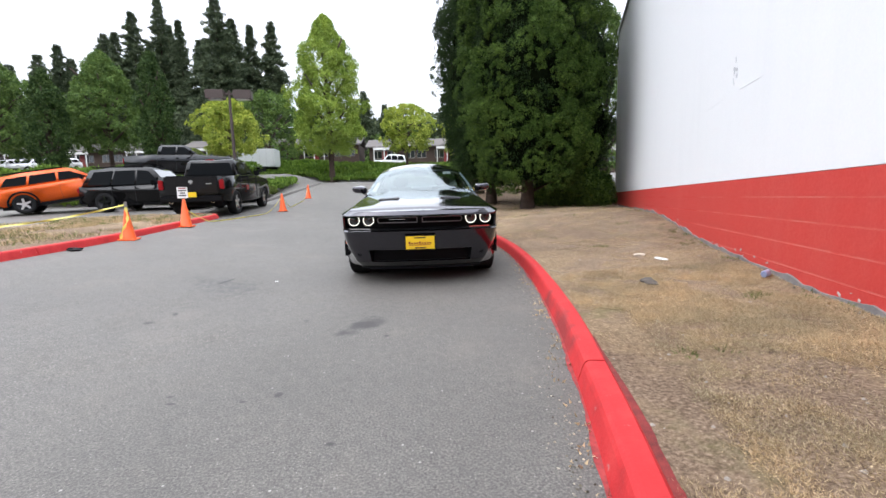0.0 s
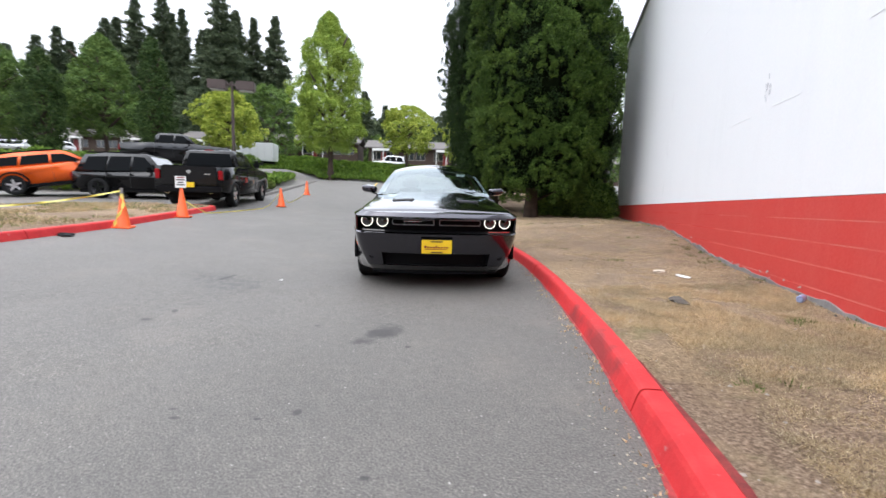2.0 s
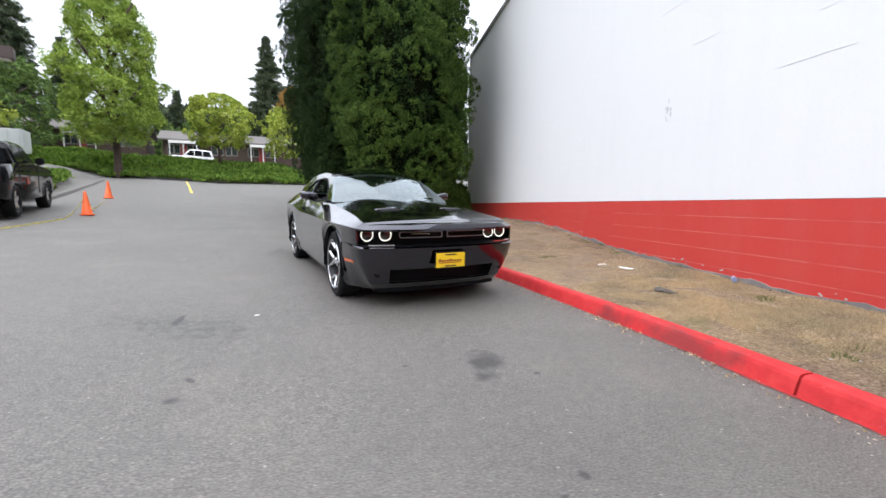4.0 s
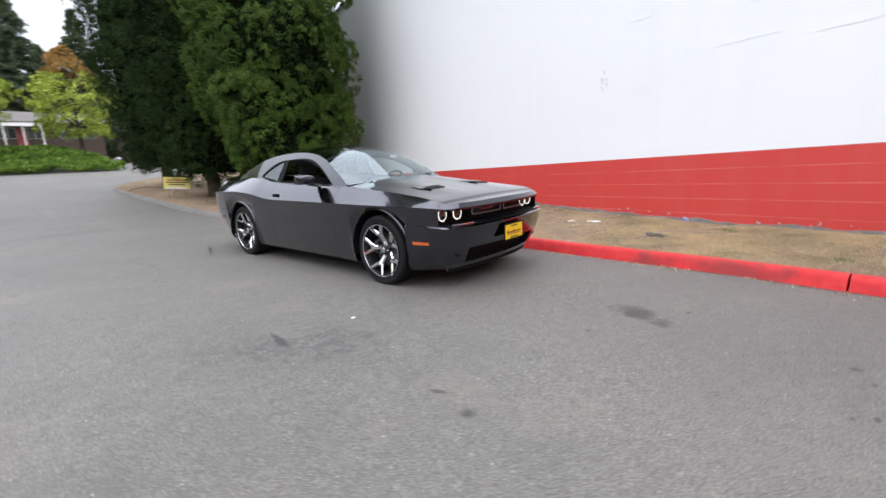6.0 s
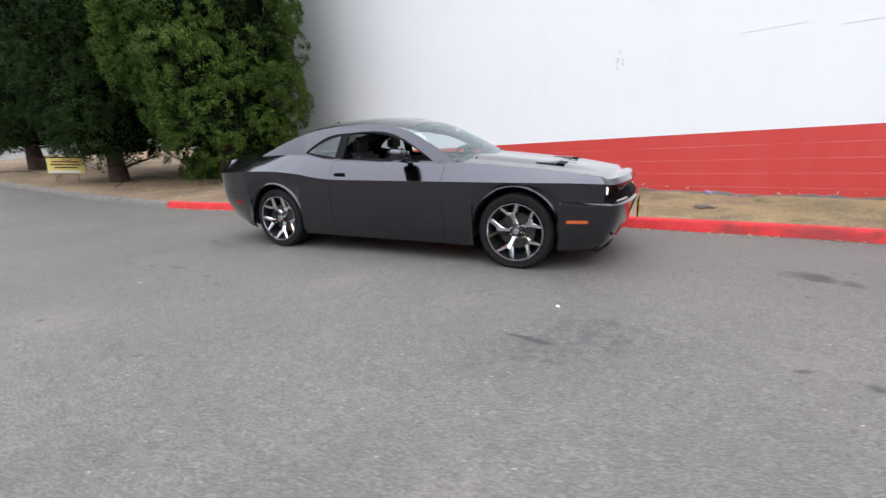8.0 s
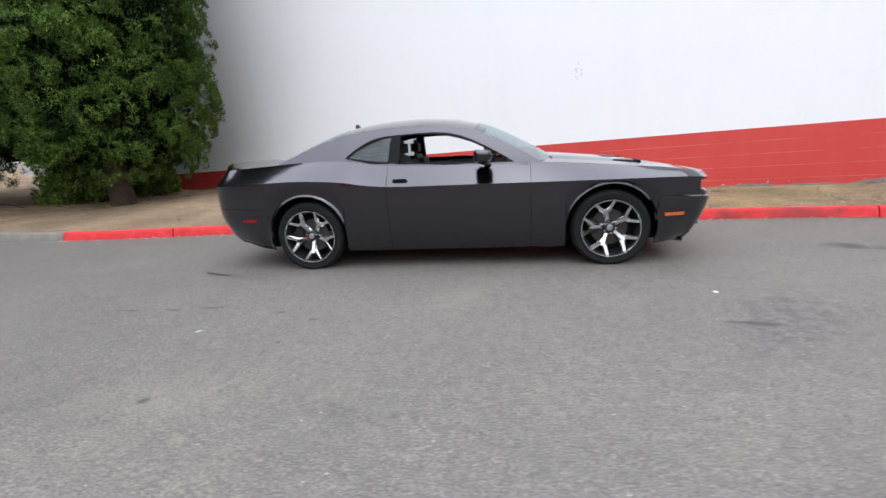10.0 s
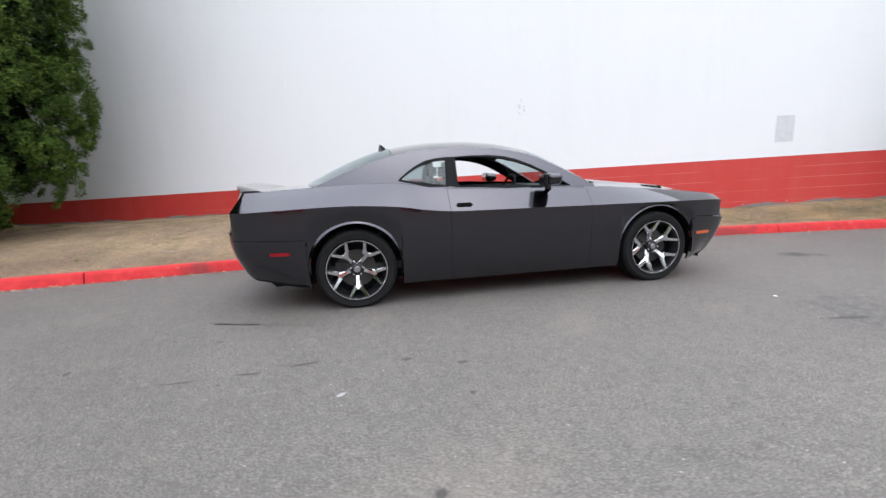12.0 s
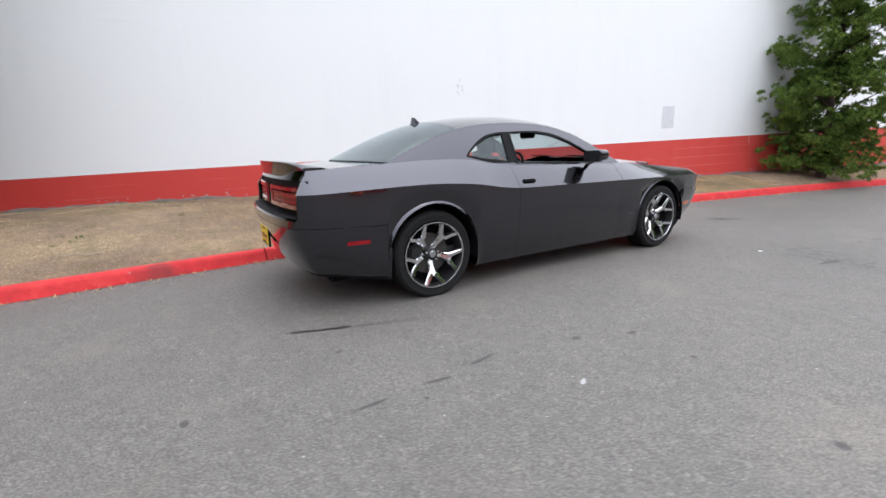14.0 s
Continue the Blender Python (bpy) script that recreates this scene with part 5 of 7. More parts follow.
# ---- plants ----
def blades(centres, normals, rng, count, spread, length, width, up=0.25, flat=1.0, face=0.0):
    """Leaf blades as loose triangles: count for every tuft centre, turned outwards along its normal; face: how far they lie like scales on the tuft."""
    n = len(centres)
    c = np.repeat(np.asarray(centres), count, 0)
    nm = np.repeat(np.asarray(normals), count, 0)
    d = rng.normal(size=c.shape)
    d /= np.linalg.norm(d, axis=1, keepdims=True)
    flip = (d * nm).sum(1) < -0.25
    d[flip] *= -1
    sp = np.repeat(np.asarray(spread), count)[:, None] if np.ndim(spread) else spread
    base = c + d * sp * rng.uniform(0.55, 1.0, (len(c), 1)) * np.array((1, 1, flat))
    jit = rng.normal(size=c.shape)
    way = d * (0.8 - 0.35 * face) + nm * 0.5 * (1 - 0.6 * face) + np.array((0, 0, up)) + jit * (0.35 + 0.45 * face)
    way /= np.linalg.norm(way, axis=1, keepdims=True)
    side = np.cross(way, rng.normal(size=c.shape) * (1 - 0.75 * face) + (d + 0.6 * nm) * face)
    side /= np.linalg.norm(side, axis=1, keepdims=True) + 1e-9
    ln = length * rng.uniform(0.6, 1.3, (len(c), 1))
    wd = width * rng.uniform(0.7, 1.3, (len(c), 1))
    a, b, t = base - side * wd, base + side * wd, base + way * ln
    return a, b, t


def leaf_mesh(name, abt, mat, parent):
    a, b, t = abt
    n = len(a)
    me = bpy.data.meshes.new(name)
    co = np.stack((a, b, t), 1).reshape(-1, 3)
    me.vertices.add(3 * n)
    me.vertices.foreach_set("co", co.astype(np.float32).ravel())
    me.loops.add(3 * n)
    me.loops.foreach_set("vertex_index", np.arange(3 * n, dtype=np.int32))
    me.polygons.add(n)
    me.polygons.foreach_set("loop_start", np.arange(0, 3 * n, 3, dtype=np.int32))
    me.update(calc_edges=True)
    me.materials.append(mat)
    ob = new(name, me)
    ob.parent = parent
    return ob


def trunk_mesh(parent, h, r0, r1, lean=0.0, seed=0, limbs=(), mat=None, flare=1.35):
    bm = bmesh.new()
    n, seg = 12, 10
    rows = []
    for k in range(seg + 1):
        t = k / seg
        r = (r0 + (r1 - r0) * t) * (flare if k == 0 else 1)
        rows.append([bm.verts.new((lean * t * h + r * (1 + 0.12 * noise.noise((math.cos(a) * 2, math.sin(a) * 2, t * 4 + seed))) * math.cos(a), r * math.sin(a), t * h - (0.15 if k == 0 else 0))) for a in (2 * math.pi * q / n for q in range(n))])
    for a, b in zip(rows, rows[1:]):
        for q in range(n):
            bm.faces.new((a[q], a[(q + 1) % n], b[(q + 1) % n], b[q]))
    for p, q, ra, rb in limbs:
        cyl(bm, p, q, ra, rb, 7)
    return part("trunk", bm, mat or M_BARK, parent, "", True)


def crown_profile(prof, z):
    return max(0.05, smooth_table(prof, z))


def dense_conifer(x, y, z0, prof, h, seed, tufts=1300, label="", mat=M_CONE_LEAF, per=46):
    """Columnar evergreen: trunk, a near-black shell as painted crown shade and a crown of leaf sprays in rounded tufts.
    """
    rng = np.random.default_rng(seed)
    tree = thing("conifer_tree", label or "tall dense dark-green columnar conifer in the dry bed", "tree", pose(x, y, z0), "conifers by the wall")
    limbs = []
    for k in range(9):
        a = rng.uniform(0, 6.28)
        z = rng.uniform(0.35, 1.6)
        limbs.append(((0, 0, z), (math.cos(a) * 1.2, math.sin(a) * 1.2, z + rng.uniform(-0.25, 0.5)), 0.05, 0.02))
    trunk_mesh(tree, h * 0.6, 0.21, 0.08, 0, seed, limbs)
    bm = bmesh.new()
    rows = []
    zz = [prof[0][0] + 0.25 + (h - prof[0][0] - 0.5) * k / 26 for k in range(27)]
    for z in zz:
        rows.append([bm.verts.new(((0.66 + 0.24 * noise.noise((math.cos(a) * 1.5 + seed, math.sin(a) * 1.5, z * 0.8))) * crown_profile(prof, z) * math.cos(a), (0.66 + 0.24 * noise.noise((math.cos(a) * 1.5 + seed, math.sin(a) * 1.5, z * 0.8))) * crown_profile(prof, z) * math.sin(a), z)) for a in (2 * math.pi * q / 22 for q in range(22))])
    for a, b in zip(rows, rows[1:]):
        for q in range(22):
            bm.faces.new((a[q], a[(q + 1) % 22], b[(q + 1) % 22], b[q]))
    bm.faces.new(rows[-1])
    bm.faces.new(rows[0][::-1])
    part("inner_shade_shell", bm, M_CONE_CORE, tree)
    cs, ns, ss = [], [], []
    lumps = 0
    while lumps < tufts:
        z = prof[0][0] + (h - prof[0][0]) * rng.uniform() ** 1.1
        a = rng.uniform(0, 6.283)
        r = crown_profile(prof, z)
        if rng.uniform() > r / 2.4 + 0.15:
            continue
        lumps += 1
        big = noise.noise((math.cos(a) * 1.6 + seed, math.sin(a) * 1.6, z * 0.75))
        rr = r * (0.80 + 0.30 * big) + rng.normal() * 0.13
        c = np.array((rr * math.cos(a), rr * math.sin(a), z))
        size = rng.uniform(0.20, 0.44)
        out = np.array((math.cos(a) * 0.85, math.sin(a) * 0.85, 0.5))
        for q in range(15):
            d = rng.normal(size=3)
            d /= np.linalg.norm(d)
            if d @ out < -0.1:
                d = -d
            d = d + 0.35 * out
            cs.append(c + d * size * np.array((1, 1, 1.15)))
            ns.append(d / np.linalg.norm(d))
            ss.append(size * rng.uniform(0.22, 0.38))
    leaf_mesh("crown", blades(np.array(cs), np.array(ns), rng, per, np.array(ss), 0.054, 0.0105, 0.45, 1.0, 0.85), mat, tree)
    # dark sprays over the shell: inner shade put into the leaf colour
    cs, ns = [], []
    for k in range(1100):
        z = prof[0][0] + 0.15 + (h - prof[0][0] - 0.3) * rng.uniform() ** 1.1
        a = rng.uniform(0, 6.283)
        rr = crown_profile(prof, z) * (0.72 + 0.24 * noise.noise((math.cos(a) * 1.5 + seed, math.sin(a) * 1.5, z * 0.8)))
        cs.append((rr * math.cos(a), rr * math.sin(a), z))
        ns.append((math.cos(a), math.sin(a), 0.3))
    leaf_mesh("inner_shade_sprays", blades(np.array(cs), np.array(ns), rng, 50, 0.26, 0.075, 0.022, 0.3, 1.0, 0.8), M_CONE_DARK, tree)
    return tree


P_CON = [(0.75, 1.25), (1.3, 1.8), (2.5, 2.2), (4.5, 2.3), (7.0, 2.05), (10.0, 1.5), (12.5, 0.8), (14.0, 0.1)]
P_CON2 = [(0.6, 0.9), (1.4, 1.65), (3, 2.05), (5.5, 2.25), (9, 2.2), (12, 1.85), (15, 1.0), (17.0, 0.1)]
P_CON1 = [(0.75, 1.2), (1.3, 1.7), (2.5, 2.05), (4.5, 2.15), (7.0, 1.95), (10.0, 1.45), (12.5, 0.8), (14.0, 0.1)]
P_CON3 = [(0.6, 0.8), (1.4, 1.45), (3, 1.8), (5.5, 2.0), (9, 2.0), (12, 1.7), (15, 0.9), (17.0, 0.1)]
dense_conifer(3.6, 9.45, bed_z(3.6, 9.45), P_CON1, 14.0, 11, 560, per=72)
dense_conifer(2.95, 13.6, bed_z(2.95, 13.6), P_CON2, 17.0, 23, 500, mat=M_CONE_LEAF2)
dense_conifer(3.1, 18.9, bed_z(3.1, 18.9), P_CON3, 17.0, 37, 480, mat=M_CONE_LEAF2)
dense_conifer(6.5, 14.3, bed_z(6.5, 14.3), P_CON, 12.0, 41, 300, "dense green conifer behind the others by the wall's end")


def wind_bush():
    """Ragged juniper on the bed close to the wall."""
    base = wall_pt(-3.55, 0, 0.85)
    rng = np.random.default_rng(8)
    tree = thing("juniper_bush", "ragged green juniper growing close to the wall", "shrub", pose(base.x, base.y, bed_z(base.x, base.y)))
    limbs = []
    cs, ns, ss = [], [], []
    for k in range(132):
        z = 0.14 + 4.7 * (k / 132) ** 1.10
        a = k * 2.399 + rng.normal() * 0.35
        if z > 2.5 and k % 3 == 0:
            continue
        full = 0.86 if z < 1.0 else 1.10 if z < 2.1 else 0.90
        reach = full * rng.choice((0.25, 0.5, 0.8, 0.95, 1.05)) * rng.uniform(0.85, 1.15) * (1 - 0.10 * max(0, z - 3))
        tip = np.array((math.cos(a) * reach, math.sin(a) * reach * 0.9, z + rng.uniform(-0.05, 0.25)))
        if k % 2:
            limbs.append(((0, 0, max(0.1, z - 0.35)), tuple(tip * np.array((0.85, 0.85, 1))), 0.020, 0.007))
        # a flat-topped pad of sprays that points outwards from the limb's end
        out = np.array((math.cos(a), math.sin(a), 0.0))
        r = rng.uniform(0.20, 0.36)
        for q in range(26):
            u = rng.normal(size=3) * np.array((0.5, 0.5, 0.34)) * r
            u += out * rng.uniform(-0.8, 0.55) * r
            u[2] += 0.35 * max(0.0, float(u @ out))
            cs.append(tip + u)
            ns.append((out[0] * 0.5, out[1] * 0.5, 0.8))
            ss.append(rng.uniform(0.05, 0.11))
    trunk_mesh(tree, 4.2, 0.09, 0.03, 0.02, 3, limbs)
    leaf_mesh("crown", blades(cs, ns, rng, 84, np.array(ss), 0.060, 0.009, 0.40, 0.8, 0.35), M_BUSH, tree)


wind_bush()


def low_shrub(x, y, rx, ry, h, seed, mat, label, cat="shrub", z=None, n=260, size=0.06):
    rng = np.random.default_rng(seed)
    z0 = bed_z(x, y) if z is None else z
    s = thing("low_shrub", label, cat, pose(x, y, z0))
    bm = bmesh.new()
    for k in range(7):
        a = rng.uniform(0, 6.28)
        cyl(bm, (0, 0, -0.05), (math.cos(a) * rx * 0.6, math.sin(a) * ry * 0.6, h * rng.uniform(0.5, 0.85)), 0.025, 0.008, 5)
    part("stems", bm, M_BARK, s)
    cs, ns, ss = [], [], []
    for k in range(n):
        d = rng.normal(size=3)
        d /= np.linalg.norm(d)
        d[2] = abs(d[2])
        r = rng.uniform(0.55, 1.0) * (1 + 0.2 * noise.noise((d[0] * 2 + seed, d[1] * 2, d[2] * 2)))
        cs.append((d[0] * rx * r, d[1] * ry * r, 0.06 + d[2] * h * r))
        ns.append(d)
        ss.append(rng.uniform(0.08, 0.2))
    leaf_mesh("leaves", blades(cs, ns, rng, 46, np.array(ss), size * 1.4, size * 0.45, 0.3, 1.0, 0.7), mat, s)


low_shrub(6.0, 11.2, 1.2, 0.8, 1.15, 1, M_BUSH, "dark low shrub under the conifers by the wall", n=420)
low_shrub(7.1, 12.3, 0.9, 0.9, 1.25, 2, M_BUSH, "dark low shrub at the wall's far corner", n=420)
low_shrub(4.9, 11.8, 0.9, 0.9, 0.95, 3, M_BUSH, "dark low shrub under the conifers by the wall", n=300)


def leafy_tree(x, y, h, trunk_h, rx, seed, mat, label, shape="round", n=420, leaf=0.17, top_mat=None, per=26, z=None):
    """Broad-leaved tree: tapered trunk, forking limbs and a crown of leaf clumps with gaps."""
    rng = np.random.default_rng(seed)
    z0 = land_z(x, y) if z is None else z
    tree = thing("leafy_tree", label, "tree", pose(x, y, z0 - 0.1, 0, 0, rng.uniform(0, 360)))
    limbs = []
    cs, ns, ss, top = [], [], [], []
    for k in range(14):
        a = k * 2.4
        z = trunk_h + (h - trunk_h) * (0.05 + 0.6 * k / 14)
        limbs.append(((0, 0, z - 0.3), (math.cos(a) * rx * 0.6, math.sin(a) * rx * 0.6, z + (h - trunk_h) * 0.22), 0.012 * h, 0.004 * h))
    trunk_mesh(tree, h * 0.82, 0.016 * h + 0.05, 0.02, 0, seed, limbs)
    while len(cs) < n:
        t = rng.uniform(0, 1)
        if shape == "round":
            r = math.sqrt(max(0, 1 - (2 * t - 0.9) ** 2 / 1.25))
        elif shape == "oval":
            r = math.sin(math.pi * min(1, 0.12 + 0.88 * t) ** 0.75) ** 0.8
        else:  # column
            r = min(1, 0.45 + 2.2 * t) * (1 - t**3.2) ** 0.9
        a = rng.uniform(0, 6.283)
        lump = noise.noise((math.cos(a) * 1.7 + seed * 3, math.sin(a) * 1.7, t * h * 0.55))
        rr = rx * r * (0.80 + 0.55 * lump) * rng.uniform(0.45, 1.0) ** 0.5
        cs.append((rr * math.cos(a), rr * math.sin(a), trunk_h + (h - trunk_h) * t))
        ns.append((math.cos(a) * 0.8, math.sin(a) * 0.8, 0.5))
        ss.append(rng.uniform(0.5, 1.0) * 0.075 * h ** 0.75)
        top.append(t)
    cs, ns, ss, top = map(np.array, (cs, ns, ss, top))
    hi = top > 0.7 if top_mat else np.zeros(len(top), bool)
    leaf_mesh("crown", blades(cs[~hi], ns[~hi], rng, per, ss[~hi], leaf, leaf * 0.42, -0.05, 1.0, 0.7), mat, tree)
    if top_mat:
        leaf_mesh("crown_top", blades(cs[hi], ns[hi], rng, per, ss[hi], leaf, leaf * 0.42, -0.05, 1.0, 0.7), top_mat, tree)
    return tree


leafy_tree(-9.6, 40, 16.0, 3.0, 3.9, 4, M_TALL, "tall bright-green broad-leaved tree on the planted bank", "oval", 1400, 0.13, None, 74)
leafy_tree(-18.0, 36, 6.9, 2.1, 3.1, 5, M_LIME, "small round lime-green tree in the car park", "round", 760, 0.13, None, 52)
leafy_tree(-2.1, 46, 7.3, 2.2, 3.8, 6, M_LIME, "small round lime-green tree on the planted bank", "round", 640, 0.14, None, 46)
leafy_tree(-31.6, 40, 12.6, 3.2, 4.0, 7, M_MID, "mid-green oval tree beside the car park", "oval", 900, 0.16, None, 50)
leafy_tree(-41.22, 38, 11.5, 2.6, 4.6, 8, M_MID, "broad mid-green tree beside the car park", "round", 900, 0.16, None, 50)
leafy_tree(-31.6, 33, 9.0, 1.0, 1.75, 9, M_COLUMN, "narrow columnar dark-green tree", "column", 620, 0.13, None, 48)
leafy_tree(-23.9, 35, 10.8, 1.6, 1.75, 10, M_COLUMN, "narrow columnar dark-green tree", "column", 660, 0.13, None, 48)
leafy_tree(-51.95, 46, 13, 2, 5, 12, M_MID, "broad mid-green tree beside the car park", "round", 600, 0.24, None, 30)
leafy_tree(5.3, 47, 9.3, 1.9, 3.6, 14, M_LIME, "lime-green tree with an orange top on the bank", "oval", 520, 0.18, M_RUST, 30)
leafy_tree(14.8, 30, 13.5, 1.2, 3.2, 15, M_MID, "mid-green tree behind the building's corner", "oval", 520, 0.2, None, 30)
leafy_tree(-23.35, 62, 11, 0.5, 6.0, 16, M_MID, "dense dark-green tree behind the low houses", "round", 620, 0.26, None, 30)
leafy_tree(-4.96, 95, 9, 0.5, 9.0, 17, M_MID, "dense dark-green tree behind the low houses", "round", 520, 0.3, None, 30)


def fir(x, y, h, r, seed):
    """Tall sparse conifer: whorls of drooping boughs on a straight trunk."""
    rng = np.random.default_rng(seed)
    z0, h = land_z(x, y), 1.1 * h
    tree = thing("fir_tree", "tall dark fir with drooping boughs beyond the houses", "tree", pose(x, y, z0 - 0.2), "distant firs")
    trunk_mesh(tree, h, 0.012 * h + 0.06, 0.03, 0, seed)
    cs, ns = [], []
    lv = int(h * 1.9)
    for k in range(lv):
        t = 0.16 + 0.84 * k / lv
        z = t * h
        rad = 2.0 * r * (1 - t) ** 0.85 * rng.uniform(0.6, 1.25) * (0.8 + 0.2 * math.sin(k * 1.7)) + 0.12
        for q in range(10):
            a = rng.uniform(0, 6.283)
            ln = rad * rng.uniform(0.6, 1.1)
            m = max(2, int(ln * 3.2))
            for i in range(m):
                u = ((i + 0.5) / m) ** 0.75
                cs.append((ln * u * math.cos(a), ln * u * math.sin(a), z - 0.22 * ln * u + 0.12 * ln * u * u + rng.normal() * 0.08))
                ns.append((math.cos(a), math.sin(a), -0.1))
    leaf_mesh("crown", blades(np.array(cs), np.array(ns), rng, 15, 0.36, 0.40, 0.085, -0.12, 0.5), M_FIR, tree)


for k, (x, y, h, r) in enumerate(((-57.82, 88, 29, 4.4), (-54.78, 92, 33, 4.0), (-49.8, 90, 28, 2.6), (-60.25, 86, 25, 3.4), (-73.75, 84, 21, 4.0), (-74.55, 90, 24, 3.6), (-81.81, 82, 26, 5.0), (-37.76, 80, 29, 5.0),
                                   (-35.5, 90, 27, 3.6), (-30.57, 88, 27, 3.8), (-46.94, 95, 26, 3.6), (-61.93, 100, 27, 4.0), (-14.8, 105, 17, 3.4), (-18.02, 112, 16, 3.4), (-10.22, 110, 15, 3.0), (-27.06, 100, 20, 4.0), (-93.14, 88, 27, 4.6),
                                   (-89.9, 96, 22, 4), (-73.71, 98, 24, 4), (-67.76, 94, 27, 4.6), (-44.85, 88, 24, 5), (-37.5, 86, 27, 4.6), (-55.11, 96, 29, 4.4), (-73.69, 92, 22, 4.2))):
    fir(x, y, h, r, 50 + k)
for k, (x, y, h, r) in enumerate(((7.0, 92, 25, 4.6), (11, 98, 18, 4.0), (15, 90, 22, 4.5), (22, 86, 24, 4.5))):
    fir(x, y, h, r, 90 + k)


def cover(name, label, area, n, seed, mat, hgt, size, cat="plants"):
    """Uncountable low leaves over a stretch of ground; area(rng) gives a spot."""
    rng = np.random.default_rng(seed)
    cs, ns, ss = [], [], []
    for _ in range(n):
        x, y, z = area(rng)
        cs.append((x, y, z + hgt * (0.35 + 0.5 * noise.noise((x * 0.7, y * 0.7, seed)) + 0.3 * rng.uniform())))
        ns.append((0, -0.3, 1))
        ss.append(rng.uniform(0.6, 1.3) * hgt * 0.5)
    a, b, t = blades(np.array(cs), np.array(ns), rng, 22, np.array(ss), size, size * 0.4, 0.2, 0.6)
    ob = leaf_mesh(name, (a, b, t), mat, None)
    return tagged(ob, label, cat, kind="stuff")


cover("bank_ground_cover", "dense bright-green ground cover on the bank", lambda g: (lambda x, y: (x, y, land_z(x, y)))(g.uniform(-26, 6.5), g.uniform(39.3, 50)), 4300, 4, M_HEDGE, 0.55, 0.24)
cover("terrace_hedge", "low green planting between the car parks", lambda g: (lambda x, y: (x, y, land_z(x, y)))(g.uniform(-34, -11), g.uniform(15.4, 17.2)), 1300, 5, M_HEDGE, 0.35, 0.16)
cover("far_hedge", "low green hedge behind the upper car park", lambda g: (lambda x, y: (x, y, land_z(x, y)))(g.uniform(-44, -13), g.uniform(25.5, 29)), 2600, 6, M_HEDGE, 0.85, 0.2)
cover("island_planting", "mixed low shrubs and grasses in a kerbed island", lambda g: (lambda y: (lambda x: (x, y, road_z(x, y) + 0.1))(-8.1 - 0.02 * (y - 15.5) ** 1.75 - g.uniform(0.3, 2.6)))(g.uniform(16.2, 33)), 1100, 7, M_HEDGE, 0.55, 0.16)
cover("island_grasses", "straw-coloured ornamental grass at the island tip", lambda g: (lambda y: (lambda x: (x, y, road_z(x, y) + 0.1))(-8.0 - g.uniform(0.2, 1.6)))(g.uniform(15.2, 19)), 300, 8, M_WEED, 0.4, 0.2)


# ---- left-hand island with its red kerb ----
def lk_x(y):
    return smooth_table([(-14, -6.9), (-8, -6.2), (-3, -5.82), (0.2, -5.74), (2.35, -5.79), (5.33, -6.1), (8.32, -6.5)], y)


kerb_l = thing("kerb_left", "red painted kerb round the grass island", "kerb", kind="structure")
lc = [-14, -10, -6, -2.5, 1.0, 4.5, 8.3]
for a, b in zip(lc, lc[1:]):
    yy = [b - 0.008 - (b - a - 0.016) * k / 10 for k in range(11)]
    kerb_run(kerb_l, [(lk_x(y), y) for y in yy], KH, 0.155, M_KERB, "kerb_stone")
end = [(lk_x(8.3) - 0.0, 8.31), (-6.75, 8.62), (-7.2, 8.78), (-7.9, 8.86)]
kerb_run(kerb_l, end[::-1], KH, 0.155, M_KERB, "kerb_stone")


def lot_x(y):
    return smooth_table([(-14, -12), (0, -11.2), (5.4, -10.8), (7.6, -10.3), (8.6, -8.6), (8.75, -7.4)], y)


def island():
    vs, fs, rows = [], [], []
    yy = [-14 + 0.35 * k for k in range(65)]
    yy = [y for y in yy if y < 8.6] + [8.6]
    for y in yy:
        a, b = lk_x(y) - 0.13, lot_x(y)
        row = []
        for i in range(15):
            x = a + (b - a) * i / 14
            u = i / 14
            row.append(len(vs))
            vs.append((x, y, road_z(x, y) + 0.004 + (KH - 0.015) * (1 - rise((u - 0.75) / 0.25)) + 0.02 * noise.noise((x, y, 4))))
        rows.append(row)
    for a, b in zip(rows, rows[1:]):
        for i in range(14):
            fs.append((a[i], a[i + 1], b[i + 1], b[i]))
    tagged(mesh_ob("ground_grass_island", vs, fs, M_SOIL, smooth=True), "parched grass island beside the car park", "ground", kind="structure")


island()
kerb_i = thing("kerb_island", "grey concrete kerb of the planted island", "kerb", kind="structure")
for a, b in zip((15.3, 18, 21, 25, 29), (18, 21, 25, 29, 33.5)):
    yy = [b - 0.01 - (b - a - 0.02) * k / 8 for k in range(9)]
    kerb_run(kerb_i, [(-7.95 - 0.02 * max(0, y - 15.5) ** 1.75 * 0.55 + 0.35, y) for y in yy], 0.13, 0.16, M_GREYK, "kerb_stone")


# ---- dead grass, weeds and straw on the bed ----
def straw(name, label, spots, mat, length, width, seed, spread=0.05, per=9, up=0.9):
    rng = np.random.default_rng(seed)
    c = np.array(spots)
    a, b, t = blades(c, np.tile((0, 0, 1.0), (len(c), 1)), rng, per, spread, length, width, up, 0.15)
    a[:, 2] = np.minimum(a[:, 2], np.repeat(c[:, 2], per) + 0.01)
    b[:, 2] = np.minimum(b[:, 2], np.repeat(c[:, 2], per) + 0.01)
    tagged(leaf_mesh(name, (a, b, t), mat, None), label, "grass", kind="stuff")


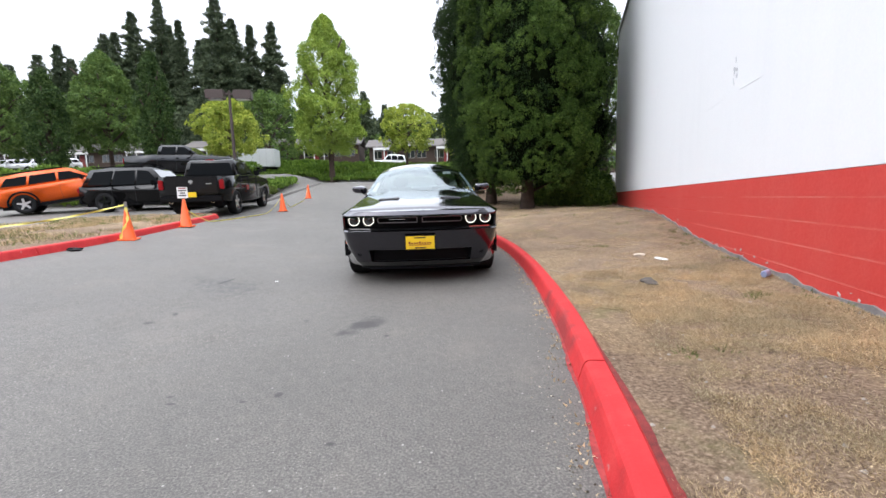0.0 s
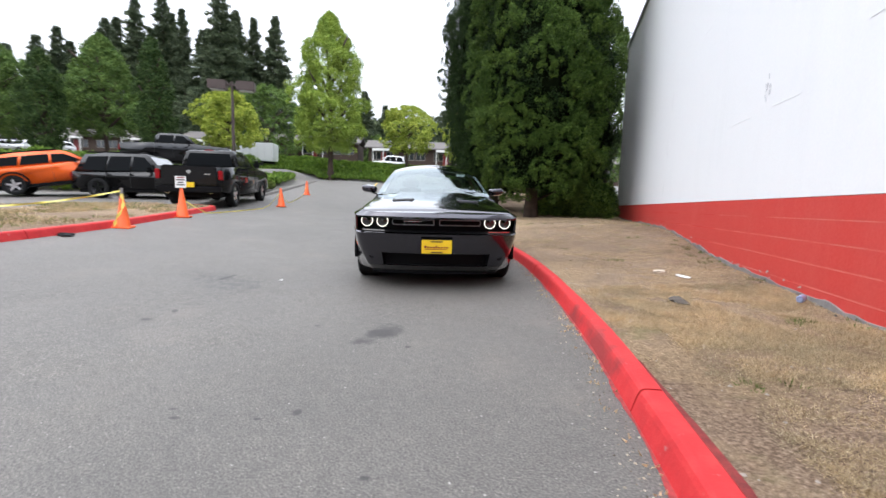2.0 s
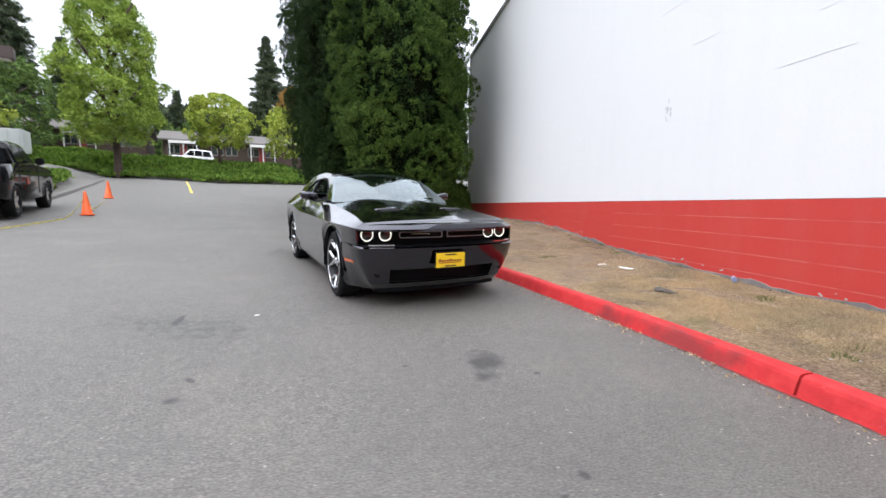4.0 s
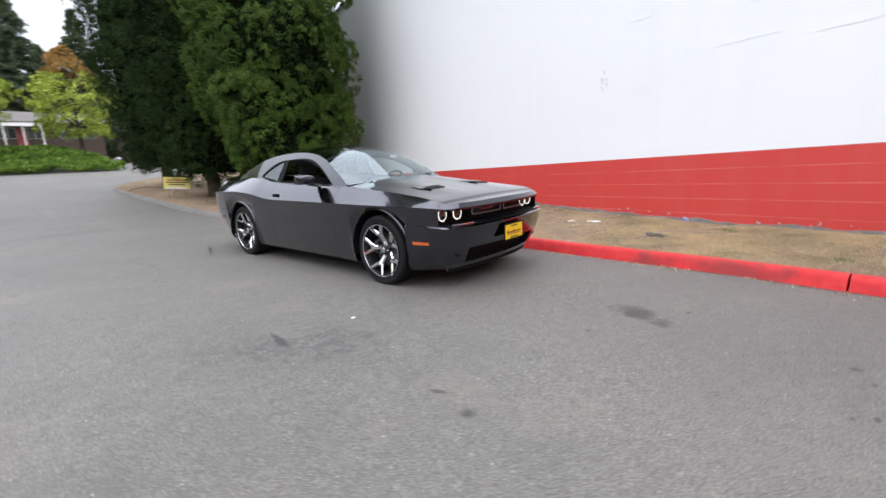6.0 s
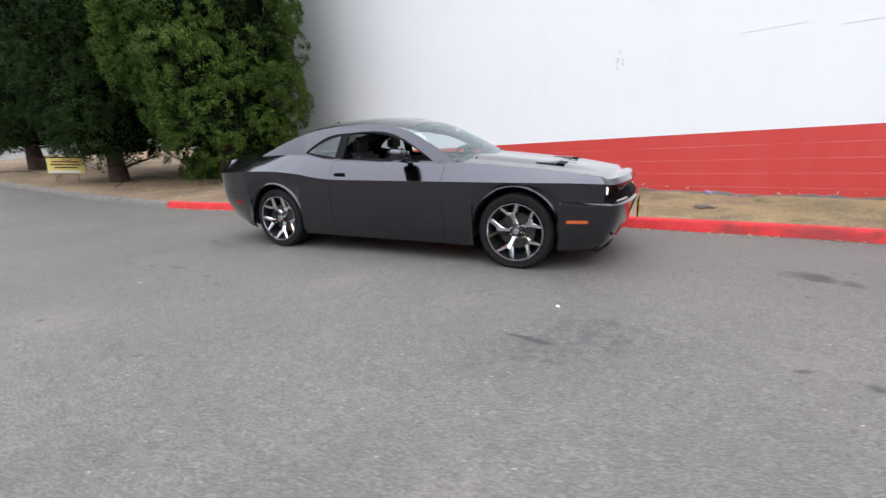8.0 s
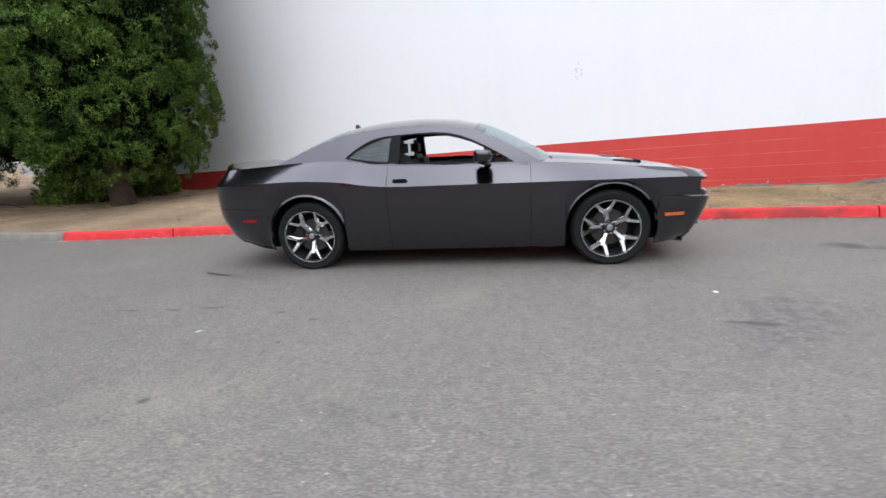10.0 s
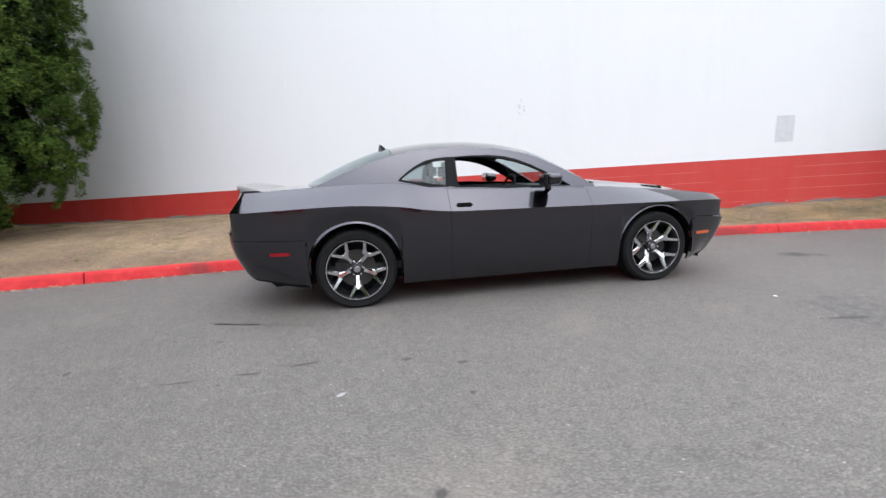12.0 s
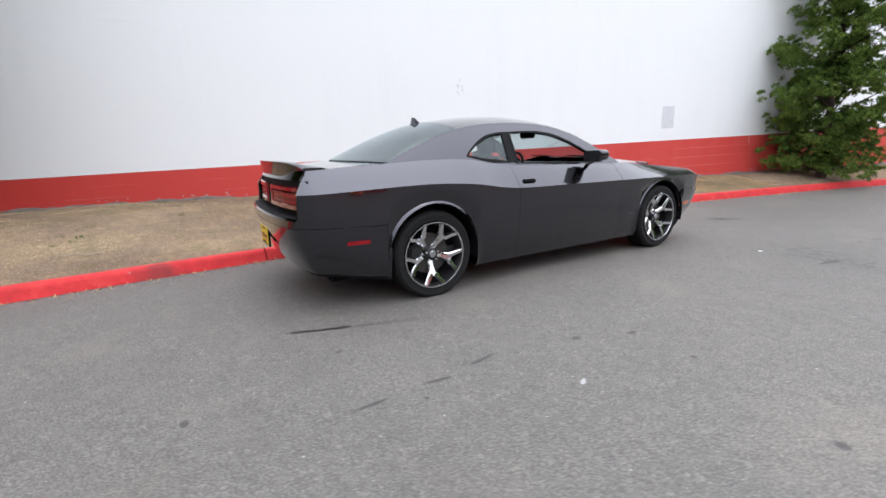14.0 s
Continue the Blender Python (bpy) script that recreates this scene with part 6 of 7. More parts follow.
def bed_spots(n, seed, test, y0=-6.5, y1=13):
    g = random.Random(seed)
    out = []
    while len(out) < n:
        y = g.uniform(y0, y1)
        kx = kerb_x(y) + 0.2
        wx = WP.x + WD.x / WD.y * (y - WP.y) - 0.03
        x = g.uniform(kx, max(kx + 0.3, wx))
        if test(x, y, (x - kx) / max(0.2, wx - kx), g):
            out.append((x, y, bed_z(x, y)))
    return out


straw("dead_grass", "flattened dead straw grass on the soil", bed_spots(17000, 1, lambda x, y, u, g: noise.noise((x * 0.9, y * 0.9, 0)) + 0.7 * noise.noise((x * 3.1, y * 3.1, 5)) + 0.35 * g.random() - 0.3 * (u < 0.15) > 0.16), M_STRAW, 0.016, 0.0014, 2, 0.06, 8, -0.35)
straw("dead_grass_mat", "dense matted straw on the soil beside the kerb", bed_spots(30000, 21, lambda x, y, u, g: noise.noise((x * 0.7, y * 0.7, 4)) + 0.8 * noise.noise((x * 3.4, y * 3.4, 1)) + 0.4 * g.random() - 0.5 * (u < 0.16) > 0.02, -6.5, -1.0), M_STRAW, 0.019, 0.0012, 22, 0.05, 9, -0.4)
straw("weeds", "small green weed tufts along the wall", bed_spots(130, 3, lambda x, y, u, g: (u > 0.86 and g.random() < 0.7 and noise.noise((y * 0.9, 7, 0)) > 0.0) or noise.noise((x * 1.3, y * 1.3, 9)) > 0.46), M_WEED, 0.035, 0.003, 4, 0.06, 16, 0.3)


def isl_spots(n, seed):
    g = random.Random(seed)
    out = []
    while len(out) < n:
        y = g.uniform(-3, 8.4)
        x = g.uniform(lot_x(y) + 0.2, lk_x(y) - 0.2)
        if noise.noise((x * 0.8, y * 0.8, 3)) + 0.4 * g.random() > 0.1:
            out.append((x, y, road_z(x, y) + KH))
    return out


straw("island_dead_grass", "parched straw grass on the island", isl_spots(2600, 5), M_STRAW, 0.06, 0.005, 6, 0.07, 9, 0.4)
straw("island_green_grass", "thin green grass on the island", isl_spots(900, 7), M_WEED, 0.06, 0.005, 8, 0.08, 9, 0.5)


# ---- parked vehicles in the side car park ----
M_BLACKPAINT = car_paint("black_car_paint", (0.004, 0.004, 0.005), 0.0, 0.5)
M_GREYPAINT = car_paint("charcoal_car_paint", (0.010, 0.011, 0.014), 0.4, 0.55)
M_ORANGE = car_paint("orange_car_paint", (0.68, 0.100, 0.012), 0.1, 0.5)
M_SILVER = car_paint("silver_car_paint", (0.42, 0.43, 0.44), 0.6)
M_WHITECAR = car_paint("white_car_paint", (0.72, 0.72, 0.72), 0.0)
M_CARGLASS = simple("dark_car_glass", (0.006, 0.007, 0.008), 0.05, vary=0.1, coat=0.0, spec=0.03)
M_SCREEN = simple("car_windscreen", (0.02, 0.024, 0.026), 0.03, vary=0.1, coat=1.0)
M_ALLOY = simple("silver_alloy", (0.55, 0.55, 0.56), 0.3, 0.9, vary=0.1)


def plain_wheel(parent, x, y, z, r, w, side, rim_mat):
    """Tyre with a five-spoke rim, facing out along side * x."""
    bm = bmesh.new()
    revolve(bm, [(r * 0.66, side * w * 0.42), (r * 0.72, side * w * 0.5), (r * 0.94, side * w * 0.5), (r, side * w * 0.38), (r, -side * w * 0.38), (r * 0.94, -side * w * 0.5), (r * 0.66, -side * w * 0.5)], 32)
    wh = part("wheel", bm, M_RUBBER, parent, "", True)
    wh.matrix_basis = Matrix.Translation((x, y, z))
    bm = bmesh.new()
    revolve(bm, [(r * 0.68, side * w * 0.44), (r * 0.62, side * w * 0.45), (r * 0.58, side * w * 0.1), (0.01, side * w * 0.08)], 28)
    part("rim_well", bm, M_RIMD, wh, "", True)
    bm = bmesh.new()
    for k in range(5):
        a = 2 * math.pi * k / 5 + 0.3
        c, s = math.cos(a), math.sin(a)
        poly = [(0.0, -0.13), (0.62, -0.075), (0.62, 0.075), (0.0, 0.13)]
        vs = [bm.verts.new((side * w * d, r * (u * c - t * s), r * (u * s + t * c))) for d in (0.40, 0.30) for u, t in poly]
        bm.faces.new(vs[:4])
        for q in range(4):
            bm.faces.new((vs[q], vs[(q + 1) % 4], vs[4 + (q + 1) % 4], vs[4 + q]))
    part("rim", bm, rim_mat, wh)
    return wh


def arch(yc, zc, r, n=9):
    """Arch points from the rear foot to the front foot (towards -y)."""
    return [(yc + r * math.cos(math.pi * k / n), zc + r * math.sin(math.pi * k / n)) for k in range(n + 1)]


def shell(bm, poly, half, bevel, crown=0.0):
    """A side outline pushed to both sides, rounded along its long edges and slightly barrelled."""
    vs = prism_yz(bm, poly, -half, half)
    n = len(poly)
    a, b = set(vs[:n]), set(vs[n:])
    es = [e for e in bm.edges if (e.verts[0] in a and e.verts[1] in a) or (e.verts[0] in b and e.verts[1] in b)]
    bmesh.ops.bevel(bm, geom=es, offset=bevel, segments=3, affect="EDGES", clamp_overlap=True)


def cabin_shell(car, poly, half, tuck, mat, zref):
    """Tapered cabin above the belt line; returns the half width at a height."""
    def hw(z):
        return half - tuck * max(0, z - zref)
    bm = bmesh.new()
    vs = prism_yz(bm, poly, -1, 1)
    for v in vs:
        v.co.x = math.copysign(hw(v.co.z), v.co.x)
    bmesh.ops.bevel(bm, geom=list(bm.edges), offset=0.035, segments=2, affect="EDGES", clamp_overlap=True)
    part("cabin", bm, mat, car, "", True)
    return hw


def side_glass(car, poly, hw, name="side_window"):
    for s in (1, -1):
        bm = bmesh.new()
        vs = prism_yz(bm, poly, 0, 1)
        for v in vs:
            v.co.x = s * (hw(v.co.z) + (0.006 if v.co.x < 0.5 else -0.02))
        part(name, bm, M_CARGLASS, car, "dark side window")


def end_glass(car, p, q, hw, name, inset=0.12, out=0.012, label="dark glass"):
    """Pane over the slope from (y, z) p to q."""
    d = Vector((q[0] - p[0], q[1] - p[1])).normalized()
    n = Vector((-d.y, d.x))
    if n.y < 0:
        n = -n
    bm = bmesh.new()
    a, b = Vector(p) + d * 0.06, Vector(q) - d * 0.06
    vs = []
    for o in (out, -0.02):
        for pt in (a, b):
            for s in (1, -1):
                w = hw(pt.y) - inset
                vs.append(bm.verts.new((s * w, pt.x + n.x * o, pt.y + n.y * o)))
    for f in ((0, 1, 3, 2), (4, 6, 7, 5), (0, 2, 6, 4), (1, 5, 7, 3), (0, 4, 5, 1), (2, 3, 7, 6)):
        bm.faces.new([vs[i] for i in f])
    part(name, bm, M_SCREEN if name == "windscreen" else M_CARGLASS, car, label)


def stand(front, heading, wb, ya, zf=None, zr=None):
    """Pose of a vehicle whose front axle stands over front, nose towards heading (degrees from +y to -x)."""
    f = Vector((-math.sin(radians(heading)), math.cos(radians(heading))))
    fr = Vector(front)
    rr = fr - f * wb
    z1 = land_z(*fr) if zf is None else zf
    z2 = land_z(*rr) if zr is None else zr
    pitch = math.atan2(z1 - z2, wb)
    m = Matrix.Translation((fr.x, fr.y, z1)) @ Matrix.Rotation(radians(180 + heading), 4, "Z") @ Matrix.Rotation(-pitch, 4, "X")
    return m @ Matrix.Translation((0, -ya, 0))


def mirrors(car, half, y, z, mat):
    for s in (1, -1):
        bm = bmesh.new()
        box(bm, (s * (half + 0.10) - 0.10, y - 0.05, z - 0.09), (s * (half + 0.10) + 0.10, y + 0.06, z + 0.11), 0.03)
        part("wing_mirror", bm, mat, car)


def pickup(m, paint, label, plate=True):
    car = thing("pickup_truck", label, "pickup", m, "parked vehicles")
    r, zf = 0.41, 0.41
    yf, yr = -1.85, 1.72
    low = [(2.92, 0.62), (2.92, 1.30), (1.22, 1.32), (1.18, 1.34), (-0.95, 1.34), (-1.25, 1.30), (-2.55, 1.20), (-2.72, 1.08), (-2.78, 0.55), (-2.40, 0.42)]
    low += [p for p in arch(yf, zf, 0.50)[::-1]] + [(-1.2, 0.40), (1.1, 0.40)] + [p for p in arch(yr, zf, 0.50)[::-1]] + [(2.4, 0.48)]
    bm = bmesh.new()
    shell(bm, low, 0.99, 0.06)
    part("body", bm, paint, car, "", True)
    hw = cabin_shell(car, [(-0.98, 1.30), (-0.38, 1.82), (-0.1, 1.90), (0.9, 1.91), (1.12, 1.84), (1.22, 1.30)], 0.93, 0.30, paint, 1.3)
    side_glass(car, [(-0.72, 1.37), (-0.28, 1.76), (0.12, 1.80), (0.16, 1.37)], hw)
    side_glass(car, [(0.24, 1.37), (0.22, 1.80), (0.92, 1.80), (1.02, 1.40)], hw)
    end_glass(car, (-0.98, 1.30), (-0.38, 1.82), hw, "windscreen")
    end_glass(car, (1.22, 1.30), (1.12, 1.84), hw, "rear_window", 0.14, 0.016, "tinted rear window")
    # open bed seen as a dark well: its shade put in as a black slab
    boxpart("bed_shade_slab", (-0.80, 1.30, 1.10), (0.80, 2.84, 1.335), M_BLACKP, car, 0.02, "black slab standing for the shaded open bed")
    tg = boxpart("tailgate", (-0.80, 2.90, 0.72), (0.80, 2.955, 1.30), paint, car, 0.02, "plain tailgate with a bright badge")
    bm = bmesh.new()
    prism = [(-0.07, 1.14), (0.0, 1.06), (0.07, 1.14), (0.05, 1.19), (-0.05, 1.19)]
    a = [bm.verts.new((x, 2.972, z)) for x, z in prism]
    b = [bm.verts.new((x, 2.95, z)) for x, z in prism]
    bm.faces.new(a)
    for k in range(5):
        bm.faces.new((a[k], a[(k + 1) % 5], b[(k + 1) % 5], b[k]))
    part("badge", bm, M_CHROME, tg)
    boxpart("trim_letters", (-0.62, 2.95, 1.06), (-0.45, 2.962, 1.09), M_CHROME, tg)
    for s in (1, -1):
        boxpart("tail_lamp", (s * 0.91 - 0.07, 2.88, 0.90), (s * 0.91 + 0.07, 2.95, 1.20), M_REDL, car, 0.02, "red tail lamp")
        boxpart("headlamp", (s * 0.80 - 0.16, -2.80, 0.90), (s * 0.80 + 0.16, -2.68, 1.10), M_CHROME, car, 0.02)
        bm = bmesh.new()
        revolve(bm, [(0.05, 0), (0.062, 0), (0.062, 0.2), (0.05, 0.2)], 16, close=True)
        part("exhaust_tip", bm, M_CHROME, car).matrix_basis = pose(s * 0.62, 3.02, 0.52, 0, 0, -90)
        for y in (-0.0, 0.75):
            boxpart("door_handle", (s * 1.0 - 0.02, y + 0.02, 1.13), (s * 1.0 + 0.02, y + 0.2, 1.17), paint, car, 0.01)
        for y in (yf, yr):
            plain_wheel(car, s * 0.86, y, zf, r, 0.27, s, M_ALLOY)
        for y in (-0.82, 0.2, 1.18):
            boxpart("door_gap", (s * 0.988 - 0.004, y - 0.004, 0.5), (s * 0.988 + 0.005, y + 0.004, 1.32), M_BLKINK, car)
    boxpart("rear_bumper", (-0.93, 2.86, 0.50), (0.93, 3.05, 0.70), M_BLACKP if plate else M_CHROME, car, 0.03, "step bumper")
    boxpart("front_bumper", (-0.95, -2.92, 0.45), (0.95, -2.70, 0.72), paint, car, 0.05)
    boxpart("grille", (-0.55, -2.83, 0.78), (0.55, -2.74, 1.14), M_CHROME, car, 0.03)
    boxpart("brake_lamp", (-0.14, 1.14, 1.872), (0.14, 1.20, 1.905), M_REDL, car, 0.005, "high red brake lamp")
    boxpart("underbody", (-0.8, -2.4, 0.33), (0.8, 2.7, 0.5), M_BLACKP, car, 0.02)
    if plate:
        boxpart("rear_plate", (-0.17, 3.04, 0.66), (0.17, 3.062, 0.82), M_YPLATE, car, 0, "yellow dealer plate")
        boxpart("door_sticker", (-1.003, 0.30, 0.80), (-0.992, 0.62, 0.98), M_REDL, car, 0, "red dealer sticker")
    mirrors(car, 0.98, -0.62, 1.42, M_BLACKP)
    return car


def suv(m, paint, label, L=4.8, W=1.92, H=1.80, r=0.39, clad=False, rim=None, slope=0.0):
    car = thing("suv_car", label, "suv", m, "parked vehicles")
    yf, yr, zf = -1.40, 1.40, r
    h2 = W / 2
    nose, tail = -L / 2 + 0.05, L / 2
    low = [(tail - 0.06, 0.5), (tail, 0.72), (tail - 0.04, 1.06), (-0.95, 1.05), (-1.2, 1.03), (nose + 0.22, 0.98 - slope), (nose + 0.02, 0.86 - slope), (nose, 0.5), (nose + 0.25, 0.3)]
    low += arch(yf, zf, r + 0.08)[::-1] + [(-0.85, 0.27), (0.85, 0.27)] + arch(yr, zf, r + 0.08)[::-1] + [(tail - 0.3, 0.36)]
    bm = bmesh.new()
    shell(bm, low, h2, 0.07)
    part("body", bm, paint, car, "", True)
    roofz = H
    hw = cabin_shell(car, [(-1.08, 1.0), (-0.42, roofz - 0.12), (-0.15, roofz - 0.03), (1.2, roofz - 0.02), (tail - 0.42, roofz - 0.08), (tail - 0.10, 1.02)], h2 - 0.04, 0.28, paint, 1.0)
    zt = roofz - 0.16
    side_glass(car, [(-0.80, 1.09), (-0.32, zt - 0.04), (0.10, zt), (0.13, 1.09)], hw)
    side_glass(car, [(0.20, 1.09), (0.18, zt), (0.98, zt), (1.08, 1.09)], hw)
    side_glass(car, [(1.16, 1.09), (1.06, zt), (tail - 0.60, zt - 0.02), (tail - 0.38, 1.12)], hw)
    end_glass(car, (-1.08, 1.0), (-0.42, roofz - 0.12), hw, "windscreen")
    end_glass(car, (tail - 0.10, 1.02), (tail - 0.42, roofz - 0.08), hw, "rear_window", 0.14, 0.016)
    for s in (1, -1):
        for y in (yf, yr):
            plain_wheel(car, s * (h2 - 0.12), y, zf, r, 0.25, s, rim or M_ALLOY)
            bm = bmesh.new()
            pts = arch(y, zf, r + 0.10, 14)
            for (ya, za), (yb, zb) in zip(pts, pts[1:]):
                cyl(bm, (s * (h2 - 0.01), ya, za), (s * (h2 - 0.01), yb, zb), 0.04 if clad else 0.018, None, 6)
            part("arch_trim", bm, M_BLACKP if clad else paint, car)
        boxpart("tail_lamp", (s * (h2 - 0.12) - 0.12, tail - 0.10, 0.82), (s * (h2 - 0.12) + 0.11, tail + 0.01, 1.0), M_REDL, car, 0.02, "red tail lamp")
        boxpart("headlamp", (s * (h2 - 0.18) - 0.16, nose - 0.01, 0.72 - slope), (s * (h2 - 0.18) + 0.15, nose + 0.16, 0.86 - slope), M_CHROME, car, 0.03)
        for y in (0.0, 0.85):
            boxpart("door_handle", (s * h2 - 0.015, y, 0.90), (s * h2 + 0.02, y + 0.18, 0.94), paint, car, 0.01)
        boxpart("roof_rail", (s * (hw(roofz) - 0.04) - 0.02, -0.1, roofz - 0.03), (s * (hw(roofz) - 0.04) + 0.02, tail - 0.5, roofz + 0.03), M_BLACKP, car, 0.01)
        boxpart("sill", (s * (h2 - 0.03) - 0.04, -0.9, 0.24), (s * (h2 - 0.03) + 0.04, 0.9, 0.36), M_BLACKP if clad else paint, car, 0.02)
        for y in (-0.78, 0.16, 1.06):
            boxpart("door_gap", (s * (h2 - 0.002) - 0.004, y - 0.004, 0.4), (s * (h2 - 0.002) + 0.005, y + 0.004, 1.04), M_BLKINK, car)
    boxpart("rear_bumper", (-h2 + 0.05, tail - 0.12, 0.36), (h2 - 0.05, tail + 0.04, 0.58), M_BLACKP, car, 0.04)
    boxpart("front_bumper", (-h2 + 0.05, nose - 0.04, 0.30), (h2 - 0.05, nose + 0.14, 0.50), M_BLACKP, car, 0.04)
    boxpart("underbody", (-h2 + 0.15, nose + 0.2, 0.24), (h2 - 0.15, tail - 0.2, 0.4), M_BLACKP, car, 0.02)
    boxpart("rear_plate", (-0.16, tail + 0.0, 0.72), (0.16, tail + 0.02, 0.86), M_YPLATE, car)
    mirrors(car, h2 - 0.02, -0.62, 1.10, M_BLACKP if clad else paint)
    return car


# black pickup nose-in beyond the island
pickup(stand((-7.90, 13.36), 6, 3.57, -1.85, 0.655, 0.50), M_BLACKPAINT, "black pickup truck with yellow plate beside the island")
pickup(stand((-12.0, 20.8), -84, 3.57, -1.85, land_z(-14, 20.8), land_z(-14, 20.8)), M_GREYPAINT, "charcoal pickup truck on the upper car park", False)
suv(stand((-10.2, 13.55), -88, 2.8, -1.40, 0.66, 0.61), M_BLACKPAINT, "black boxy suv with dark windows in the car park", 4.8, 1.95, 1.82, 0.40, False, M_GLOSSB)
suv(stand((-13.8, 14.3), -60, 2.8, -1.40, 1.15, 0.66), M_ORANGE, "bright orange suv with its nose up on a rock", 4.6, 1.88, 1.60, 0.37, True, M_ALLOY)
for x, y, mat, h in ((-27.42, 22, M_SILVER, -60),):
    suv(stand((x, y), h, 2.8, -1.40), mat, "silver car parked behind the planting", 4.5, 1.75, 1.42, 0.32)
for x in (-49.74, -46.83, -43.92):
    suv(stand((x, 47), 170, 2.8, -1.40), M_WHITECAR, "white car far across the car park", 4.7, 1.8, 1.6, 0.34)
suv(stand((-6.61, 60.5), 88, 2.8, -1.40), M_WHITECAR, "white van parked by the low houses", 4.9, 1.9, 1.95, 0.36)


def boulder(x, y, z, s, seed):
    bm = bmesh.new()
    bmesh.ops.create_icosphere(bm, subdivisions=3, radius=1)
    for v in bm.verts:
        d = 1 + 0.35 * noise.noise(v.co * 1.3 + Vector((seed, 0, 0))) + 0.12 * noise.noise(v.co * 3.5)
        v.co = Vector((v.co.x * s[0] * d, v.co.y * s[1] * d, max(-0.3, v.co.z) * s[2] * d))
    ob = part("boulder", bm, M_FOUND)
    ob.matrix_basis = pose(x, y, z)
    return tagged(ob, "grey rough boulder under the orange suv", "rock")


boulder(-13.2, 13.35, 0.55, (0.7, 0.5, 0.62), 2)
boulder(-12.5, 12.9, 0.55, (0.4, 0.35, 0.3), 5)


# ---- traffic cones and tape ----
M_CONE = simple("orange_cone_plastic", (0.80, 0.115, 0.020), 0.45, vary=0.12, scale=10)
M_TAPE = simple("yellow_tape", (0.68, 0.58, 0.12), 0.45, vary=0.1)


def traffic_cone(x, y, tilt=0.0, label="orange traffic cone on the asphalt", sign=False, taped=False):
    z = road_z(x, y)
    c = thing("traffic_cone", label, "traffic cone", pose(x, y, z, tilt, tilt * 0.5, 12) @ Matrix.Scale(0.86 if taped else 1.0, 4), "traffic cones")
    bm = bmesh.new()
    revolve(bm, [(0.150, 0.028), (0.135, 0.05), (0.032, 0.69), (0.026, 0.71), (0.018, 0.71), (0.018, 0.66)], 28)
    ob = part("cone_body", bm, M_CONE, c, "", True)
    ob.matrix_basis = Matrix.Rotation(radians(-90), 4, "Y")
    boxpart("cone_base", (-0.18, -0.18, 0.0), (0.18, 0.18, 0.032), M_CONE, c, 0.012)
    if sign:
        s = boxpart("paper_sign", (-0.13, -0.012, 0.72), (0.11, 0.0, 1.00), M_WPLATE, c, 0.003, "white paper notice on the cone")
        bm = bmesh.new()
        for k, w in enumerate((0.16, 0.18, 0.12, 0.17)):
            box(bm, (-w / 2 - 0.01, -0.0155, 0.955 - 0.06 * k), (w / 2 - 0.01, -0.012, 0.985 - 0.06 * k))
            part("notice_line", bm, M_REDINK if k == 0 else M_BLKINK, s)
            bm = bmesh.new()
        bm.free()
    if taped:
        bm = bmesh.new()
        pts = []
        for k in range(26):
            zz = 0.74 - 0.028 * k
            a = -1.25 + 0.5 * math.sin(k * 0.21) - 0.03 * k
            rr = 0.040 + (0.70 - zz) * 0.185
            pts.append((rr * math.cos(a), rr * math.sin(a), max(zz, 0.045)))
        for k, (p, q) in enumerate(zip(pts, pts[1:])):
            w, w2 = 0.022 + 0.012 * math.sin(k * 0.9), 0.022 + 0.012 * math.sin(k * 0.9 + 0.9)
            bm.faces.new([bm.verts.new(v) for v in ((p[0] - w, p[1], p[2]), (p[0] + w, p[1], p[2]), (q[0] + w2, q[1], q[2]), (q[0] - w2, q[1], q[2]))])
        part("hanging_tape", bm, M_TAPE, c, "yellow tape trailing down the cone")
        bm = bmesh.new()
        cyl(bm, (0, 0, 0.60), (0, 0, 0.86), 0.032, 0.028, 12)
        part("stake_top", bm, M_FOUND, c, "grey stake through the cone")
    return c


traffic_cone(-5.72, 2.95, 3, "orange cone wound with yellow tape at the kerb", taped=True)
traffic_cone(-6.02, 5.53, 0, "orange cone carrying a paper notice", sign=True)
traffic_cone(-5.56, 11.58, -2)
traffic_cone(-6.14, 17.5, 2)


def tape(name, pts, label):
    """Twisting ribbon through loosely hanging points."""
    bm = bmesh.new()
    fine = []
    for k in range(len(pts) - 1):
        for i in range(12):
            fine.append(Vector(pts[k]).lerp(Vector(pts[k + 1]), i / 12))
    fine.append(Vector(pts[-1]))
    rows = []
    for k, p in enumerate(fine):
        a = 0.9 * math.sin(k * 0.31)
        d = Vector((0, math.sin(a), math.cos(a))) * 0.018
        rows.append((bm.verts.new(p - d), bm.verts.new(p + d)))
    for a, b in zip(rows, rows[1:]):
        bm.faces.new((a[0], b[0], b[1], a[1]))
    tagged(part(name, bm, M_TAPE, None, "", True), label, "barrier tape")


def hang(a, b, sag, n=8, floor=True):
    out = []
    for k in range(n + 1):
        t = k / n
        p = Vector(a).lerp(Vector(b), t)
        p.z -= 4 * sag * t * (1 - t)
        if floor:
            p.z = max(p.z, road_z(p.x, p.y) + 0.035)
        out.append(tuple(p))
    return out


tape("caution_tape", hang((-5.72, 2.95, 0.96), (-9.6, 2.2, 0.62), 0.16), "yellow caution tape sagging over the grass island")
tape("caution_tape", hang((-6.02, 5.53, 0.80), (-5.58, 11.5, 1.0), 0.75, 12), "yellow caution tape lying slack between cones")
tape("caution_tape", hang((-5.58, 11.6, 1.05), (-6.12, 17.4, 1.45), 0.75, 12), "yellow caution tape lying slack between cones")


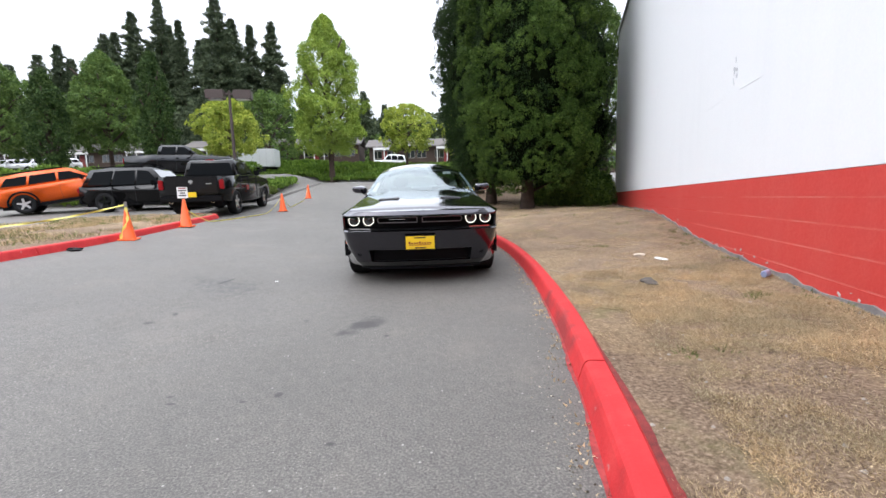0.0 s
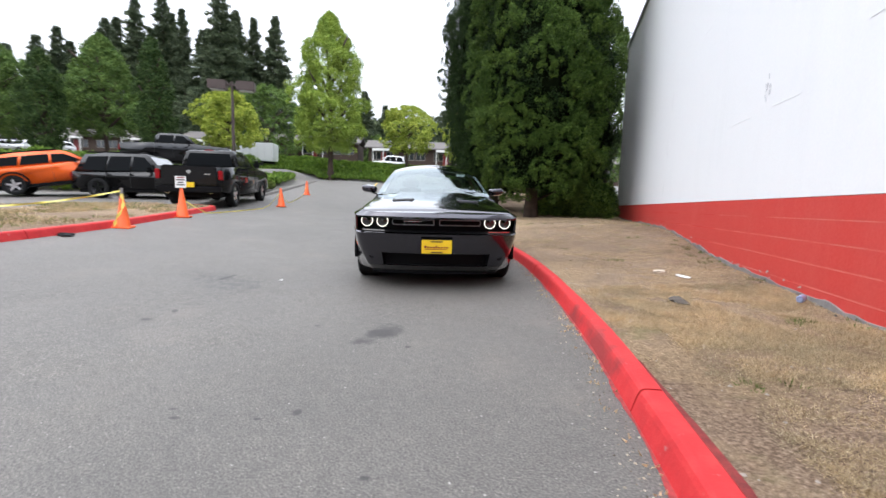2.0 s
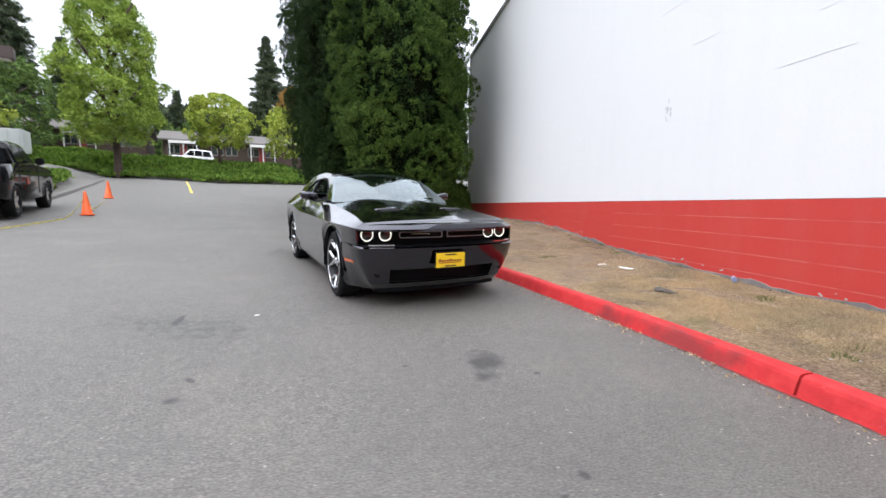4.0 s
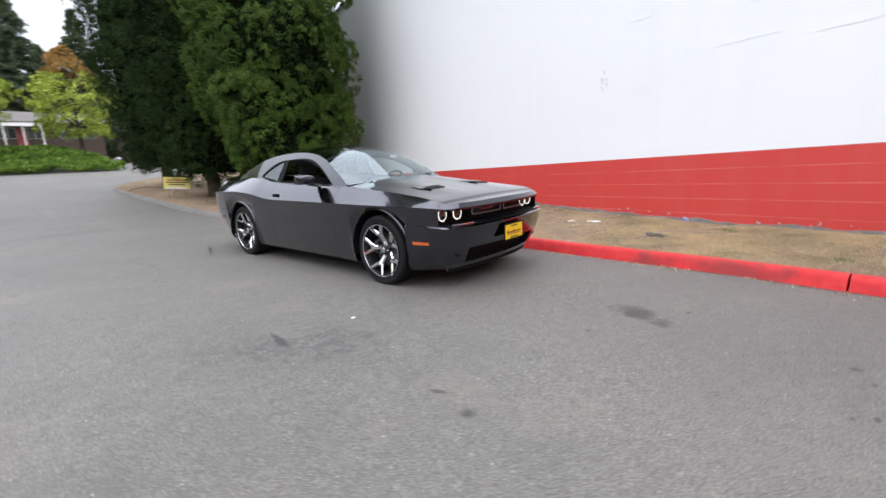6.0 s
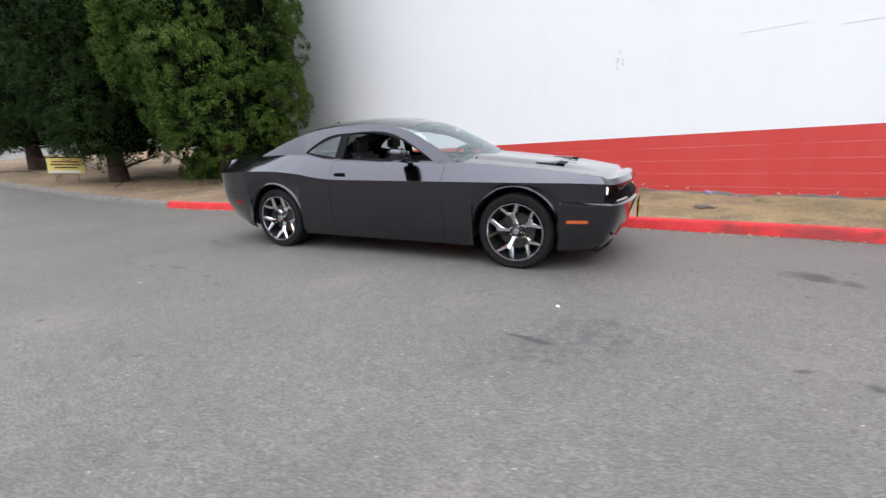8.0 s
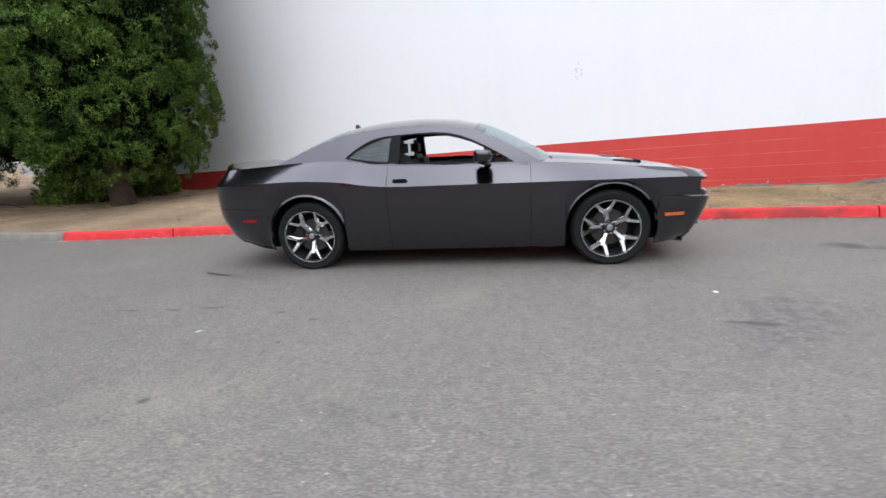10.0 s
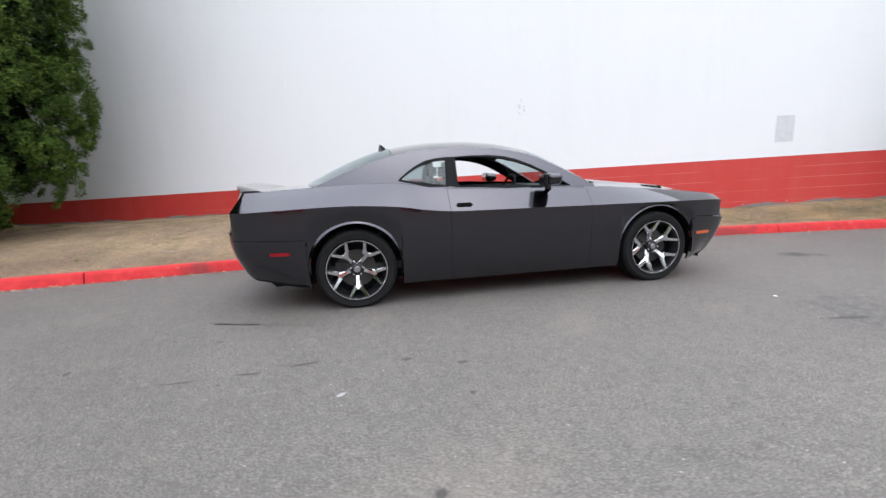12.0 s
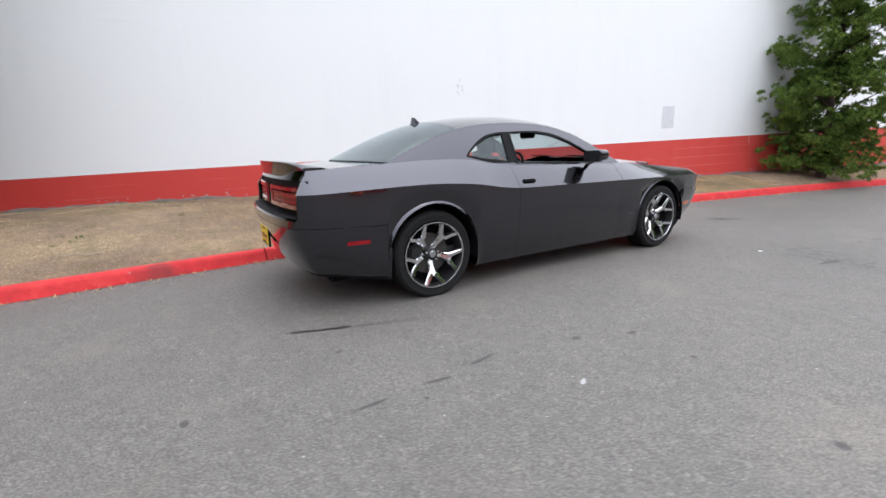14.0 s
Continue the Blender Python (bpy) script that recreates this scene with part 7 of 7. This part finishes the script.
# ---- yellow lawn sign, lamp posts, houses ----
def lawn_sign(x, y):
    z = bed_z(x, y)
    s = thing("lawn_sign", "small yellow notice board on wire legs under the conifers", "sign", pose(x, y, z, 0, 5, -14))
    b = boxpart("board", (-0.40, -0.012, 0.32), (0.40, 0.012, 0.74), simple("pale_yellow_board", (0.80, 0.66, 0.20), 0.5, vary=0.06), s, 0.004)
    for k, (w, zz, c) in enumerate(((0.60, 0.64, M_REDINK), (0.66, 0.56, M_BLKINK), (0.5, 0.48, M_BLKINK))):
        boxpart("text_bar", (-w / 2, -0.016, zz - 0.018), (w / 2, -0.012, zz + 0.018), c, b)
    boxpart("white_foot", (-0.36, -0.0165, 0.33), (0.30, -0.012, 0.39), M_WPLATE, b)
    for k in (-0.25, 0.25):
        bm = bmesh.new()
        cyl(bm, (k, 0, -0.1), (k, 0, 0.36), 0.006, None, 6)
        part("wire_leg", bm, M_IRON, s)


lawn_sign(1.80, 14.0)


def lamp_post(x, y, h, label, k=1.0):
    z = land_z(x, y)
    l = thing("lamp_post", label, "street lamp", pose(x, y, z - 0.1, 0, 0, 8))
    brown = simple("brown_lamp_metal", (0.07, 0.05, 0.045), 0.5, 0.3, vary=0.15)
    bm = bmesh.new()
    cyl(bm, (0, 0, 0), (0, 0, h), 0.085, 0.065, 12)
    part("pole", bm, brown, l)
    bm = bmesh.new()
    cyl(bm, (0, 0, 0), (0, 0, 0.5), 0.25, 0.25, 14)
    part("footing", bm, M_FOUND, l)
    for s in (1, -1):
        head = boxpart("lamp_head", (k * (s * 0.85 - 0.55), -0.32 * k, h - 0.55 * k), (k * (s * 0.85 + 0.55), 0.32 * k, h + 0.02), brown, l, 0.03, "brown box lamp head")
        boxpart("lamp_glass", (k * (s * 0.85 - 0.4), -0.25 * k, h - 0.56 * k - 0.01), (k * (s * 0.85 + 0.4), 0.25 * k, h - 0.55 * k + 0.01), M_WPLATE, head)
        boxpart("arm", (min(0, s * 0.35), -0.04, h - 0.2), (max(0, s * 0.35), 0.04, h - 0.1), brown, l)


lamp_post(-9.56, 17, 5.5, "brown twin-headed lamp post in the planted island", 0.76)
lamp_post(-32.8, 27, 6.6, "brown twin-headed lamp post at the car park's edge")

M_BROWNW = simple("brown_board_siding", (0.060, 0.038, 0.028), 0.85, vary=0.25, scale=3, bumps=0.3)
M_SHINGLE = simple("grey_brown_shingle", (0.115, 0.104, 0.096), 0.9, vary=0.25, scale=4, bumps=0.6)
M_TRIM = simple("white_trim", (0.70, 0.69, 0.66), 0.6, vary=0.06)
M_DULL = simple("dull_window_frame", (0.26, 0.25, 0.23), 0.7, vary=0.1)
M_WINDOW = simple("dark_window_pane", (0.03, 0.035, 0.04), 0.06, vary=0.2, coat=1.0)


def low_house(x, y, w, seed, turn=0.0):
    """Long one-storey house with a low roof, white-trimmed windows and a porch."""
    g = random.Random(seed)
    z = land_z(x, y) + 0.8
    h = thing("low_house", "long brown one-storey house with a low grey roof", "house", pose(x, y, z, 0, 0, turn), "low houses")
    boxpart("wall", (-w / 2, 0, -1.2), (w / 2, 7, 2.75), M_BROWNW, h)
    bm = bmesh.new()
    vs = [bm.verts.new(p) for p in ((-w / 2 - 0.5, -0.9, 2.55), (w / 2 + 0.5, -0.9, 2.55), (w / 2 + 0.5, 3.5, 4.1), (-w / 2 - 0.5, 3.5, 4.1), (w / 2 + 0.5, 7.9, 2.55), (-w / 2 - 0.5, 7.9, 2.55),
                                    (-w / 2 - 0.5, -0.9, 2.75), (w / 2 + 0.5, -0.9, 2.75), (w / 2 + 0.5, 3.5, 4.3), (-w / 2 - 0.5, 3.5, 4.3), (w / 2 + 0.5, 7.9, 2.75), (-w / 2 - 0.5, 7.9, 2.75))]
    for f in ((6, 7, 8, 9), (9, 8, 10, 11), (0, 1, 7, 6), (0, 6, 9, 3), (1, 2, 8, 7), (3, 9, 11, 5), (2, 4, 10, 8), (5, 11, 10, 4), (0, 3, 2, 1), (3, 5, 4, 2)):
        bm.faces.new([vs[i] for i in f])
    part("roof", bm, M_SHINGLE, h)
    n = int(w / 4.6)
    for k in range(n):
        xc = -w / 2 + w * (k + 0.5) / n
        if k % 2 == 0:
            p = boxpart("porch_fascia", (xc - 1.7, -1.5, 2.15), (xc + 1.7, -0.92, 2.5), M_TRIM, h, 0, "white porch fascia")
            for q in (-1.6, 0, 1.6):
                boxpart("porch_post", (xc + q - 0.06, -1.45, 0), (xc + q + 0.06, -1.33, 2.15), M_TRIM, h)
            d = boxpart("door", (xc - 0.5, -0.05, 0), (xc + 0.4, 0.02, 2.05), simple("door_paint", g.choice(((0.25, 0.03, 0.03), (0.06, 0.07, 0.12), (0.3, 0.28, 0.25))), 0.5), h)
        wd = 0.75
        for q in ((-1.2, 1.1) if k % 2 == 0 else (-0.9, 0.9)):
            win = boxpart("window", (xc + q - wd, -0.06, 0.85), (xc + q + wd, 0.0, 2.1), M_DULL, h)
            for e in (-0.5, 0.5):
                boxpart("pane", (xc + q + e * wd - wd * 0.42, -0.08, 0.93), (xc + q + e * wd + wd * 0.42, -0.055, 2.02), M_WINDOW, win)


for k, (x, y, w) in enumerate(((-62, 70, 34), (-25, 68, 28), (1, 66, 20), (24, 66, 20))):
    low_house(x, y, w, k)


def box_trailer(x, y):
    t = thing("box_trailer", "white box trailer parked behind the planted island", "trailer", pose(x, y, land_z(x, y), 0, 0, 4))
    white = simple("white_trailer_skin", (0.66, 0.67, 0.68), 0.45, vary=0.06)
    boxpart("box_body", (-1.9, -1.1, 0.7), (1.9, 1.1, 2.6), white, t, 0.06)
    for xx in (-0.5, 0.5):
        for s in (1, -1):
            bm = bmesh.new()
            cyl(bm, (xx, s * 0.95, 0.38), (xx, s * 1.15, 0.38), 0.38, None, 20)
            part("wheel", bm, M_RUBBER, t)
    boxpart("chassis", (-2.7, -0.5, 0.5), (1.9, 0.5, 0.72), M_BLACKP, t)
    for k in range(6):
        boxpart("rivet_rib", (-1.8 + 0.7 * k, -1.112, 0.8), (-1.77 + 0.7 * k, -1.098, 2.5), M_ALLOY, t)


box_trailer(-18.0, 43)

# road paint far off
for nm, a, b, mat in (("yellow_line", (-3.45, 22.5), (-4.7, 38.5), M_YPLATE), ("white_line", (-9.5, 38.9), (-3.5, 38.9), M_TRIM)):
    bm = bmesh.new()
    a, b = Vector(a), Vector(b)
    d = (b - a).normalized()
    s = Vector((-d.y, d.x)) * 0.06
    n = 24
    prev = None
    for k in range(n + 1):
        p = a.lerp(b, k / n)
        q = [bm.verts.new((p.x + o * s.x, p.y + o * s.y, land_z(p.x, p.y) + 0.012)) for o in (-1, 1)]
        if prev:
            bm.faces.new((prev[0], prev[1], q[1], q[0]))
        prev = q
    tagged(part(nm, bm, mat), "worn painted line on the far asphalt", "road marking", kind="structure")


# ---- litter and stones ----
def crumpled(name, x, y, z, size, mat, label, cat, seed, squash=0.5):
    bm = bmesh.new()
    bmesh.ops.create_icosphere(bm, subdivisions=2, radius=1)
    for v in bm.verts:
        d = 1 + 0.5 * noise.noise(v.co * 2 + Vector((seed, seed, 0)))
        v.co = Vector((v.co.x * size[0] * d, v.co.y * size[1] * d, (v.co.z * squash + squash * 0.6) * size[2] * d))
    ob = part(name, bm, mat)
    ob.matrix_basis = pose(x, y, z, 0, 0, seed * 40)
    return tagged(ob, label, cat)


def drink_can(x, y):
    z = bed_z(x, y)
    c = thing("drink_can", "crushed blue drink can in the weeds by the wall", "can", pose(x, y, z + 0.035, 80, 0, 35))
    bm = bmesh.new()
    revolve(bm, [(0.001, -0.06), (0.026, -0.06), (0.033, -0.05), (0.033, 0.05), (0.026, 0.06), (0.001, 0.06)], 18)
    for v in bm.verts:
        v.co.z *= 0.8 + 0.2 * noise.noise(v.co * 30)
    part("can_body", bm, simple("blue_can", (0.30, 0.38, 0.60), 0.3, 0.4, vary=0.3, scale=40), c)
    bm = bmesh.new()
    revolve(bm, [(0.001, 0.062), (0.024, 0.062), (0.025, 0.058)], 16)
    part("can_lid", bm, M_CHROME, c)


drink_can(3.19, -1.85)
crumpled("crumpled_paper", -2.50, 3.05, road_z(-2.5, 3.05), (0.026, 0.012, 0.008), simple("thin_grey_film", (0.30, 0.30, 0.295), 0.4), "crumpled white paper scrap on the asphalt", "litter", 3)
crumpled("white_scrap", -1.70, -0.57, road_z(-1.70, -0.57), (0.02, 0.012, 0.01), M_WPLATE, "tiny white scrap on the asphalt", "litter", 5)
crumpled("white_scrap", 2.86, -0.66, bed_z(2.86, -0.66), (0.10, 0.05, 0.02), M_WPLATE, "flat white litter on the soil", "litter", 7)
crumpled("white_scrap", 2.75, -0.35, bed_z(2.75, -0.35), (0.07, 0.06, 0.04), simple("pale_card", (0.55, 0.47, 0.38), 0.8), "pale card scrap on the soil", "litter", 9)
crumpled("flat_stone", 2.16, -1.74, bed_z(2.16, -1.74), (0.13, 0.07, 0.05), simple("dark_clod", (0.085, 0.072, 0.06), 0.95, vary=0.5, scale=25, bumps=0.8), "dark flat stone on the soil", "stone", 2)
crumpled("dark_rag", -5.62, 1.5, road_z(-5.62, 1.5), (0.14, 0.09, 0.07), M_BLACKP, "dark rag lying at the foot of the kerb", "rag", 4)
g = random.Random(12)
peb_v, peb_f = [], []
for k in range(420):
    y = g.uniform(-6, 9)
    u = g.random()
    kx = kerb_x(y) + 0.17
    wx = WP.x + WD.x / WD.y * (y - WP.y) - 0.05
    x = kx + (wx - kx) * (1 - u * u * 0.98 if g.random() < 0.55 else u)
    s = g.uniform(0.004, 0.013) * (1.7 if g.random() < 0.06 else 1)
    z = bed_z(x, y)
    i = len(peb_v)
    a = g.uniform(0, 6.28)
    for dx, dy, dz in ((1, 0, 0), (0.2, 0.9, 0), (-0.9, 0.4, 0), (-0.6, -0.8, 0), (0.5, -0.7, 0), (0.1, 0.05, 0.75)):
        peb_v.append((x + s * (dx * math.cos(a) - dy * math.sin(a)), y + s * (dx * math.sin(a) + dy * math.cos(a)), z + s * dz))
    peb_f += [(i + q, i + (q + 1) % 5, i + 5) for q in range(5)]
grit_v, grit_f = [], []
for k in range(1500):
    y = g.uniform(-6.5, 8)
    x = kerb_x(y) - 0.015 - abs(g.gauss(0, 0.09))
    sz = g.uniform(0.0025, 0.0075)
    z, i, a = road_z(x, y) + 0.001, len(grit_v), g.uniform(0, 6.28)
    for dx, dy, dz in ((1, 0, 0), (0.2, 0.9, 0), (-0.9, 0.4, 0), (-0.6, -0.8, 0), (0.5, -0.7, 0), (0.1, 0.05, 0.8)):
        grit_v.append((x + sz * (dx * math.cos(a) - dy * math.sin(a)), y + sz * (dx * math.sin(a) + dy * math.cos(a)), z + sz * dz))
    grit_f += [(i + q, i + (q + 1) % 5, i + 5) for q in range(5)]
tagged(mesh_ob("gutter_grit", grit_v, grit_f, foliage("mixed_grit", (0.07, 0.065, 0.06), (0.50, 0.47, 0.43), 0.9)), "loose pale grit along the foot of the kerb", "grit", kind="stuff")
tagged(mesh_ob("pebbles", peb_v, peb_f, simple("pale_pebbles", (0.33, 0.29, 0.25), 0.9, vary=0.4, scale=30)), "scattered pale pebbles and chips on the soil", "pebbles", kind="stuff")
# rubble and flaked chips along the wall's foot
rub_v, rub_f = [], []
for k in range(420):
    s = g.uniform(-7, 15) if k % 3 else g.choice((g.gauss(1.8, 0.5), g.gauss(4.0, 0.6), g.gauss(0.6, 0.3)))
    p = wall_pt(s, 0, 0.03 + abs(g.gauss(0, 0.05)))
    z, sz = bed_z(p.x, p.y), g.uniform(0.005, 0.015)
    i, a = len(rub_v), g.uniform(0, 6.28)
    for dx, dy, dz in ((1, 0, -0.3), (0.2, 0.9, -0.3), (-0.9, 0.4, -0.3), (-0.6, -0.8, -0.3), (0.5, -0.7, -0.3), (0.5, 0.3, 0.8), (-0.4, 0.1, 1.0), (0.0, -0.4, 0.7)):
        rub_v.append((p.x + sz * (dx * math.cos(a) - dy * math.sin(a)), p.y + sz * (dx * math.sin(a) + dy * math.cos(a)), z + sz * dz))
    rub_f += [(i + u, i + v, i + w) for u, v, w in ((0, 1, 5), (1, 6, 5), (1, 2, 6), (2, 3, 6), (3, 7, 6), (3, 4, 7), (4, 0, 7), (0, 5, 7), (5, 6, 7))]
tagged(mesh_ob("wall_rubble", rub_v, rub_f, foliage("grey_and_pale_chips", (0.08, 0.07, 0.065), (0.42, 0.40, 0.39), 0.9)), "broken mortar crumbs and paint flakes along the wall", "rubble", kind="stuff")
# fallen leaves and grit at the foot of the kerb
lf = []
for k in range(260):
    y = g.uniform(-7, 8)
    lf.append((kerb_x(y) - abs(g.gauss(0, 0.06)) - 0.02, y, road_z(kerb_x(y), y) + 0.004))
straw("gutter_litter", "small dry leaves and grit along the kerb", lf, M_STRAW, 0.02, 0.006, 31, 0.03, 3, 0.05)


def stick(x, y, ln, ang, r, label, z=None):
    bm = bmesh.new()
    z0 = bed_z(x, y)
    pts = []
    for k in range(7):
        t = k / 6 - 0.5
        px_, py_ = x + t * ln * math.cos(ang) + 0.03 * math.sin(k * 2.1), y + t * ln * math.sin(ang)
        pts.append((px_, py_, bed_z(px_, py_) + r + (z or 0) * (1 - 4 * t * t)))
    tube(bm, pts, r, 6)
    tagged(part("fallen_stick", bm, simple("pale_dead_wood", (0.36, 0.29, 0.22), 0.9, vary=0.3, scale=12) if r < 0.01 else M_BARK), label, "stick")


stick(1.95, 5.6, 0.4, 1.3, 0.006, "bare fallen twig on the dry bed")
stick(2.6, -1.5, 0.7, 0.5, 0.0035, "thin pale twig on the soil")
stick(1.75, -1.1, 0.8, 2.4, 0.0035, "thin pale twig on the soil")
for k, (x, y, a) in enumerate(((2.5, 12.4, 0.6), (3.4, 12.9, 2.2), (2.2, 15.4, 1.1), (1.9, 17.6, 2.8))):
    stick(x, y, 1.3, a, 0.011, "dead branch lying under the conifers", 0.12)

# tar-filled crack behind the car
bm = bmesh.new()
prev = None
for k in range(30):
    t = k / 29
    x, y = -0.98 - 0.32 * t, 4.12 - 0.92 * t
    w = (0.018 if t < 0.40 else 0.001 if t < 0.5 else 0.006 if t < 0.62 else 0.003) * (0.6 + 0.9 * abs(noise.noise((t * 13, 0, 0))))
    x += 0.02 * noise.noise((t * 9, 3, 0))
    q = [bm.verts.new((x + o * w, y, road_z(x + o * w, y) + 0.004)) for o in (-1, 1)]
    if prev:
        bm.faces.new((prev[0], prev[1], q[1], q[0]))
    prev = q
tagged(part("tar_crack", bm, M_BLKINK), "black tar-filled crack in the asphalt", "crack", kind="structure")


# ---- far woods that close the horizon, and unseen belts that screen low sky ----
def woods(name, n, place, h, seed, mat):
    rng = np.random.default_rng(seed)
    cs, ns = [], []
    for _ in range(n):
        x, y = place(rng)
        t = rng.uniform() ** 0.8
        hh = h * (0.65 + 0.5 * noise.noise((x * 0.05, y * 0.05, seed)) + 0.25 * noise.noise((x * 0.21, y * 0.21, seed)))
        cs.append((x, y, land_z(x, y) + hh * t))
        ns.append((0, -0.4, 0.5))
    leaf = leaf_mesh(name, blades(np.array(cs), np.array(ns), rng, 16, 1.6, 1.2, 0.5, 0, 0.8), mat, None)
    tagged(leaf, "belt of dark mixed woods, distant behind the houses, added unseen elsewhere", "woods", kind="stuff")


woods("far_and_unseen_woods", 7000, lambda r: (r.uniform(-190, 110), r.uniform(112, 128)), 17, 1, M_FIR)
# two out-of-view belts, added to keep low sky out of the coupe's reflections
woods("far_and_unseen_woods", 2600, lambda r: (r.uniform(-74, -60), r.uniform(-90, 32)), 19, 2, M_MID)
woods("far_and_unseen_woods", 2600, lambda r: (r.uniform(-75, 40), r.uniform(-74, -60)), 19, 3, M_MID)
